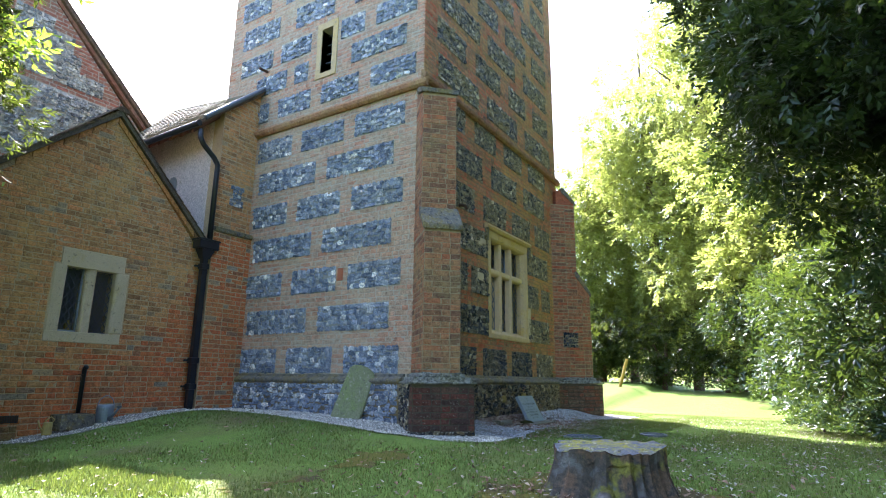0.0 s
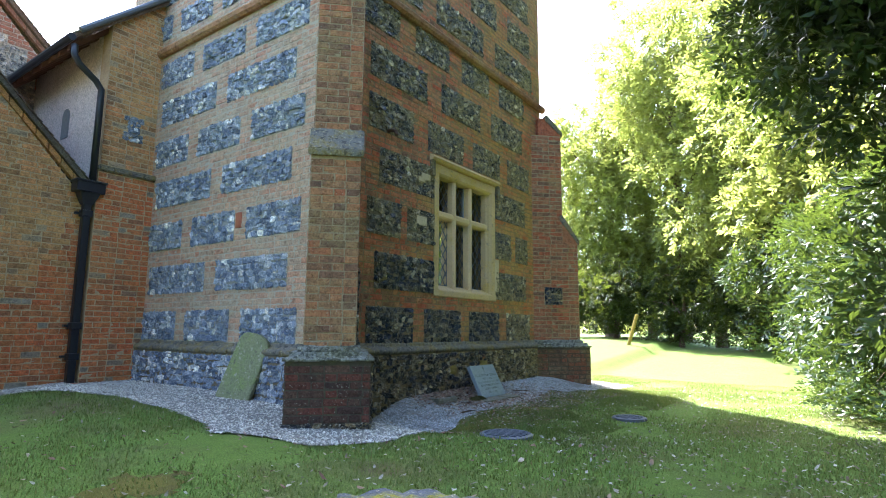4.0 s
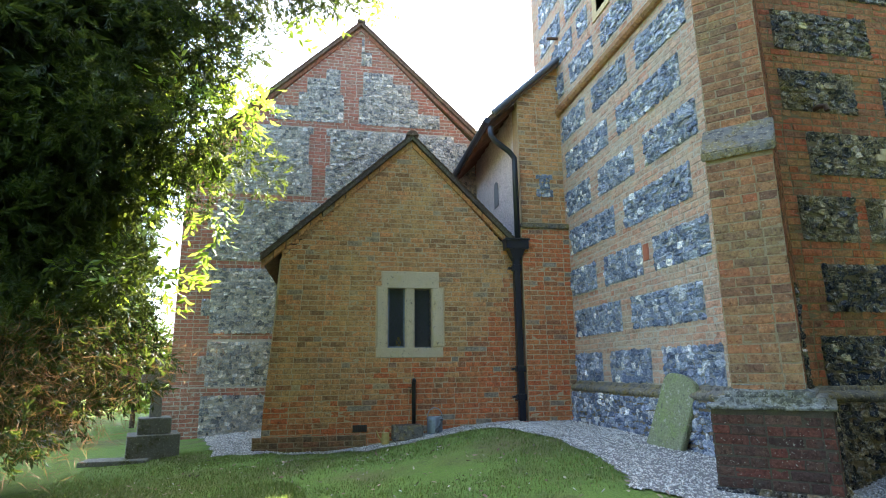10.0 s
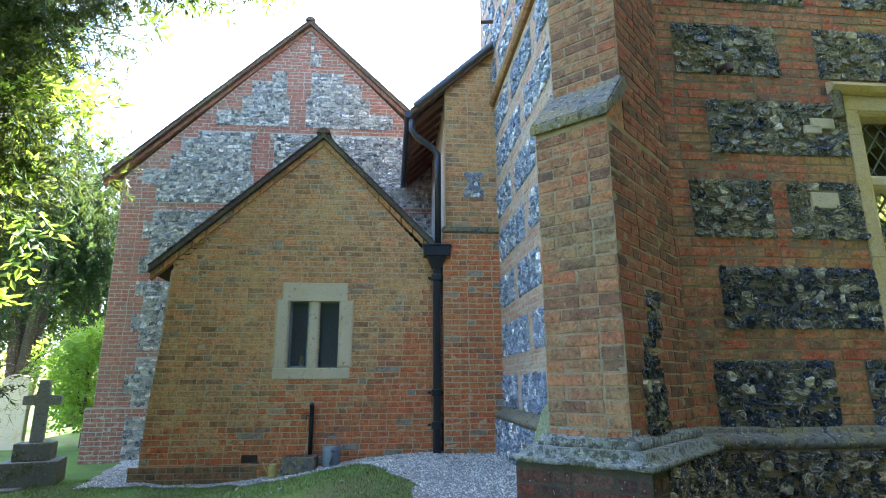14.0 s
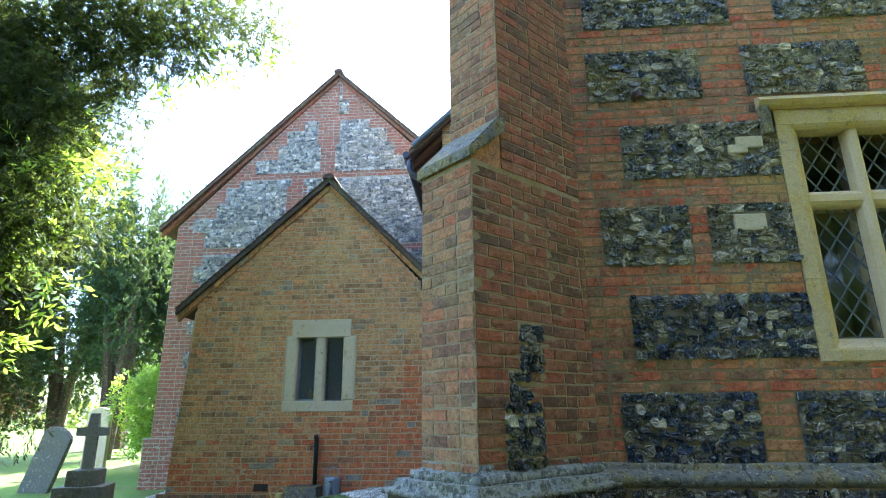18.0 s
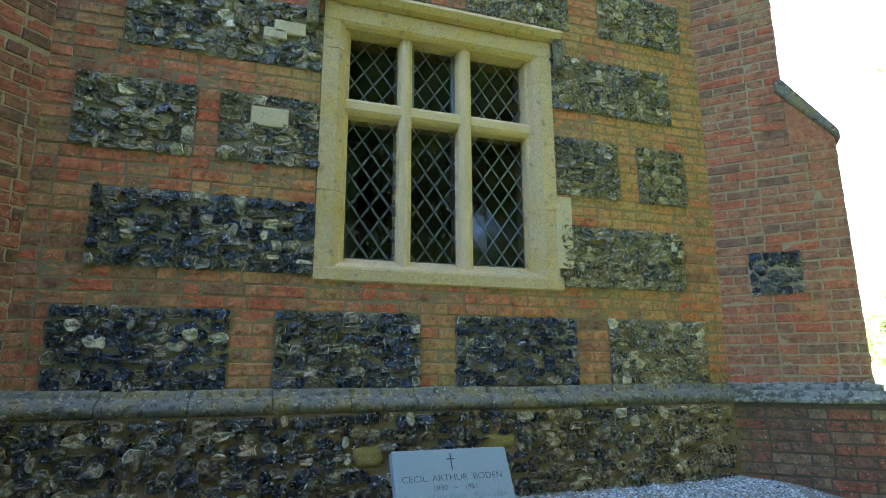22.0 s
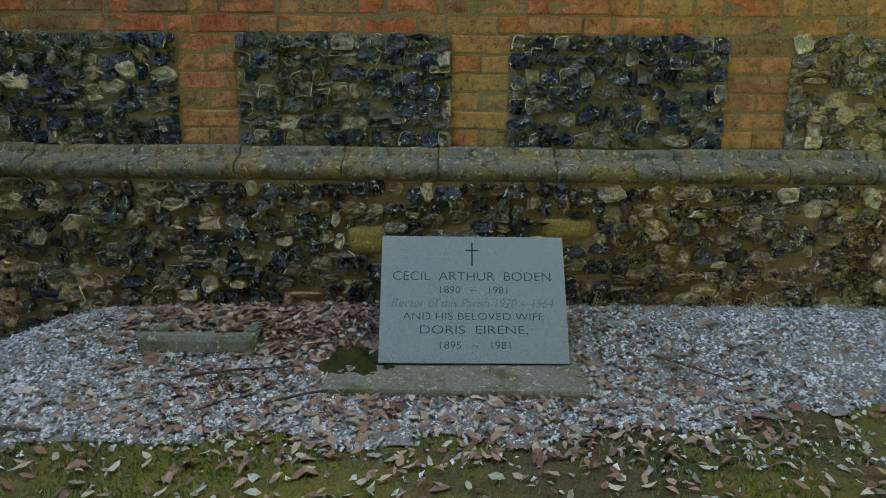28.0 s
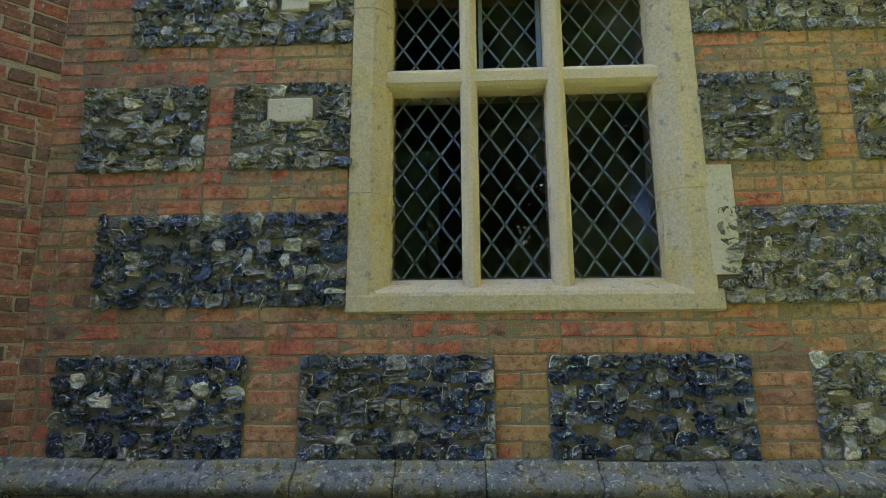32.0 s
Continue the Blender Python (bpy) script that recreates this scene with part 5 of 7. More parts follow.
for y0, y1 in ((3.62, 3.925), (4.065, 4.37)):
    l = lattice("lead_lattice", y0, y1, 1.37, 2.34, AX - 0.12, window_3, 0.10, 0.155, 0.013)
    l.data.transform(I3)
    g = pane(y0, y1, 1.365, 2.345, AX - 0.12, window_3)
    g.data.transform(I3)
w3("casement_frame", box(box(boxed((AX - 0.13, 3.635, 1.37), (AX - 0.10, 3.66, 2.34)), (AX - 0.13, 3.89, 1.37), (AX - 0.10, 3.915, 2.34)), (AX - 0.13, 3.635, 1.365), (AX - 0.10, 3.915, 1.39)), M_GALV)
# added wall that keeps the vestry panes dark
tagged(part("vestry_back_wall", boxed((GX + 0.6, 2.0, -0.3), (GX + 0.65, 5.7, 4.2)), M_INTERIOR), "added dark wall that closes the vestry", "wall", kind="structure")
tagged(part("stone_shield", box(boxed((AX - 0.2, 3.78, 1.37), (AX - 0.15, 3.86, 1.50), 0.01), (AX - 0.19, 3.80, 1.50), (AX - 0.16, 3.84, 1.54), 0.008), M_YELLOW), "small yellow and red object on the vestry sill", "ornament")


def tiled_slope(root, p0, p1, q0, q1, mat):
    """Tile courses on a roof plane; p is the eaves line and q the ridge line, each from front to back."""
    p0, p1, q0, q1 = (Vector(p) for p in (p0, p1, q0, q1))
    up = (q0 - p0)
    n = up.cross(p1 - p0).normalized()
    if n.z < 0:
        n = -n
    inv = root.matrix_basis.inverted()
    rows = max(4, int(up.length / 0.11))
    verts, faces = [], []
    cols = int((p1 - p0).length / 0.165)
    for r in range(rows):
        a0, a1 = p0.lerp(q0, r / rows), p1.lerp(q1, r / rows)
        b0, b1 = p0.lerp(q0, (r + 1.25) / rows), p1.lerp(q1, (r + 1.25) / rows)
        for c in range(-1, cols):
            t0, t1 = max((c + 0.5 * (r % 2) + 0.03) / cols, 0), min((c + 1 + 0.5 * (r % 2) - 0.03) / cols, 1)
            if t1 <= t0:
                continue
            lift = 0.014 + rng.normal(0, 0.0025)
            quad = [a0.lerp(a1, t0) + n * (lift + 0.012), a0.lerp(a1, t1) + n * (lift + 0.012), b0.lerp(b1, t1) + n * 0.006, b0.lerp(b1, t0) + n * 0.006, a0.lerp(a1, t0) + n * (lift - 0.004), a0.lerp(a1, t1) + n * (lift - 0.004), b0.lerp(b1, t1) - n * 0.004, b0.lerp(b1, t0) - n * 0.004]
            k = len(verts)
            verts += [tuple(inv @ v) for v in quad]
            faces += [(k, k + 1, k + 2, k + 3), (k + 4, k + 5, k + 1, k), (k + 3, k + 7, k + 4, k), (k + 1, k + 5, k + 6, k + 2), (k + 7, k + 6, k + 5, k + 4)]
    ob = put("roof_tiles", from_arrays("roof_tiles", verts, faces), mat, root)
    ob["kind"] = "stuff"


def gabled_roof(name, face, mid, apex, s_lo, z_lo, s_hi, z_hi, front, back, label, thick=0.09, ridge=True):
    """Two tiled slopes whose verge stands proud of the gable wall."""
    root = tagged(empty(name, face.at(mid, apex)), label, "roof", kind="structure")
    inv = root.matrix_basis.inverted()
    for s, z in ((s_lo, z_lo), (s_hi, z_hi)):
        bm = bmesh.new()
        pts = [(s, z), (mid, apex), (mid, apex + thick), (s, z + thick)]
        a = [bm.verts.new(inv @ Vector(face.at(q, zz, front))) for q, zz in pts]
        b = [bm.verts.new(inv @ Vector(face.at(q, zz, -back))) for q, zz in pts]
        for k in range(4):
            bm.faces.new((a[k], a[(k + 1) % 4], b[(k + 1) % 4], b[k]))
        bm.faces.new(a[::-1])
        bm.faces.new(b)
        part("slope", bm, M_TILE, root)
        tiled_slope(root, face.at(s, z + thick, front + 0.02), face.at(s, z + thick, -back), face.at(mid, apex + thick, front + 0.02), face.at(mid, apex + thick, -back), M_TILE)
        # brick creasing under the verge
        n = int(math.hypot(mid - s, apex - z) / 0.24)
        for k in range(n):
            t0, t1 = (k + 0.04) / n, (k + 0.96) / n
            bm = bmesh.new()
            m0, m1 = (s + (mid - s) * t0, z + (apex - z) * t0), (s + (mid - s) * t1, z + (apex - z) * t1)
            pr = [(m0[0], m0[1] - 0.105), (m1[0], m1[1] - 0.105), (m1[0], m1[1] - 0.005), (m0[0], m0[1] - 0.005)]
            prism(bm, pr, 0.1, inv @ face.matrix(0, 0, 0.035))
            part("verge_brick", bm, M_BRICK_GABLE if name == "roof_nave" else M_BRICK_ANNEXE, root)
    if ridge:
        k = 0
        L = front + back
        while k * 0.33 < L:
            bm = bmesh.new()
            d1 = front + 0.03 - k * 0.33
            d0 = d1 - 0.32
            ring = [(0.11 * math.cos(t), 0.09 * math.sin(t)) for t in np.linspace(0, math.pi, 7)]
            a = [bm.verts.new(inv @ Vector(face.at(mid + q, apex + thick - 0.02 + z, d1))) for q, z in ring]
            b = [bm.verts.new(inv @ Vector(face.at(mid + q, apex + thick - 0.02 + z, d0))) for q, z in ring]
            for i in range(6):
                bm.faces.new((a[i], a[i + 1], b[i + 1], b[i]))
            bm.faces.new(a[::-1])
            bm.faces.new(b)
            part("ridge_tile", bm, M_TILE, root)
            k += 1
    return root


gabled_roof("roof_annexe", F_ANNEXE, A_MID, A_APEX + 0.03, -0.14, 2.74, A_W + 0.02, 2.97, 0.10, 2.9, "plain clay tile roof of the vestry with mossy verge")

# ---------------------------------------------------------------- nave gable
bands = [1.62, 3.16, 4.68, 6.45, 7.96]
wall_gable = wall_body("wall_gable", F_GABLE, 0, G_W, -0.5, G_EAVE, 0.4, M_MORTAR_W, [], [(G_MID, G_APEX)], "tall flint gable wall with red brick bands", "wall")
BH = 2 * COURSE
flint_rects = []
edges = [0.25] + bands + [9.0]
for i in range(len(edges) - 1):
    z0 = edges[i] + (BH if i else 0)
    z1 = edges[i + 1]
    if z1 - z0 < 0.2:
        continue
    splits = {4: [(3.28, 3.64)], 3: [(2.62, 2.92)], 5: [(3.28, 3.68)]}.get(i, [])
    step = 0.36
    z = z0
    k = 0
    while z < z1 - 0.01:
        t = min(z + step, z1)
        a, b = gable_limits(t)
        tooth = 0.17 * ((k + i) % 2)
        if t <= G_EAVE:
            a, b = a + 0.50 + tooth, b - 0.50 - tooth
        else:
            a, b = a + 0.16 + tooth, b - 0.16 - tooth
        wide = 0.09 if (k // 2) % 2 and i != 5 else 0.0
        cuts = [(p - wide, q + wide) for p, q in splits]
        at = a
        for p, q in cuts:
            if p > at:
                flint_rects.append((at, min(p, b), z, t))
            at = max(at, q)
        if b - at > 0.05:
            flint_rects.append((at, b, z, t))
        z, k = t, k + 1
build_bricks(F_GABLE, lay_bricks(0, G_W, 0.25 - 6 * COURSE, G_APEX - 0.1, flint_rects, gable_limits, length=0.25), M_BRICK_GABLE, wall_gable, near=(2.5, 6.0), depth=0.005, cap=200)
build_flints(F_GABLE, pack_flints(flint_rects, 0.078), M_FLINT_G, wall_gable, near=(2.5, 6.0), cap=200)
F_GABLE_FOOT = Face((GX + 0.07, -0.57), (0, 1))
gable_foot = tagged(part("plinth", boxed((GX + 0.003, -0.57, -0.5), (GX + 0.07, 1.85, 0.72)), M_MORTAR_W), "brick and flint plinth of the nave gable", "plinth", kind="structure")
build_bricks(F_GABLE_FOOT, lay_bricks(0, 2.4, -0.3, 0.72, [(0.75, 2.4, -0.3, 0.55)]), M_BRICK_GABLE, gable_foot)
build_flints(F_GABLE_FOOT, pack_flints([(0.75, 2.4, -0.3, 0.55)], 0.08), M_FLINT_G, gable_foot)
gabled_roof("roof_nave", F_GABLE, G_MID, G_APEX + 0.05, -0.38, 5.25, G_W + 0.3, 5.40, 0.12, 12.0, "steep clay tile roof of the nave")
bm = bmesh.new()
box(bm, (GX - 12, -0.45, -0.5), (GX - 0.4, -0.05, G_EAVE))
box(bm, (GX - 12, 6.45, -0.5), (GX - 0.4, 6.85, G_EAVE))
tagged(part("wall_nave_side", bm, M_MORTAR_W), "plain side walls that close the nave", "wall", kind="structure")

# ---------------------------------------------------------------- link between nave and tower: lean-to
LX = -8.93
F_LINK = Face((LX, 5.97), (0, 1))
wall_link = wall_body("wall_link", F_LINK, -0.05, 0.83, -0.5, 3.45, 0.3, M_MORTAR_ANNEXE, label="narrow brick end wall beside the tower", category="wall")
build_bricks(F_LINK, lay_bricks(-0.05, 0.83, -0.1, 3.45, length=0.25), M_BRICK_NEW, wall_link, depth=0.004)
F_LINK2 = Face((LX - 0.1, 5.97), (0, 1))
bm = bmesh.new()
prism(bm, [(0.0, 3.45), (0.83, 3.45), (0.83, 6.65), (0.0, 5.88)], 0.3, F_LINK2.matrix(0, 0, 0))
wall_link_top = tagged(part("wall_link_upper", bm, M_MORTAR_ANNEXE), "upper brick end wall under the lean-to verge", "wall", kind="structure")
fl_holes = [(0.30, 0.62, 4.02, 4.16), (0.36, 0.56, 4.16, 4.36), (0.30, 0.62, 4.36, 4.44)]
build_bricks(F_LINK2, lay_bricks(0.0, 0.83, 3.45, 6.6, fl_holes, lambda z: (max(0.0, (z - 5.88) / 0.92), 0.83), length=0.25), M_BRICK_ANNEXE, wall_link_top, depth=0.004)
build_flints(F_LINK2, pack_flints(fl_holes, 0.08), M_FLINT_W, wall_link_top)
bm = bmesh.new()
prism(bm, [(-0.06, 3.40), (0.86, 3.40), (0.86, 3.50), (-0.06, 3.50)], -0.14, F_LINK.matrix(0, 0, -0.10))
bmesh.ops.bevel(bm, geom=list(bm.edges), offset=0.02, segments=2, affect='EDGES')
tagged(part("trim", bm, M_STONE_STRING), "weathered stone offset on the brick end wall", "trim", kind="structure")
wall_render = tagged(part("wall_rendered", boxed((GX + 0.02, 5.98, 2.5), (LX - 0.4, 6.28, 5.95)), M_RENDER), "whitewashed rendered side wall under the eaves", "wall", kind="structure")
# eaves: rafters, boards and gutter
root = tagged(empty("roof_lean_to", (-10.5, 6.0, 5.7)), "lean-to tile roof with exposed rafters", "roof", kind="structure")
inv = root.matrix_basis.inverted()
ey, ez, ty, tz, tz2 = 5.41, 5.37, 6.80, 6.62, 7.02
bm = bmesh.new()
pts = [(ey, ez), (ty, tz), (ty, tz + 0.09), (ey, ez + 0.09)]
a = [bm.verts.new(inv @ Vector((LX, y, z))) for y, z in pts]
b = [bm.verts.new(inv @ Vector((GX, y, z))) for y, z in ((ey, ez), (ty, tz2), (ty, tz2 + 0.09), (ey, ez + 0.09))]
for k in range(4):
    bm.faces.new((a[k], a[(k + 1) % 4], b[(k + 1) % 4], b[k]))
bm.faces.new(a[::-1])
bm.faces.new(b)
part("slope", bm, M_TILE, root)
tiled_slope(root, (LX + 0.02, ey, ez + 0.09), (GX, ey, ez + 0.09), (LX + 0.02, ty, tz + 0.09), (GX, ty, tz2 + 0.09), M_TILE_PALE)
bm = tube(bmesh.new(), [(0.0, 5.47 - 6.0, 5.53 - 5.7), (0.0, 6.78 - 6.0, 6.74 - 5.7)], 0.05, 8)
bmesh.ops.translate(bm, verts=bm.verts, vec=(LX + 10.5 + 0.02, 0, 0))
part("lead_flashing", bm, M_LEAD, root, "grey lead strip on the verge")
for k in range(9):
    x = LX - 0.25 - k * 0.36
    bm = bmesh.new()
    pr = [(ey + 0.03, ez - 0.10), (6.0, ez + 0.44), (6.0, ez + 0.535), (ey + 0.03, ez - 0.005)]
    a = [bm.verts.new(inv @ Vector((x, y, z))) for y, z in pr]
    b = [bm.verts.new(inv @ Vector((x - 0.09, y, z))) for y, z in pr]
    for i in range(4):
        bm.faces.new((a[i], a[(i + 1) % 4], b[(i + 1) % 4], b[i]))
    bm.faces.new(a[::-1])
    bm.faces.new(b)
    part("rafter", bm, M_WOOD, root)
bm = tube(bmesh.new(), [(LX + 0.03, ey - 0.05, ez), (GX + 0.05, ey - 0.05, ez - 0.03)], 0.06, 10)
tagged(part("gutter", bm, M_IRON), "black half-round eaves gutter", "gutter")
# roof verge foot, upper west window of the rendered wall
bm = bmesh.new()
ring = [(-10.55 + 0.14 * math.cos(t), 4.55 + 0.14 * math.sin(t) + 0.1) for t in np.linspace(0, math.pi, 7)] + [(-10.69, 4.25), (-10.41, 4.25)]
prism(bm, ring, 0.05, Matrix.Translation((0, 5.965, 0)))
tagged(part("window_4", bm, M_INTERIOR), "small round-headed window in the rendered wall", "window", kind="structure")

# ---------------------------------------------------------------- rainwater pipe
pipe = tagged(empty("drainpipe", (-8.98, 5.8, 0.25)), "black cast iron downpipe with a hopper head", "drainpipe")
inv = pipe.matrix_basis.inverted()


def pp(name, bm, mat, label="", sm=False):
    bmesh.ops.transform(bm, matrix=inv, verts=bm.verts)
    return part(name, bm, mat, pipe, label, sm)


px, py = -8.98, 5.82
pp("pipe", boxed((px - 0.055, py - 0.055, 0.16), (px + 0.055, py + 0.055, 2.95), 0.02), M_IRON)
bm = bmesh.new()
box(bm, (px - 0.10, py - 0.20, 3.02), (px + 0.13, py + 0.20, 3.18), 0.012)
box(bm, (px - 0.11, py - 0.22, 3.17), (px + 0.145, py + 0.22, 3.205), 0.01)
r0 = [(px - 0.09, py - 0.14), (px + 0.11, py - 0.14), (px + 0.11, py + 0.14), (px - 0.09, py + 0.14)]
r1 = [(px - 0.06, py - 0.07), (px + 0.06, py - 0.07), (px + 0.06, py + 0.07), (px - 0.06, py + 0.07)]
a = [bm.verts.new((*p, 3.02)) for p in r0]
b = [bm.verts.new((*p, 2.84)) for p in r1]
for k in range(4):
    bm.faces.new((a[k], a[(k + 1) % 4], b[(k + 1) % 4], b[k]))
pp("hopper_head", bm, M_IRON)
for z in (2.70, 1.0, 0.55):
    pp("bracket", box(boxed((px - 0.07, py - 0.075, z - 0.05), (px + 0.07, py + 0.075, z + 0.05), 0.015), (px - 0.09, py - 0.13, z - 0.015), (px - 0.03, py + 0.13, z + 0.02)), M_IRON)
pp("swan_neck", tube(bmesh.new(), [(LX, 5.42, 5.26), (LX + 0.02, 5.42, 5.10), (LX + 0.02, 5.50, 4.98), (LX + 0.02, 5.75, 4.80), (LX + 0.02, 5.84, 4.68), (LX + 0.02, 5.84, 4.5), (LX + 0.02, 5.84, 3.15)], 0.05, 12), M_IRON, "", True)
tagged(part("gully", box(boxed((px - 0.15, py - 0.13, 0.02), (px + 0.16, py + 0.13, 0.13), 0.02), (px - 0.1, py - 0.09, 0.11), (px + 0.1, py + 0.09, 0.17), 0.01), M_TERRACOTTA), "red clay gully at the foot of the downpipe", "gully")

# ---------------------------------------------------------------- trees
def unit(v):
    return v / (np.linalg.norm(v, axis=-1, keepdims=True) + 1e-9)


def shoots(p, d, per, size, aspect, r, brush):
    """Twigs at p along d with leaves on both sides, or all round as on a brush; returns one quad a leaf."""
    n = len(p)
    t = ((np.arange(per) + 0.6) / per)[None, :, None]
    side = unit(np.cross(d, r.normal(size=(n, 3)) * 0.5 + np.array((0, 0, 1.0))))
    up = np.cross(side, d)
    turn = (np.arange(per) * 2.4)[None] + r.uniform(0, 6.28, (n, 1)) if brush else (np.arange(per) % 2 * np.pi)[None] + r.normal(0, 0.3, (n, per))
    out = np.cos(turn)[..., None] * side[:, None] + np.sin(turn)[..., None] * up[:, None]
    reach = size * (1.9 if brush else 0.34 * per) * r.uniform(0.7, 1.3, (n, 1, 1))
    base = p[:, None] + d[:, None] * t * reach
    base[..., 2] -= (t[..., 0] ** 2) * reach[..., 0] * (0.0 if brush else 0.18)
    ax = unit(d[:, None] * (0.9 if brush else 0.6) + out * (0.75 - 0.35 * t) + r.normal(0, 0.16, (n, per, 3)))
    ln = size * r.uniform(0.75, 1.2, (n, per, 1)) * (1.0 - 0.3 * np.abs(t - 0.45))
    wide = unit(np.cross(ax, np.broadcast_to(up[:, None], ax.shape) + (out if brush else 0.0) + r.normal(0, 0.2, (n, per, 3)))) * ln * aspect * 0.5
    fold = np.cross(wide, ax) * 0.25
    return np.stack([base, base + ax * ln * 0.45 + wide - fold, base + ax * ln, base + ax * ln * 0.45 - wide - fold], 2).reshape(-1, 4, 3)


def leaves(centres, radii, count, size, seed, aspect=0.5, droop=0.3, shell=0.55, per=0, brush=False):
    """Leaf-shaped folded quads scattered in clumps; returns verts and faces."""
    r = np.random.default_rng(seed)
    centres, radii = np.asarray(centres, float), np.asarray(radii, float)
    if radii.ndim == 1:
        radii = np.repeat(radii[:, None], 3, 1)
    w = radii.prod(1) ** (2 / 3)
    count = count // per if per else count
    which = r.choice(len(centres), count, p=w / w.sum())
    d = r.normal(size=(count, 3))
    d /= np.linalg.norm(d, axis=1)[:, None]
    rad = shell + (1 - shell) * r.random(count) ** 0.5
    p = centres[which] + d * rad[:, None] * radii[which]
    axis_ = d * 0.8 + r.normal(size=(count, 3)) * 0.75
    axis_[:, 2] -= droop
    axis_ /= np.linalg.norm(axis_, axis=1)[:, None]
    if per:
        quads = shoots(p, axis_, per, size, aspect, r, brush)
        return quads.reshape(-1, 3), np.arange(len(quads) * 4).reshape(-1, 4)
    side = np.cross(axis_, r.normal(size=(count, 3)) + np.array((0, 0, 1.2)))
    side /= np.linalg.norm(side, axis=1)[:, None] + 1e-9
    ln = size * r.uniform(0.6, 1.3, count)[:, None]
    wd = ln * aspect
    up = np.cross(side, axis_)
    v = np.stack([p, p + axis_ * ln * 0.5 + side * wd * 0.5 - up * wd * 0.12, p + axis_ * ln, p + axis_ * ln * 0.5 - side * wd * 0.5 - up * wd * 0.12], 1)
    return v.reshape(-1, 3), np.arange(count * 4).reshape(-1, 4)


def clumps(centre, radius, n, small, seed, flat=1.0):
    """Clump centres inside an uneven crown."""
    r = np.random.default_rng(seed)
    d = r.normal(size=(n, 3))
    d /= np.linalg.norm(d, axis=1)[:, None]
    k = r.uniform(0.2, 1.0, n) ** 0.4
    c = np.array(centre) + d * k[:, None] * np.array(radius)
    return c, small * r.uniform(0.55, 1.35, (n, 1)) * np.array((1, 1, flat))


def tree(name, base, height, crown, radius, n_clumps, clump, n_leaves, leaf, mat, label, seed, trunk=0.25, aspect=0.5, category="tree", extra=None, limbs=7, dead=0, per=7, brush=False, inner=0):
    r = random.Random(seed)
    root = tagged(empty(name, base), label, category)
    b = Vector(base)
    bm = bmesh.new()
    top = Vector((r.uniform(-0.3, 0.3), r.uniform(-0.3, 0.3), height))
    pts = [Vector((0, 0, -0.3)), Vector((0.04, 0.02, height * 0.15)), top * 0.45 + Vector((0.1, -0.1, 0)), top]
    tube(bm, pts, [trunk * 1.3, trunk, trunk * 0.65, trunk * 0.15], 10)
    c = Vector(crown) - b
    for k in range(limbs):
        t = r.uniform(0.25, 0.85)
        p = top * t
        e = c + Vector((r.uniform(-1, 1) * radius[0] * 0.75, r.uniform(-1, 1) * radius[1] * 0.75, r.uniform(-0.6, 0.7) * radius[2]))
        tube(bm, [p, p.lerp(e, 0.5) + Vector((0, 0, 0.2)), e], [trunk * 0.4, trunk * 0.22, trunk * 0.05], 6)
    part("trunk", bm, M_BARK, root)
    cc, rr = clumps(crown, radius, n_clumps, clump, seed)
    if extra is not None:
        cc, rr = np.concatenate([cc, extra[0]]), np.concatenate([rr, extra[1]])
    if dead:
        low = cc[:, 2] < np.array(base)[2] + 1.6
        dv, df = leaves(cc[low] + np.array((0.3, 0.3, 0.0)), rr[low] * np.array((1.7, 1.7, 1.1)), dead, leaf * 1.7, seed + 9, 0.03, -0.1, 0.1)
        dq = dv.reshape(-1, 4, 3)
        dq = dq[dq[:, :, 2].min(1) > base[2] + 0.4]
        dv, df = dq.reshape(-1, 3), np.arange(len(dq) * 4).reshape(-1, 4)
        put("dry_foliage", from_arrays("dry_foliage", dv - np.array(base), df), M_YEW_DEAD, root, "brown dry lower twigs")["kind"] = "stuff"
    v, f = leaves(cc, rr, n_leaves, leaf, seed, aspect, per=per, brush=brush)
    quads = v.reshape(-1, 4, 3)
    quads = quads[quads[:, :, 2].min(1) > base[2] + 0.12]
    v, f = quads.reshape(-1, 3), np.arange(len(quads) * 4).reshape(-1, 4)
    if inner:
        heart = np.linalg.norm((cc - np.array(crown)) / np.array(radius), axis=1) < 0.72
        iv, _ = leaves(cc[heart], rr[heart], inner, 0.26, seed + 3, 0.6, 0.2, 0.0)
        iq = iv.reshape(-1, 4, 3)
        iv = iq[iq[:, :, 2].min(1) > base[2] + 0.5].reshape(-1, 3)
        v = np.concatenate([v, iv])
        f = np.arange(len(v)).reshape(-1, 4)
    put("crown", from_arrays("crown", v - np.array(base), f), mat, root)
    return root


def bough(points, spread, n, size, seed):
    """Clumps strung along a bough's line."""
    r = np.random.default_rng(seed)
    pts = np.array(points, float)
    t = r.uniform(0, len(pts) - 1.001, n)
    i = t.astype(int)
    c = pts[i] + (pts[i + 1] - pts[i]) * (t - i)[:, None] + r.normal(0, spread, (n, 3))
    return c, size * r.uniform(0.6, 1.3, (n, 1)) * np.array((1, 1, 0.75))


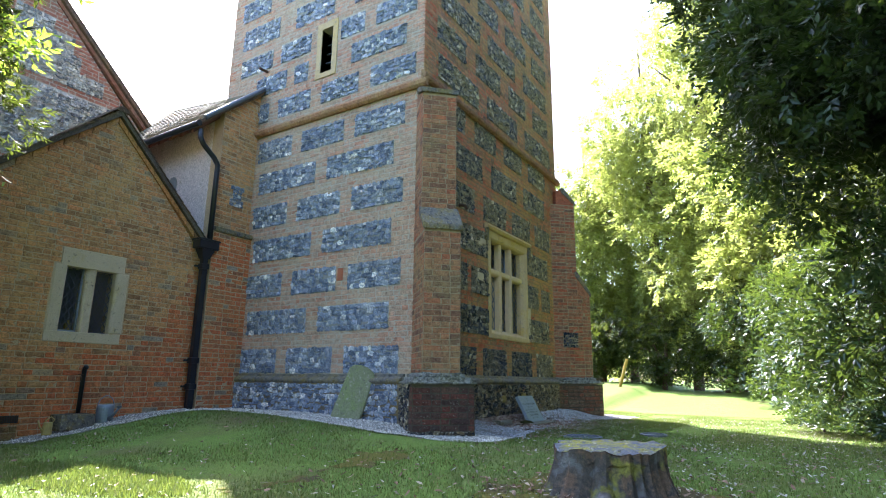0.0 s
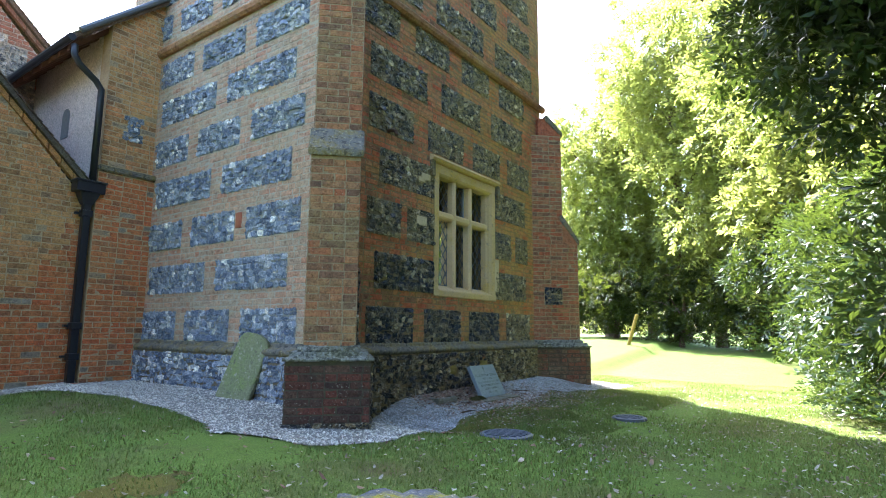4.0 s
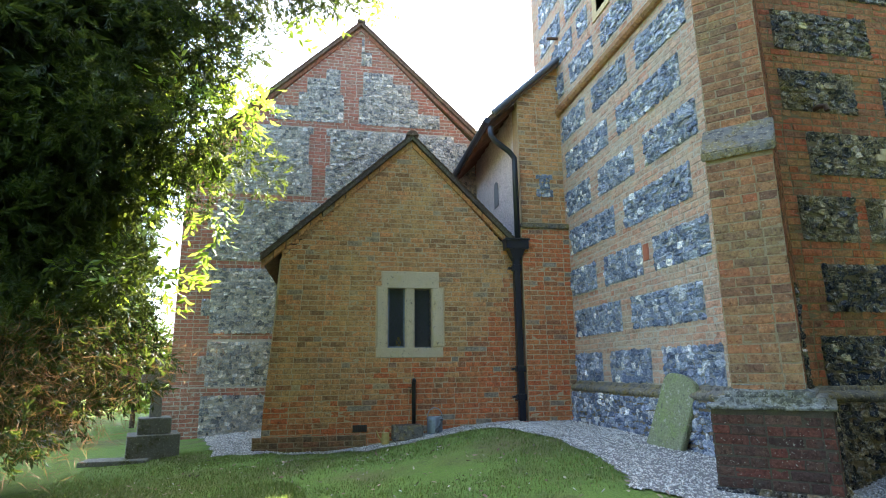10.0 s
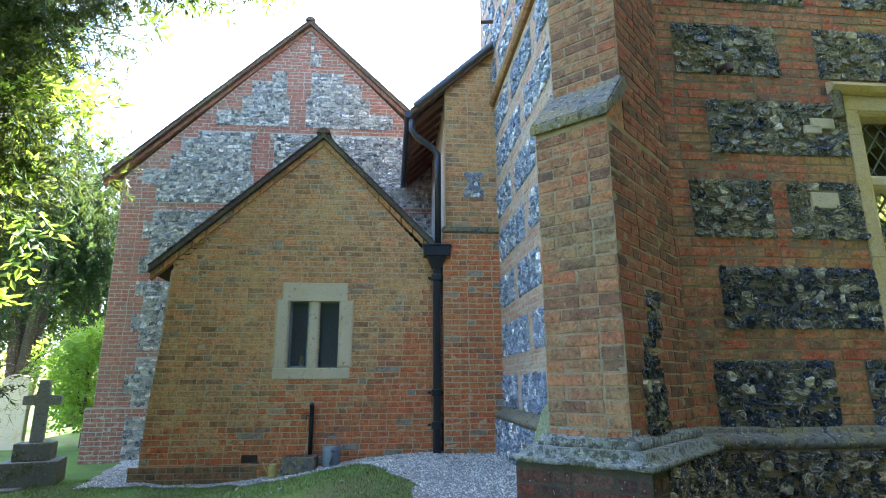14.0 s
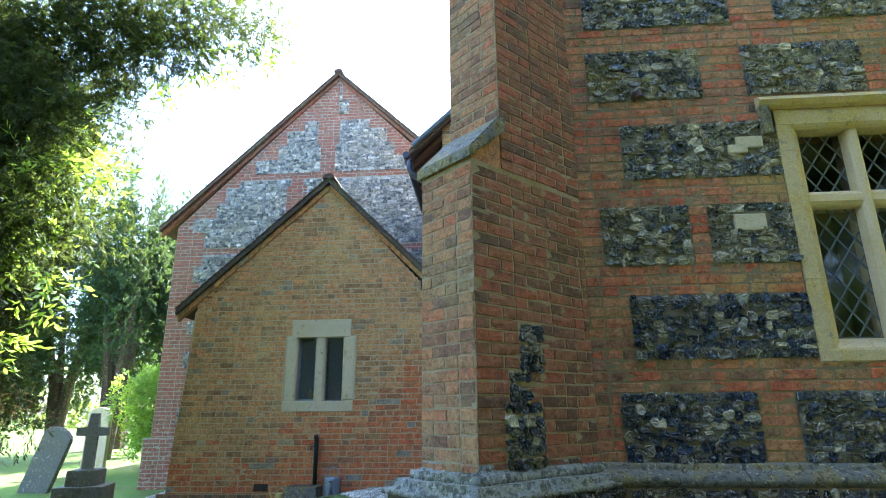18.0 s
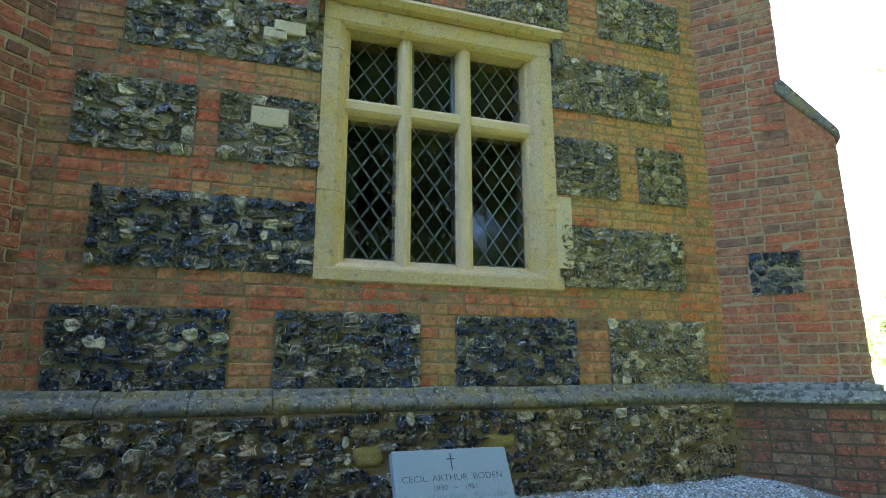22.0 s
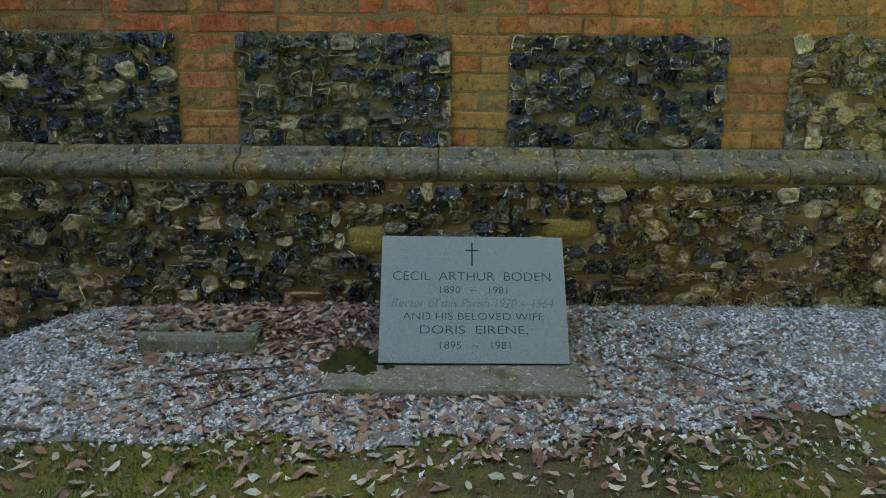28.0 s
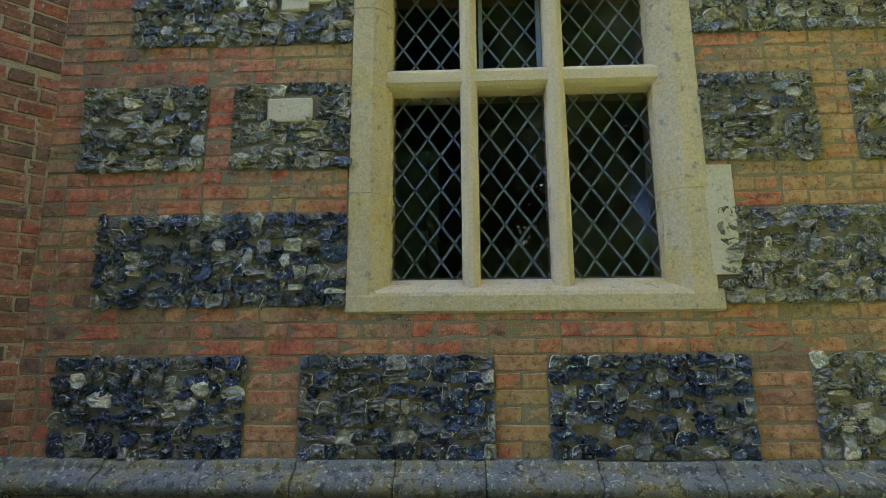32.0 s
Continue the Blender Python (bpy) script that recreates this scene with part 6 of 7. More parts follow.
yew_boughs = [bough([(-7.2, -1.2, 5.6), (-6.9, 0.6, 6.2), (-7.3, 2.0, 6.8), (-7.9, 3.0, 7.3)], 0.32, 46, 0.5, 1),
              bough([(-7.0, -1.4, 6.4), (-6.6, 0.6, 7.0), (-7.0, 2.2, 7.7)], 0.4, 40, 0.55, 2),
              bough([(-7.0, -1.0, 4.6), (-6.5, 0.6, 5.0), (-6.7, 1.3, 5.3)], 0.3, 30, 0.48, 3),
              bough([(-7.0, -1.2, 3.2), (-6.4, 0.2, 3.6), (-6.5, 1.0, 3.6)], 0.32, 30, 0.45, 4),
              bough([(-7.0, -1.4, 2.2), (-6.2, 0.0, 2.3), (-6.1, 0.7, 2.1)], 0.28, 26, 0.42, 5),
              bough([(-6.8, -1.6, 1.4), (-5.8, -0.4, 1.5), (-5.6, 0.2, 1.3)], 0.22, 18, 0.36, 6),
              bough([(-6.6, -1.2, 1.3), (-5.7, -0.3, 1.15), (-5.2, 0.0, 0.75)], 0.2, 18, 0.4, 7),
              bough([(-7.6, -1.2, 0.9), (-7.2, -0.3, 1.1), (-6.9, 0.4, 1.5)], 0.28, 26, 0.42, 8)]
yew_extra = (np.concatenate([q[0] for q in yew_boughs]), np.concatenate([q[1] for q in yew_boughs]))
tree("yew_tree", (-7.6, -1.7, -0.3), 8.5, (-6.9, -1.5, 4.4), (2.7, 2.4, 4.0), 300, 0.46, 400000, 0.085, M_YEW, "dark overhanging churchyard yew with brown lower twigs", 11, 0.4, 0.26, "yew tree", yew_extra, 14, 15000, 12, True, 26000)
sprigs = np.array([(-6.0, 0.75, 1.9), (-5.9, 0.6, 2.1), (-6.2, 0.95, 2.0), (-6.6, 1.35, 3.1), (-6.7, 1.5, 4.3), (-6.6, 1.45, 4.5), (-6.75, 1.65, 4.2), (-6.6, 1.2, 5.1), (-7.9, 3.1, 6.9), (-8.1, 3.4, 7.2), (-7.4, 2.4, 6.4), (-6.9, 1.8, 5.6)])
tree("ash_sapling", (-7.3, -1.0, -0.25), 4.2, (-6.6, 1.0, 3.6), (0.4, 0.5, 1.5), 10, 0.24, 1500, 0.15, M_SPRIG, "bright sunlit leaves of a sapling growing through the yew", 12, 0.03, 0.36, "sapling", (sprigs, np.array([(0.28, 0.28, 0.16)] * 12)), 3)


def cypress(place, height, width, count, seed):
    """A dense tree of many upright sprays: tapering spires set round a leaning stem."""
    r = np.random.default_rng(seed)
    base = np.array(place, float)
    root = tagged(empty("conifer", place), "tall dense dark-green conifer with upright sprays by the graves", "conifer")
    bm = bmesh.new()
    for k in range(4):
        a = k * 1.7 + seed
        tube(bm, [(0, 0, -0.3), (0.25 * math.cos(a), 0.25 * math.sin(a), height * 0.2), (0.6 * width * math.cos(a), 0.6 * width * math.sin(a), height * 0.55)], [0.2, 0.14, 0.03], 8)
    part("trunk", bm, M_BARK, root)
    c, q = [], []
    for _ in range(60):
        a, d = r.uniform(0, 2 * np.pi), width * r.random() ** 0.5
        top = height * (1 - 0.42 * (d / width) ** 1.5) * r.uniform(0.82, 1.0)
        low = max(top - r.uniform(2.2, 4.5), 0.9 + 0.5 * r.random())
        for z in np.arange(low, top, 0.3):
            k = (top - z) / (top - low)
            c.append((base[0] + d * math.cos(a) * (1 - 0.1 * k), base[1] + d * math.sin(a) * (1 - 0.1 * k), base[2] + z))
            q.append((0.08 + 0.30 * k, 0.08 + 0.30 * k, 0.34))
    v, f = leaves(c, q, count, 0.13, seed, 0.34, -1.1, 0.6, 10, True)
    put("crown", from_arrays("crown", v - base, f), M_CYPRESS, root)


for k, (x, y, h, w) in enumerate(((-18.2, -5.5, 12.4, 1.6), (-19.6, -4.5, 10.8, 1.4), (-18.6, -7.6, 10.4, 1.9), (-21.5, -7.2, 10.5, 1.7), (-16.8, -8.7, 7.5, 1.8))):
    cypress((x, y, 0.0), h, w, 42000, 21 + k)
tree("shrub", (-14.9, -1.9, -0.1), 2.1, (-14.9, -1.9, 1.3), (1.0, 0.95, 1.2), 36, 0.32, 9000, 0.11, M_SPRIG, "yellow-green garden shrub by the nave corner", 30, 0.05, 0.5, "shrub")
# laurels along the far side of the lawn
for k, (x, y, h, rad) in enumerate(((2.45, 7.6, 2.6, 1.1), (2.05, 9.6, 3.3, 1.2), (1.55, 11.7, 3.4, 1.35), (1.2, 13.9, 3.6, 1.4), (0.9, 16.2, 3.8, 1.4), (0.2, 18.6, 4.0, 1.6), (-1.0, 21.2, 4.2, 1.7))):
    tree("laurel_bush", (x, y, ground_z(x, y)), h, (x, y, ground_z(x, y) + h * 0.5), (rad, rad, h * 0.55), 30, 0.40, 9000, 0.17, M_LAUREL, "glossy laurel bush at the edge of the lawn", 40 + k, 0.08, 0.42, "bush")
tree("holly_tree", (3.4, 9.8, -0.1), 11, (1.7, 9.8, 7.0), (2.5, 2.7, 4.4), 120, 0.55, 70000, 0.15, M_HOLLY, "large dark evergreen tree overhanging the lawn", 61, 0.3, 0.5, inner=7000)
tree("holly_tree", (4.2, 13.0, -0.1), 12, (3.9, 13.0, 7.0), (2.4, 2.6, 5.6), 90, 0.6, 44000, 0.15, M_HOLLY, "large dark evergreen tree behind the laurels", 67, 0.3, 0.5, inner=5000)
for k, (x, y, h, rx, rz) in enumerate(((2.6, 16.0, 16, 2.6, 7.2), (0.6, 20.0, 19, 2.9, 8.6), (-2.0, 24.0, 19, 3.2, 8.8), (-5.2, 27.0, 17, 3.4, 7.8), (-9.0, 29.5, 14.0, 3.4, 6.2))):
    tree("broadleaf_tree", (x, y, ground_z(x, y)), h, (x, y, h - rz - 0.4), (rx, rx, rz), 95, 0.72, 46000, 0.17 + 0.012 * k, M_LIME, "tall broadleaf tree with sunlit leaves behind the laurels", 62 + 10 * k, 0.3, 0.5)
for k, (x, y, h, rx, rz) in enumerate(((1.6, 18.2, 9.5, 2.2, 4.2), (-0.8, 22.4, 11, 2.8, 5.0), (-3.6, 26.0, 12, 3.4, 5.4), (-6.8, 28.4, 11, 3.2, 5.0))):
    tree("broadleaf_tree", (x, y, ground_z(x, y)), h, (x, y, h - rz + 0.9), (rx, rx, rz), 75, 0.72, 36000, 0.17, M_LIME, "bushy broadleaf tree with sunlit yellow-green leaves", 420 + k, 0.18, 0.5)
for k, (x, y, rad) in enumerate(((1.75, 7.9, 0.5), (1.45, 8.8, 0.5), (1.1, 9.7, 0.45), (0.7, 10.7, 0.45), (0.35, 11.8, 0.45))):
    tree("low_shrub", (x, y, ground_z(x, y)), 0.55, (x, y, ground_z(x, y) + 0.27), (rad, 0.7, 0.32), 30, 0.2, 3200, 0.09, M_LAUREL, "low glossy undergrowth at the foot of the laurels", 440 + k, 0.02, 0.45, "shrub")
for x, y, k in ((-9.8, 25.2, 3), (-7.2, 24.6, 0), (-4.6, 24.0, 1), (-2.2, 23.0, 2), (-0.2, 21.4, 4)):
    tree("evergreen_bush", (x, y, ground_z(x, y)), 3.0, (x, y, ground_z(x, y) + 1.5), (1.7, 1.2, 1.6), 60, 0.45, 9000, 0.14, M_YEW, "dark evergreen bush under the trees", 170 + k, 0.1, 0.4, "bush", inner=1500)
# unseen trees added behind the walk to block sky light and darken reflections
for k, (x, y) in enumerate(((9.5, -6.0), (10.0, 0.0), (9.5, 5.5), (9.0, 11.0))):
    tree("broadleaf_tree", (x, y, -0.1), 12, (x, y, 6.4), (3.4, 3.4, 5.6), 70, 1.1, 16000, 0.32, M_LIME, "unseen broadleaf tree added to block sky light", 300 + k, 0.3, 0.6)
# nearer unseen belt, added only to cut light on the south wall
for k, (x, y) in enumerate(((5.8, -2.6), (5.9, 1.2), (5.6, 4.8), (5.4, 8.2))):
    tree("unseen_evergreen", (x, y, -0.1), 11, (x, y, 5.8), (2.5, 2.4, 5.6), 80, 0.9, 12000, 0.3, M_HOLLY, "unseen evergreen tree added to darken the tower wall", 330 + k, 0.25, 0.6, inner=5000)
# far woods that close the view
r = np.random.default_rng(5)
wc, wr = [], []
for a in np.arange(0, 2 * np.pi, 0.055):
    d = r.uniform(48, 60)
    h = r.uniform(3.0, 6.0)
    for z in np.arange(0.8, h, 1.7):
        wc.append((d * math.cos(a) - 5, d * math.sin(a) + 6, z))
        wr.append((2.0, 2.0, 1.3))
v, f = leaves(wc, wr, 45000, 0.6, 77, 0.6, 0.2, 0.3)
tagged(put("woods", from_arrays("woods", v, f), M_LIME), "hedges and trees round the churchyard far off", "woods", kind="stuff")

# ---------------------------------------------------------------- gravel margin
EDGE = [(-9.0, 1.45), (-8.72, 3.0), (-8.3, 4.2), (-7.4, 4.95), (-6.3, 5.35), (-5.2, 5.38), (-4.2, 5.12), (-3.5, 5.6), (-3.1, 6.3), (-3.3, 7.0), (-3.6, 7.8), (-3.68, 8.7), (-3.7, 9.7), (-3.85, 10.6), (-4.0, 11.4), (-3.75, 12.1), (-3.3, 12.9), (-3.2, 13.9), (-4.6, 14.2), (-5.5, 10.0), (-5.5, 6.9), (-9.2, 6.9)]
SIDE = [(-8.7, 1.1), (-8.85, 1.9), (-12.2, 1.9), (-12.2, 0.2), (-10.4, 0.75)]


def inside(poly, x, y):
    x, y = np.asarray(x, float), np.asarray(y, float)
    hit = np.zeros(x.shape, bool)
    for (x0, y0), (x1, y1) in zip(poly, poly[1:] + poly[:1]):
        cross = (y0 > y) != (y1 > y)
        hit ^= cross & (x < (x1 - x0) * (y - y0) / ((y1 - y0) or 1e-9) + x0)
    return hit


def on_gravel(x, y):
    wob = 0.035 * np.sin(np.asarray(x) * 7.3 + np.asarray(y) * 3.1) + 0.04 * np.sin(np.asarray(y) * 11.0)
    return inside(EDGE, x + wob, y - wob) | inside(SIDE, x + wob, y + wob)


def in_building(x, y):
    x, y = np.asarray(x), np.asarray(y)
    d = (x - TX, y - TY)
    u, v = (d[0] - d[1]) * R2, (d[0] + d[1]) * R2
    b1 = (u < 0.99) & (v > -0.28) & (v < 0.63) & (u > -0.6)
    d = (x - TX, y - TY - 6.2)
    u, v = (d[0] + d[1]) * R2, (-d[0] + d[1]) * R2
    b2 = (u < 0.84) & (v > -0.5) & (v < 0.5) & (u > -0.6)
    tower = (x < TX + P_OUT) & (y > TY - P_OUT) & (y < TY + 6.3) & (x > TX - 6.3)
    ann = (x < AX + 0.02) & (y > 1.7)
    nave = (x < GX + 0.05) & (y > -0.5)
    return b1 | b2 | tower | ann | nave


step = 0.07
qx, qy = np.meshgrid(np.arange(-12.3, -2.8, step), np.arange(0.1, 14.4, step), indexing="ij")
ok = on_gravel(qx + step / 2, qy + step / 2)
vid = -np.ones((qx.shape[0] + 1, qx.shape[1] + 1), int)
gverts, gfaces = [], []
for i, j in zip(*np.nonzero(ok)):
    quad = []
    for a, b in ((i, j), (i + 1, j), (i + 1, j + 1), (i, j + 1)):
        if vid[a, b] < 0:
            x, y = -12.3 + a * step, 0.1 + b * step
            vid[a, b] = len(gverts)
            gverts.append((x, y, ground_z(x, y) + 0.012 + 0.008 * noise.noise((x * 6, y * 6, 0))))
        quad.append(vid[a, b])
    gfaces.append(quad)
gravel_bed = tagged(put("gravel_margin", from_arrays("gravel_margin", gverts, gfaces, False), M_GRAVEL_BED), "pale gravel margin along the church walls", "gravel", kind="structure")


def scatter_stones(name, x, y, size, mat, label, category, lift=0.012, squash=0.6, seed=3):
    r = np.random.default_rng(seed)
    n = len(x)
    z = np.array([ground_z(a, b) for a, b in zip(x, y)]) + lift
    base = np.array([(1, 0, 0), (0, 1, 0), (-1, 0, 0), (0, -1, 0), (0, 0, 1.0), (0, 0, -0.6)], float)
    v = base[None] * r.uniform(0.6, 1.25, (n, 6, 1)) * size[:, None, None]
    v[:, :, 2] *= squash
    v += r.normal(0, 0.12, (n, 6, 3)) * size[:, None, None]
    a = r.uniform(0, 2 * np.pi, n)
    c, s = np.cos(a)[:, None], np.sin(a)[:, None]
    t = r.normal(0, 0.5, (n, 2))
    vx = v[:, :, 0] * c - v[:, :, 1] * s
    vy = v[:, :, 0] * s + v[:, :, 1] * c
    vz = v[:, :, 2] + vx * t[:, :1] + vy * t[:, 1:]
    p = np.stack([vx + x[:, None], vy + y[:, None], vz + z[:, None]], 2)
    tri = np.array([(0, 1, 4), (1, 2, 4), (2, 3, 4), (3, 0, 4), (1, 0, 5), (2, 1, 5), (3, 2, 5), (0, 3, 5)])
    f = (np.arange(n)[:, None, None] * 6 + tri[None]).reshape(-1, 3)
    return tagged(put(name, from_arrays(name, p.reshape(-1, 3), f), mat), label, category, kind="stuff")


r = np.random.default_rng(17)
n = 300000
x, y = r.uniform(-12.2, -2.8, n), r.uniform(0.1, 14.3, n)
near = np.exp(-((x + 4.0) ** 2 / 2.0 + (y - 9.6) ** 2 / 8.0))
k = on_gravel(x, y) & ~in_building(x, y) & (r.random(n) < 0.6 + 0.4 * near)
x, y = x[k], y[k]
extra = 52000
x2, y2 = r.uniform(-4.75, -3.4, extra), r.uniform(7.4, 12.6, extra)
k = on_gravel(x2, y2) & ~in_building(x2, y2)
x, y = np.concatenate([x, x2[k]]), np.concatenate([y, y2[k]])
spill = 1300
x2, y2 = r.normal(-3.74, 0.09, spill), r.uniform(7.6, 13.0, spill)
k = ~on_gravel(x2, y2) & ~in_building(x2, y2)
x, y = np.concatenate([x, x2[k]]), np.concatenate([y, y2[k]])
size = r.uniform(0.005, 0.012, len(x)) * (1 + 0.25 * (y < 6.8))
# bright copy west, darker copy south: exposure difference put into the colour
bright_tone = y + r.normal(0, 0.25, len(y)) < 7.3
scatter_stones("gravel", x[~bright_tone], y[~bright_tone], size[~bright_tone], M_GRAVEL, "loose grey and white gravel chippings with dirt, toned darker", "gravel")
scatter_stones("gravel", x[bright_tone], y[bright_tone], size[bright_tone], M_GRAVEL_BRIGHT, "white gravel chippings, bright copy of the gravel", "gravel", seed=4)


def sheet(name, test, x0, x1, y0, y1, step, lift, mat, label, category):
    vid, verts, faces = {}, [], []
    for i in range(int((x1 - x0) / step)):
        for j in range(int((y1 - y0) / step)):
            if not test(x0 + (i + 0.5) * step, y0 + (j + 0.5) * step):
                continue
            quad = []
            for a, b in ((i, j), (i + 1, j), (i + 1, j + 1), (i, j + 1)):
                if (a, b) not in vid:
                    x, y = x0 + a * step + 0.3 * step * noise.noise((a * 0.9, b * 0.9, 1)), y0 + b * step + 0.3 * step * noise.noise((a * 0.9, b * 0.9, 5))
                    vid[a, b] = len(verts)
                    verts.append((x, y, ground_z(x, y) + lift + 0.006 * noise.noise((x * 9, y * 9, 0))))
                quad.append(vid[a, b])
            faces.append(quad)
    return tagged(put(name, from_arrays(name, verts, faces, False), mat), label, category, kind="structure")


def soil_here(x, y):
    n = noise.noise((x * 1.6, y * 1.6, 2.0)) * 0.5 + noise.noise((x * 5, y * 5, 7.0)) * 0.3
    band = 1 - abs(x + 3.45 + 0.1 * math.sin(y * 1.3)) / 0.75
    if not 6.9 < y < 13.2:
        band -= 0.6
    stump_ring = 1.15 - math.hypot(x + 1.0, y - 3.8) / 0.95
    return max(band, stump_ring) + n > 0.30


sheet("bare_soil", soil_here, -4.4, 0.4, 2.4, 13.6, 0.06, 0.006, M_SOIL, "bare mossy soil between gravel and lawn", "soil")

# ---------------------------------------------------------------- grass and litter
def blades(name, x, y, h, mat, label, category, seed, width=0.0045):
    r = np.random.default_rng(seed)
    n = len(x)
    z = np.array([ground_z(a, b) for a, b in zip(x, y)])
    a = r.uniform(0, 2 * np.pi, n)
    d = np.stack([np.cos(a), np.sin(a)], 1)
    lean = r.uniform(0.1, 0.9, n)[:, None] * h[:, None]
    w = width * r.uniform(0.6, 1.4, n)[:, None]
    q = np.stack([-d[:, 1], d[:, 0]], 1)
    p = np.stack([x, y], 1)
    v = np.zeros((n, 4, 3))
    v[:, 0, :2], v[:, 1, :2] = p - q * w, p + q * w
    v[:, 2, :2], v[:, 3, :2] = p + d * lean + q * w * 0.25, p + d * lean - q * w * 0.25
    v[:, :2, 2], v[:, 2:, 2] = (z - 0.004)[:, None], (z + h)[:, None]
    return tagged(put(name, from_arrays(name, v.reshape(-1, 3), np.arange(n * 4).reshape(-1, 4)), mat), label, category, kind="stuff")


n = 420000
x, y = r.uniform(-9.5, 2.4, n), r.uniform(-0.5, 15.5, n)
patchy = np.array([noise.noise((a * 0.9, b * 0.9, 3.0)) for a, b in zip(x, y)])
bare = np.array([soil_here(a, b) if -4.4 < a < 0.4 and 2.4 < b < 13.6 else False for a, b in zip(x, y)])
k = ~on_gravel(x, y) & ~in_building(x, y) & (patchy + r.normal(0, 0.2, n) > -0.15) & (~bare | (r.random(n) < 0.45)) & (((x + 0.95) ** 2 + (y - 3.95) ** 2) > 0.3)
x, y = x[k], y[k]
blades("grass", x, y, r.uniform(0.008, 0.03, len(x)), M_GRASS, "short lawn grass", "grass", 4)
n = 90000
x, y = r.uniform(-3.75, -1.9, n), r.uniform(7.6, 13.0, n)
patchy = np.array([noise.noise((a * 2.2, b * 2.2, 3.0)) + 0.5 * noise.noise((a * 7, b * 7, 3.0)) for a, b in zip(x, y)])
k = ~on_gravel(x, y) & (patchy + r.normal(0, 0.12, n) > 0.02 - 0.25 * (np.abs(y - 10.0) > 0.8))
blades("grass", x[k], y[k], r.uniform(0.008, 0.028, int(k.sum())), M_GRASS, "short patchy grass and moss on the verge", "grass", 6, 0.003)
# added tufts in the shape of the sunlit patch on plain lawn
n = 9000
x, y = r.uniform(-6.2, -3.6, n), r.uniform(1.7, 2.6, n)
k = (x + 4.9) ** 2 / 1.7 + (y - 2.15) ** 2 / 0.2 < 1
blades("grass_tuft", x[k], y[k], r.uniform(0.015, 0.05, int(k.sum())), M_GRASS, "added grass tufts filling the sunlit patch", "grass", 5)


def litter(name, x, y, size, mat, label, seed, lift=0.02):
    """Curled fallen leaves, each a folded blade of six corners."""
    r = np.random.default_rng(seed)
    n = len(x)
    z = np.array([ground_z(a, b) for a, b in zip(x, y)]) + lift
    flat = np.array([(-1, 0), (-0.35, 0.42), (0.4, 0.36), (1, 0), (0.4, -0.36), (-0.35, -0.42)])
    v = np.zeros((n, 6, 3))
    v[:, :, :2] = flat[None] * size[:, None, None] * r.uniform(0.8, 1.2, (n, 6, 1))
    v[:, :, 2] = (np.abs(flat[None, :, 1]) * r.uniform(-0.4, 1.1, (n, 1)) + (flat[None, :, 0] ** 2) * r.uniform(-0.2, 0.5, (n, 1))) * size[:, None] + r.normal(0, 0.05, (n, 6)) * size[:, None]
    a = r.uniform(0, 2 * np.pi, n)
    c, s = np.cos(a)[:, None], np.sin(a)[:, None]
    t = r.normal(0, 0.28, (n, 2))
    vx, vy = v[:, :, 0] * c - v[:, :, 1] * s, v[:, :, 0] * s + v[:, :, 1] * c
    vz = v[:, :, 2] + vx * t[:, :1] + vy * t[:, 1:]
    p = np.stack([vx + x[:, None], vy + y[:, None], vz + z[:, None]], 2)
    tri = np.array([(0, 1, 5), (1, 2, 5), (2, 4, 5), (2, 3, 4)])
    f = (np.arange(n)[:, None, None] * 6 + tri[None]).reshape(-1, 3)
    return tagged(put(name, from_arrays(name, p.reshape(-1, 3), f), mat), label, "leaf litter", kind="stuff")


n = 4600
c = r.random(n)
x = np.where(c < 0.55, r.normal(-4.5, 0.12, n), r.normal(-4.1, 0.28, n))
y = np.where(c < 0.55, r.normal(9.2, 0.4, n), r.normal(9.9, 0.8, n))
k = (x > -4.66) & (x < -3.3)
litter("fallen_leaves", x[k], y[k], r.uniform(0.011, 0.030, int(k.sum())), M_DEADLEAF, "curled brown leaves blown against the wall", 8)
n = 750
x, y = r.normal(-3.6, 0.4, n), r.uniform(8.0, 12.2, n)
litter("fallen_leaves", x, y, r.uniform(0.009, 0.026, n), M_DEADLEAF, "brown and pale leaves on the mossy verge", 9)
n = 700
x, y = r.normal(-3.3, 0.35, n), r.uniform(8.0, 12.2, n)
k = ~in_building(x, y)
litter("fallen_leaves", x[k], y[k], r.uniform(0.008, 0.026, int(k.sum())), M_PETAL, "pale dry leaves on the mossy verge", 19, 0.012)
n = 15000
x, y = r.uniform(-8.5, 2.4, n), r.uniform(1.0, 14.0, n)
k = ~in_building(x, y) & (r.random(n) < 0.10 + 0.90 * np.clip((x + 3.2) / 3.0, 0, 1))
litter("fallen_leaves", x[k], y[k], r.uniform(0.009, 0.028, int(k.sum())), M_PETAL, "pale dry leaves scattered on the lawn", 10)
n = 900
x, y = r.uniform(-8.0, 2.0, n), r.uniform(0.5, 7.5, n)
k = ~in_building(x, y) & ~on_gravel(x, y)
litter("fallen_leaves", x[k], y[k], r.uniform(0.014, 0.036, int(k.sum())), M_DEADLEAF, "single brown leaves scattered on the lawn", 14)
n = 500
x, y = r.normal(-1.1, 0.7, n), r.normal(3.6, 0.6, n)
litter("fallen_leaves", x, y, r.uniform(0.015, 0.035, n), M_DEADLEAF, "brown leaves round the tree stump", 12)

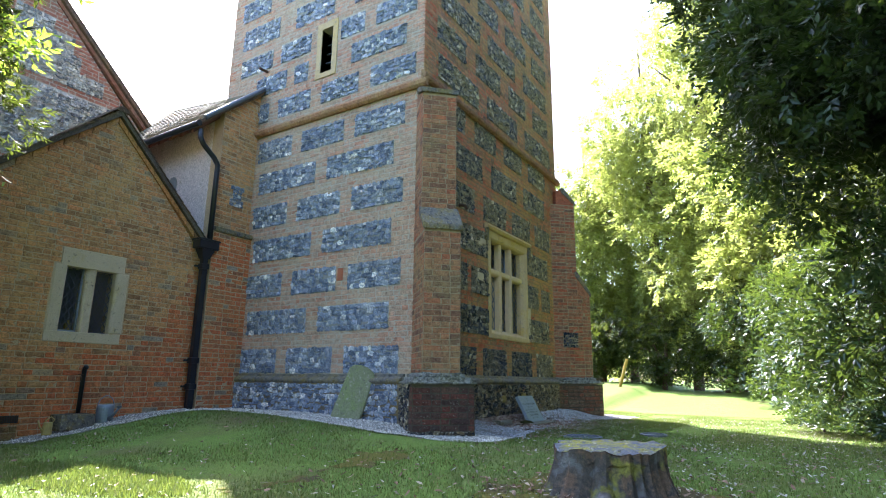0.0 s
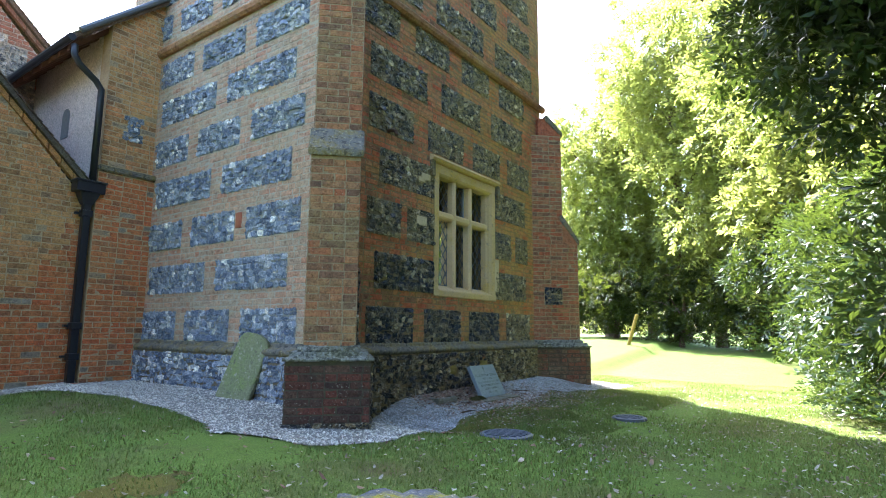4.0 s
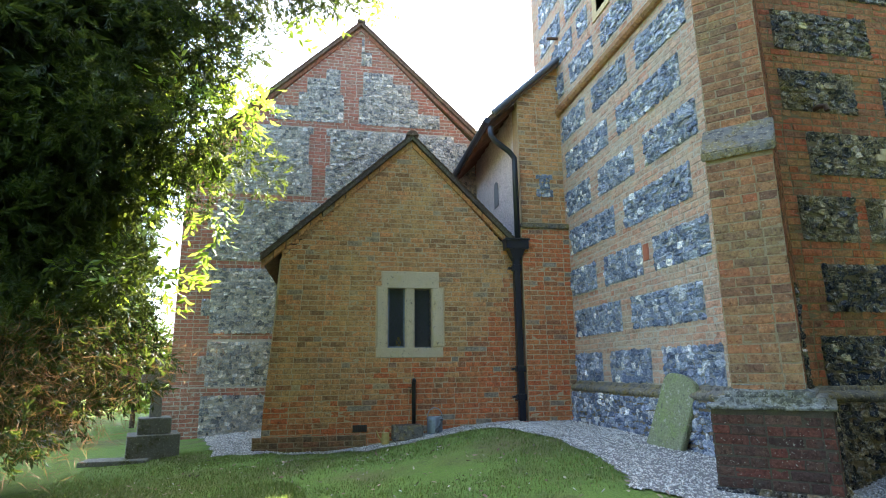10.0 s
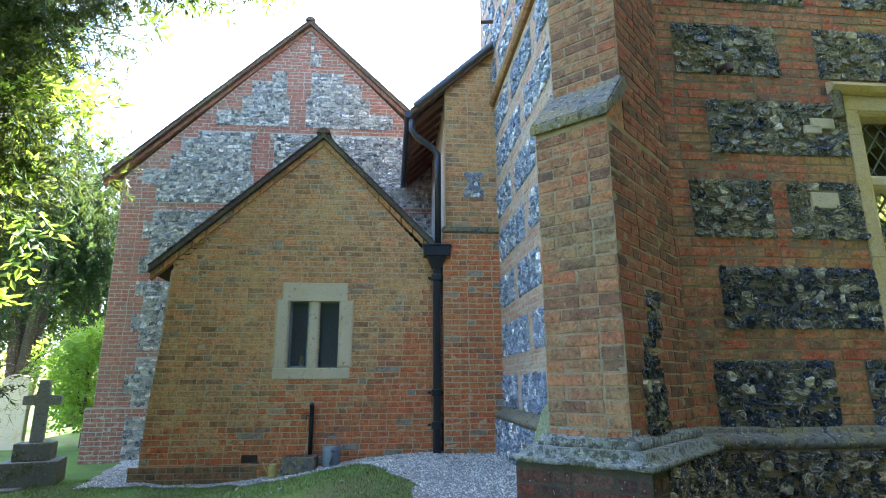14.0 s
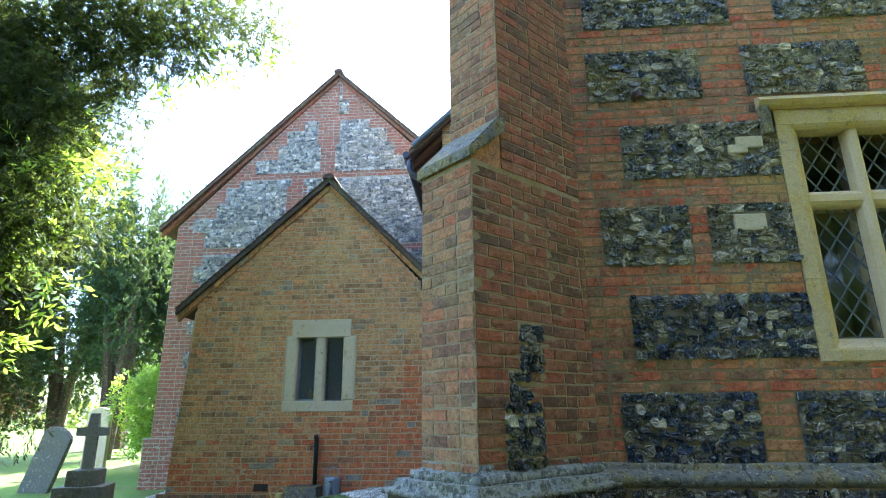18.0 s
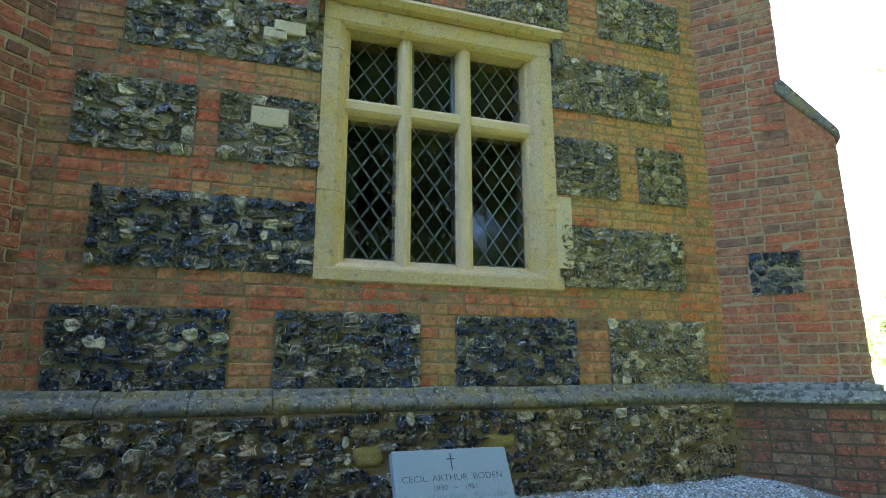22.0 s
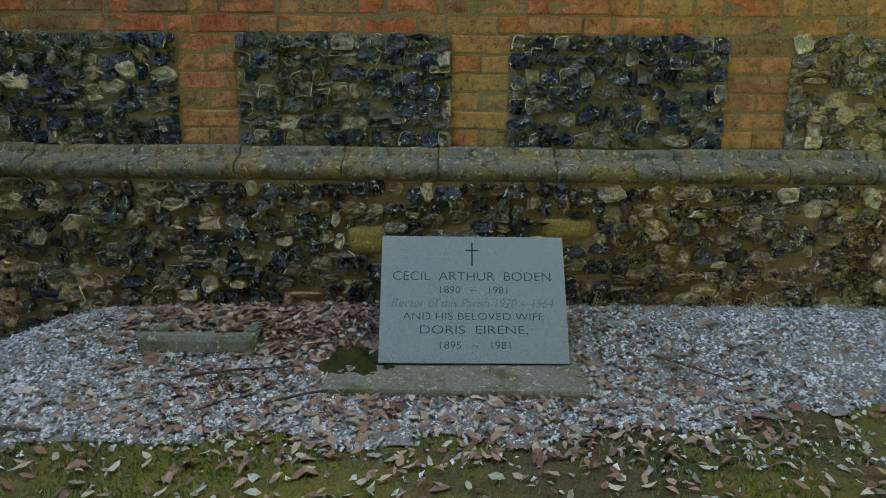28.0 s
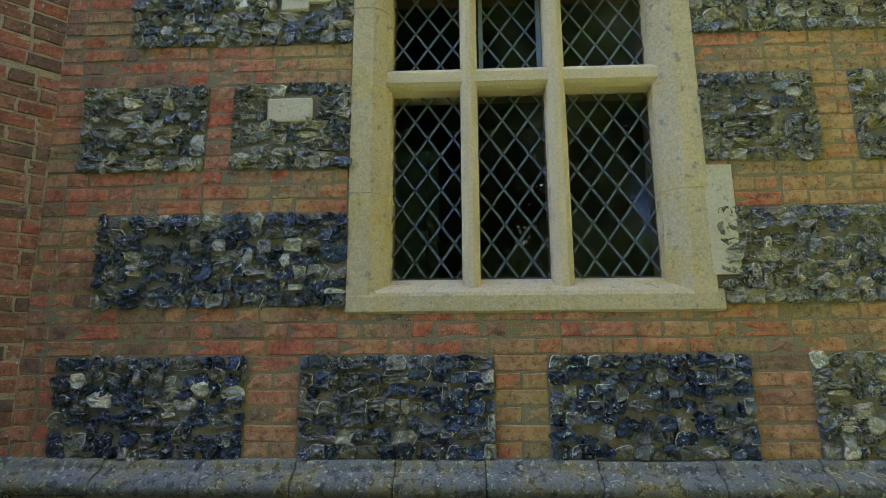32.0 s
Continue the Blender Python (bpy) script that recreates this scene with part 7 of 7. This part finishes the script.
# ---------------------------------------------------------------- headstone on its slab
HB, HT = Vector((-4.21, 9.975, -0.035)), Vector((-4.455, 9.975, 0.425))
slab = tagged(part("base_slab", boxed((-4.34, 9.42, -0.16), (-3.99, 10.385, -0.045), 0.012, None), M_CONCRETE), "mossy concrete slab lying in the gravel", "slab")
bm = bmesh.new()
gm = [[bm.verts.new((-4.24 + 0.15 * i, 9.52 + 0.17 * j, -0.08 + 0.06 * max(0.0, 1 - i * i - j * j) ** 0.5 * (1 + 0.9 * noise.noise((i * 3, j * 3, 2.0))) + 0.02 * noise.noise((i * 7, j * 7, 4.0)))) for j in np.linspace(-1, 1, 22)] for i in np.linspace(-1, 1, 20)]
for i in range(19):
    for j in range(21):
        bm.faces.new((gm[i][j], gm[i + 1][j], gm[i + 1][j + 1], gm[i][j + 1]))
tagged(part("moss_clump", bm, M_MOSS, None, "", True), "dark clump of moss beside the granite tablet", "moss")
up = (HT - HB).normalized()
right = Vector((-0.045, 1, 0)).normalized()
out = right.cross(up).normalized()
HM = Matrix(((right.x, up.x, out.x, HB.x), (right.y, up.y, out.y, HB.y), (right.z, up.z, out.z, HB.z), (0, 0, 0, 1)))
HLEN = (HT - HB).length
headstone = empty("headstone", HB)
headstone.matrix_world = HM
headstone.matrix_basis = HM
tagged(headstone, "grey granite tablet leaning on a slab, with dark lettering", "headstone")
tablet = part("tablet", boxed((-0.375, -0.0, -0.062), (0.375, HLEN, 0.0), 0.004), M_GRANITE, headstone)
bm = bmesh.new()
U = 1 / 912


def hx(px):
    return (px - 520) * U


def hy(py):
    return HLEN - (py - 47) * HLEN / 478


box(bm, (hx(516) - 0.0035, hy(163), -0.002), (hx(516) + 0.0035, hy(72), 0.0012))
box(bm, (hx(491), hy(106), -0.002), (hx(541), hy(100), 0.0014))
part("cross", bm, M_LETTER, tablet, "incised black cross")


def inscription(text, x0, x1, y0, y1, slant=0.0, mat=M_LETTER):
    cu = bpy.data.curves.new("inscription", 'FONT')
    cu.body, cu.extrude, cu.shear, cu.offset = text, 0.0006, slant, -0.012
    tmp = bpy.data.objects.new("inscription", cu)
    scene.collection.objects.link(tmp)
    dg = bpy.context.evaluated_depsgraph_get()
    me = bpy.data.meshes.new_from_object(tmp.evaluated_get(dg))
    bpy.data.objects.remove(tmp)
    co = np.empty(len(me.vertices) * 3, np.float32)
    me.vertices.foreach_get("co", co)
    co = co.reshape(-1, 3)
    lo, hi = co.min(0), co.max(0)
    co[:, 0] = (co[:, 0] - lo[0]) / (hi[0] - lo[0]) * (hx(x1) - hx(x0)) + hx(x0)
    co[:, 1] = (co[:, 1] - lo[1]) / (hi[1] - lo[1]) * (hy(y0) - hy(y1)) + hy(y1)
    me.vertices.foreach_set("co", co.ravel())
    loose = bmesh.new()
    loose.from_mesh(me)
    seen = set()
    for f in loose.faces:
        if f.index in seen:
            continue
        island, todo = [], [f]
        seen.add(f.index)
        while todo:
            g = todo.pop()
            island.append(g)
            for e in g.edges:
                for h in e.link_faces:
                    if h.index not in seen:
                        seen.add(h.index)
                        todo.append(h)
        one, made = bmesh.new(), {}
        for g in island:
            one.faces.new([made.setdefault(v.index, None) or made.update({v.index: one.verts.new(v.co)}) or made[v.index] for v in g.verts])
        part("letter", one, mat, tablet)
    loose.free()


inscription("CECIL  ARTHUR  BODEN", 222, 808, 187, 220)
inscription("1890   ~   1981", 397, 645, 243, 269)
inscription("Rector of this Parish 1920 ~ 1964", 220, 815, 290, 322, 0.3, M_LETTER_WORN)
inscription("AND HIS BELOVED WIFE", 262, 775, 342, 368)
inscription("DORIS  EIRENE,", 325, 715, 389, 424)
inscription("1895   ~   1981", 398, 650, 447, 473)

for k, (a, b, c) in enumerate((((-3.75, 8.35), (-3.72, 8.62), 0.012), ((-3.9, 9.25), (-4.05, 9.55), 0.006), ((-4.1, 8.9), (-4.2, 9.3), 0.006), ((-4.3, 10.7), (-4.05, 10.9), 0.007), ((-4.2, 9.0), (-3.95, 9.1), 0.005))):
    z = ground_z(*a) + 0.03
    mid = ((a[0] + b[0]) / 2 + 0.02, (a[1] + b[1]) / 2 - 0.015, z + 0.012)
    tagged(part("twig", tube(bmesh.new(), [(*a, z), mid, (*b, z)], [c, c * 0.8, c * 0.5], 6), M_BARK), "fallen dark twig on the gravel", "twig", "twigs on the gravel")

# small kerbed frame against the plinth
kerb = tagged(empty("grave_kerb", (-4.47, 8.84, -0.045)), "small worn stone kerb round a leaf filled hollow", "kerb")
for a, b in (((-0.20, -0.17), (0.10, -0.20)), ((0.13, -0.235), (0.13, 0.235)), ((0.10, 0.20), (-0.18, 0.21)), ((-0.20, -0.17), (-0.20, 0.21))):
    a, b = Vector((*a, 0.02)), Vector((*b, 0.02))
    d = (b - a).normalized()
    q = Vector((-d.y, d.x, 0)) * 0.03
    n = 8
    bm = bmesh.new()
    rows = []
    for i in range(n + 1):
        p = a.lerp(b, i / n)
        wear = 0.007 * noise.noise(p * 14 + Vector((a.x * 9, 0, 0)))
        rows.append([bm.verts.new(p + v) for v in (-q - Vector((0, 0, 0.08)), -q * 1.02 + Vector((0, 0, 0.03 + wear)), -q * 0.7 + Vector((0, 0, 0.052 + wear)), q * 0.7 + Vector((0, 0, 0.054 + wear)), q * 1.02 + Vector((0, 0, 0.03 + wear)), q - Vector((0, 0, 0.08)))])
    for r0, r1 in zip(rows, rows[1:]):
        for j in range(6):
            bm.faces.new((r0[j], r0[(j + 1) % 6], r1[(j + 1) % 6], r1[j]))
    bm.faces.new(rows[0][::-1])
    bm.faces.new(rows[-1])
    part("kerb_stone", bm, M_CONCRETE, kerb)

# ---------------------------------------------------------------- leaning stone, covers, stump
bm = bmesh.new()
outline = [(-0.235, 0.0), (0.235, 0.0), (0.23, 0.76), (0.18, 0.84), (0.06, 0.885), (-0.05, 0.89), (-0.18, 0.86), (-0.225, 0.78)]
prism(bm, outline, 0.09, pose(-5.95, 6.44, ground_z(-5.95, 6.44) - 0.03, -9, 17, 18))
bmesh.ops.bevel(bm, geom=list(bm.edges), offset=0.012, segments=2, affect='EDGES')
tagged(part("leaning_headstone", bm, M_GREENSTONE), "green lichened headstone leaning against the tower wall", "headstone")

for cx, cy, rad in ((-2.32, 6.95, 0.25), (-2.05, 9.75, 0.22)):
    z = ground_z(cx, cy)
    cover = tagged(empty("manhole_cover", (cx, cy, z)), "dark round iron cover set in the lawn", "manhole cover", "manhole covers")
    lid = part("lid", lathe(bmesh.new(), [(rad, -0.05), (rad, 0.025), (rad - 0.02, 0.035), (rad - 0.035, 0.028), (0.02, 0.034)], (0, 0, 0), 26), M_MANHOLE, cover)
    bm = bmesh.new()
    for k in range(-3, 4):
        w = math.sqrt(max((rad - 0.05) ** 2 - (k * 0.055) ** 2, 0))
        box(bm, (-w, k * 0.055 - 0.008, 0.028), (w, k * 0.055 + 0.008, 0.040))
    part("ribs", bm, M_MANHOLE, lid)


def stump_material():
    m, nt, nodes, links, bsdf = material("weathered stump")
    n1, n2, n3 = noise_tex(nt, 11, 6, 0.75), noise_tex(nt, 40, 5, 0.7), noise_tex(nt, 3.5, 4, 0.6)
    col = mix(nt, n1, (0.14, 0.115, 0.085), (0.018, 0.013, 0.010))
    n4 = noise_tex(nt, 5.0, 5, 0.65)
    col = mix(nt, maths(nt, 'MULTIPLY', threshold(nt, n4, 0.50, 0.58), 0.8), col, (0.15, 0.09, 0.048))
    col = mix(nt, maths(nt, 'MULTIPLY', threshold(nt, n4, 0.44, 0.38), 0.7), col, (0.20, 0.195, 0.18))
    col = mix(nt, threshold(nt, n3, 0.56, 0.64), col, (0.22, 0.20, 0.03))
    col = mix(nt, 1.0, col, ramp(nt, n2, [(0.3, (0.5,) * 3), (0.7, (1.35,) * 3)]), 'MULTIPLY')
    links.new(col, bsdf.inputs["Base Color"])
    bsdf.inputs["Roughness"].default_value = 0.9
    bump(nt, bsdf, mix(nt, 0.5, n1, n2), 0.9, 0.02)
    return m


M_STUMP = stump_material()
stump = tagged(empty("tree_stump", (-1.09, 3.98, -0.12)), "broad rotting tree stump with mossy top", "tree stump")
N, rows = 64, []
zs = (-0.08, 0.0, 0.08, 0.16, 0.24, 0.30, 0.345, 0.365)


def stump_point(k, z, i):
    a = 2 * math.pi * k / N
    c = (math.cos(a) * 2, math.sin(a) * 2)
    low = max(0.0, 1 - (z + 0.08) / 0.36)
    rad = 0.385 + 0.15 * low ** 1.5
    rad += (0.07 + 0.05 * low) * noise.noise((c[0] * 0.7, c[1] * 0.7, 0.3)) + 0.03 * noise.noise((c[0] * 1.9, c[1] * 1.9, z * 2.5)) + 0.006 * noise.noise((c[0] * 5, c[1] * 5, z * 5))
    crack = max(0.0, abs(noise.noise((c[0] * 2.1, c[1] * 2.1, 7.0))) * -9 + 1.0)
    rad -= 0.06 * crack * (1 if z < 0.3 else 0.5)
    drop = 0.02 * crack + 0.022 * noise.noise((c[0] * 2.5, c[1] * 2.5, 2.0)) if i >= 5 else 0.0
    if i >= 5 and math.sin(a) < 0:
        drop += 0.05 * max(0.0, noise.noise((c[0] * 1.3, c[1] * 1.3, 5.0)) + 0.15) + 0.03 * max(0.0, -math.sin(a) - 0.5)
    return Vector((rad * math.cos(a) * 1.08, rad * math.sin(a) * 0.92, z - drop))


bm = bmesh.new()
for i, z in enumerate(zs):
    rows.append([bm.verts.new(stump_point(k, z, i)) for k in range(N)])
for r0, r1 in zip(rows, rows[1:]):
    for k in range(N):
        bm.faces.new((r0[k], r0[(k + 1) % N], r1[(k + 1) % N], r1[k]))
part("bark", bm, M_STUMP, stump)
bm = bmesh.new()
tops = [[bm.verts.new(Vector((v.x * f, v.y * f, (v.z + 0.004) * f ** 2 + 0.372 * (1 - f ** 2) + 0.012 * noise.noise((v.x * f * 9, v.y * f * 9, 1.0))))) for v in (stump_point(k, zs[-1], 9) for k in range(N))] for f in (1.0, 0.86, 0.68, 0.48, 0.26)]
for r0, r1 in zip(tops, tops[1:]):
    for k in range(N):
        bm.faces.new((r0[k], r0[(k + 1) % N], r1[(k + 1) % N], r1[k]))
bm.faces.new(tops[-1])
part("cut_top", bm, stone_material("weathered end grain", (0.19, 0.205, 0.235), (0.085, 0.085, 0.095), (0.34, 0.32, 0.035), 0.43, scale=6.0, dark=(0.04, 0.035, 0.03), dark_at=0.58), stump, "grey weathered cut with yellow-green moss", smooth=True)
for k in range(4):
    a = 3.5 + k * 0.65
    bm = bmesh.new()
    tube(bm, [(0.36 * math.cos(a), 0.32 * math.sin(a), 0.06), (0.58 * math.cos(a), 0.50 * math.sin(a), -0.03), (0.78 * math.cos(a + 0.1), 0.70 * math.sin(a + 0.1), -0.05)], [0.06, 0.045, 0.02], 8)
    part("root", bm, M_STUMP, stump, smooth=True)

# ---------------------------------------------------------------- things by the vestry wall
zc = ground_z(-8.9, 4.3)
can = tagged(empty("watering_can", (-8.86, 4.35, zc + 0.012)), "galvanised watering can standing by the vestry wall", "watering can")
part("body", lathe(bmesh.new(), [(0.115, 0.0), (0.12, 0.02), (0.118, 0.22), (0.11, 0.25), (0.10, 0.262)], (0, 0, 0), 22), M_GALV, can, smooth=False)
spout = part("spout", tube(bmesh.new(), [(0.09, 0.0, 0.05), (0.19, 0.03, 0.12), (0.28, 0.05, 0.22)], [0.03, 0.02, 0.015], 10), M_GALV, can, smooth=True)
part("rose", lathe(bmesh.new(), [(0.016, 0.0), (0.036, 0.03), (0.036, 0.036)], (0.285, 0.052, 0.21), 14), M_GALV, spout)
part("handle", tube(bmesh.new(), [(0, 0.125 * math.cos(a), 0.22 + 0.17 * math.sin(a)) for a in np.linspace(math.pi, 0, 13)], 0.007, 8), M_GALV, can, smooth=True)
zc = ground_z(-8.9, 3.6)
pot = tagged(empty("small_watering_can", (-8.84, 3.58, zc + 0.012)), "small dull yellow watering can", "watering can")
part("body", lathe(bmesh.new(), [(0.06, 0.0), (0.064, 0.01), (0.058, 0.15), (0.052, 0.17)], (0, 0, 0), 18), M_YELLOW, pot)
part("spout", tube(bmesh.new(), [(0.0, -0.05, 0.04), (0.02, -0.11, 0.12), (0.02, -0.14, 0.2)], [0.016, 0.012, 0.01], 8), M_YELLOW, pot, smooth=True)
part("handle", tube(bmesh.new(), [(0, 0.05, 0.15), (0, 0.08, 0.2), (0, 0.03, 0.24), (0, -0.03, 0.2), (0, -0.04, 0.16)], 0.008, 8), M_YELLOW, pot, smooth=True)
zc = ground_z(-8.9, 3.92)
trough = tagged(empty("stone_trough", (-8.9, 3.92, zc)), "small grey stone drain trough under a standpipe", "trough")
bm = boxed((-0.17, -0.23, 0.0), (0.17, 0.23, 0.22), 0.015)
part("basin", bm, M_STONE_STRING, trough)
# dark plate on the solid block paints the shade of a hollow
part("basin_shade", boxed((-0.12, -0.18, 0.215), (0.12, 0.18, 0.224), 0.0), M_BARK, trough, "dark plate for the shaded hollow")
tap = tagged(empty("standpipe", (-9.02, 4.04, zc + 0.15)), "lagged black standpipe with a brass tap", "standpipe")
part("pipe", tube(bmesh.new(), [(0, 0, 0), (0, 0, 0.62), (0.01, 0, 0.72), (0.04, -0.0, 0.745), (0.07, 0.0, 0.73)], [0.032, 0.032, 0.034, 0.034, 0.03], 12), M_IRON, tap, smooth=True)
brass = part("tap", tube(bmesh.new(), [(0.0, -0.03, 0.60), (0.06, -0.06, 0.60), (0.07, -0.06, 0.55)], 0.012, 8), M_RUST, tap, smooth=True)
part("tap_handle", boxed((0.03, -0.1, 0.625), (0.05, -0.02, 0.635), 0.003), M_RUST, brass)
vent = tagged(empty("air_vent", (AX + 0.012, 3.20, 0.12)), "black iron air vent low in the brick wall", "vent")
part("frame", boxed((-0.005, -0.11, -0.05), (0.004, 0.11, 0.05), 0.002), M_IRON, vent)
for k in range(7):
    part("slat", boxed((0.003, -0.095 + k * 0.029, -0.04), (0.012, -0.083 + k * 0.029, 0.04)), M_RUST, vent)

# ---------------------------------------------------------------- fixings on the walls
for p, q in (((TX, 7.98, 3.80), (TX + 0.16, 7.98, 3.77)),):
    tagged(part("spout_pipe", tube(bmesh.new(), [p, ((p[0] + q[0]) / 2, p[1], p[2]), q, (q[0] + 0.015, q[1], q[2] - 0.06)], 0.028, 10), M_RUST), "short rusty pipe stub in the tower wall", "pipe")
tagged(part("spout_pipe", tube(bmesh.new(), [(-8.9, TY, 7.15), (-8.9, TY - 0.22, 7.13)], 0.03, 10), M_RUST), "short iron spout high on the tower", "pipe")
tagged(part("airbrick", box(boxed((-6.55, TY - 0.018, 2.38), (-6.43, TY + 0.02, 2.60), 0.004), (-6.53, TY - 0.024, 2.41), (-6.45, TY - 0.01, 2.57)), M_TERRACOTTA), "terracotta airbrick in the tower wall", "airbrick")

# pale block in the flintwork beside the window
for yy, zz, w, h in PALE:
    part("pale_block", boxed((-w, -0.028, -h), (w, 0.0, h), 0.01, F_SOUTH.matrix(yy - TY, zz, 0.0)), M_STONE_PALE, wall_south, "pale stone block among the flints")

# ---------------------------------------------------------------- graves beyond the vestry
zc = ground_z(-9.64, 0.06)
cross = tagged(empty("stone_cross", (-9.64, 0.06, zc)), "stone cross on a stepped base, darkened by lichen", "grave cross")
cross.rotation_euler = (0, 0, radians(18))
part("lower_step", boxed((-0.34, -0.36, -0.05), (0.34, 0.36, 0.36), 0.02), M_CONCRETE, cross)
part("upper_step", boxed((-0.22, -0.23, 0.36), (0.22, 0.23, 0.60), 0.02), M_CONCRETE, cross)
bm = bmesh.new()
prism(bm, [(-0.085, 0.6), (0.085, 0.6), (0.07, 1.12), (0.24, 1.12), (0.24, 1.25), (0.07, 1.25), (0.065, 1.48), (-0.065, 1.48), (-0.07, 1.25), (-0.24, 1.25), (-0.24, 1.12), (-0.07, 1.12)], 0.11, pose(0.055, 0, 0, 0, 0, 90))
bmesh.ops.bevel(bm, geom=list(bm.edges), offset=0.01, segments=1, affect='EDGES')
part("cross", bm, M_GREYSTONE, cross)
tagged(part("grave_slab", boxed((-9.45, -0.75, zc - 0.04), (-9.05, 0.15, zc + 0.045), 0.015), M_CONCRETE), "low stone edging beside the cross", "kerb")


# darker copy of the grey gravestone: its near side's shade is in the colour
M_GRAVE_SHADED = stone_material("weathered shade-toned gravestone", (0.22, 0.205, 0.17), (0.14, 0.13, 0.11), (0.2, 0.18, 0.08), 0.55, scale=5.0)


def round_headstone(place, w, h, thick, tilt, turn, mat, label):
    bm = bmesh.new()
    arc = [(w / 2 * math.cos(t), h - w * 0.28 + w * 0.28 * math.sin(t)) for t in np.linspace(0, math.pi, 11)]
    prism(bm, [(-w / 2, -0.2), (w / 2, -0.2)] + arc, thick, pose(*place, 0, tilt, turn))
    bmesh.ops.bevel(bm, geom=list(bm.edges), offset=0.01, segments=1, affect='EDGES')
    tagged(part("headstone", bm, mat), label, "headstone", "graves beyond the vestry")


round_headstone((-11.65, -2.45, ground_z(-11.65, -2.45)), 0.66, 1.3, 0.10, 19, 84, M_GRAVE_SHADED, "tall grey headstone tilting sideways")
round_headstone((-14.6, -3.35, ground_z(-14.6, -3.35)), 0.66, 1.65, 0.12, 0, 84, M_STONE_PALE, "upright pale round-topped headstone")
round_headstone((-24.0, -6.0, ground_z(-24.0, -6.0)), 0.7, 1.1, 0.12, 0, 80, M_STONE_PALE, "upright pale round-topped headstone")
round_headstone((-27.0, -8.8, ground_z(-27.0, -8.8)), 0.7, 1.0, 0.12, 3, 80, M_GREYSTONE, "weathered grey headstone far off")
bm = bmesh.new()
bmesh.ops.create_icosphere(bm, subdivisions=2, radius=0.3)
for v in bm.verts:
    v.co = Vector((v.co.x * 0.7, v.co.y * 1.3, v.co.z * 0.75)) * (1 + 0.25 * noise.noise(v.co * 5))
bmesh.ops.translate(bm, verts=bm.verts, vec=(-12.8, -4.9, ground_z(-12.8, -4.9) + 0.05))
tagged(part("boulder", bm, M_STONE_PALE), "rough white boulder on the grass", "boulder")
# leaning stake under the trees
tagged(part("stake", tube(bmesh.new(), [(-5.6, 21.0, ground_z(-5.6, 21) - 0.1), (-5.25, 21.0, ground_z(-5.6, 21) + 1.0)], 0.06, 8), M_STONE_OCHRE), "short leaning wooden stake", "stake")
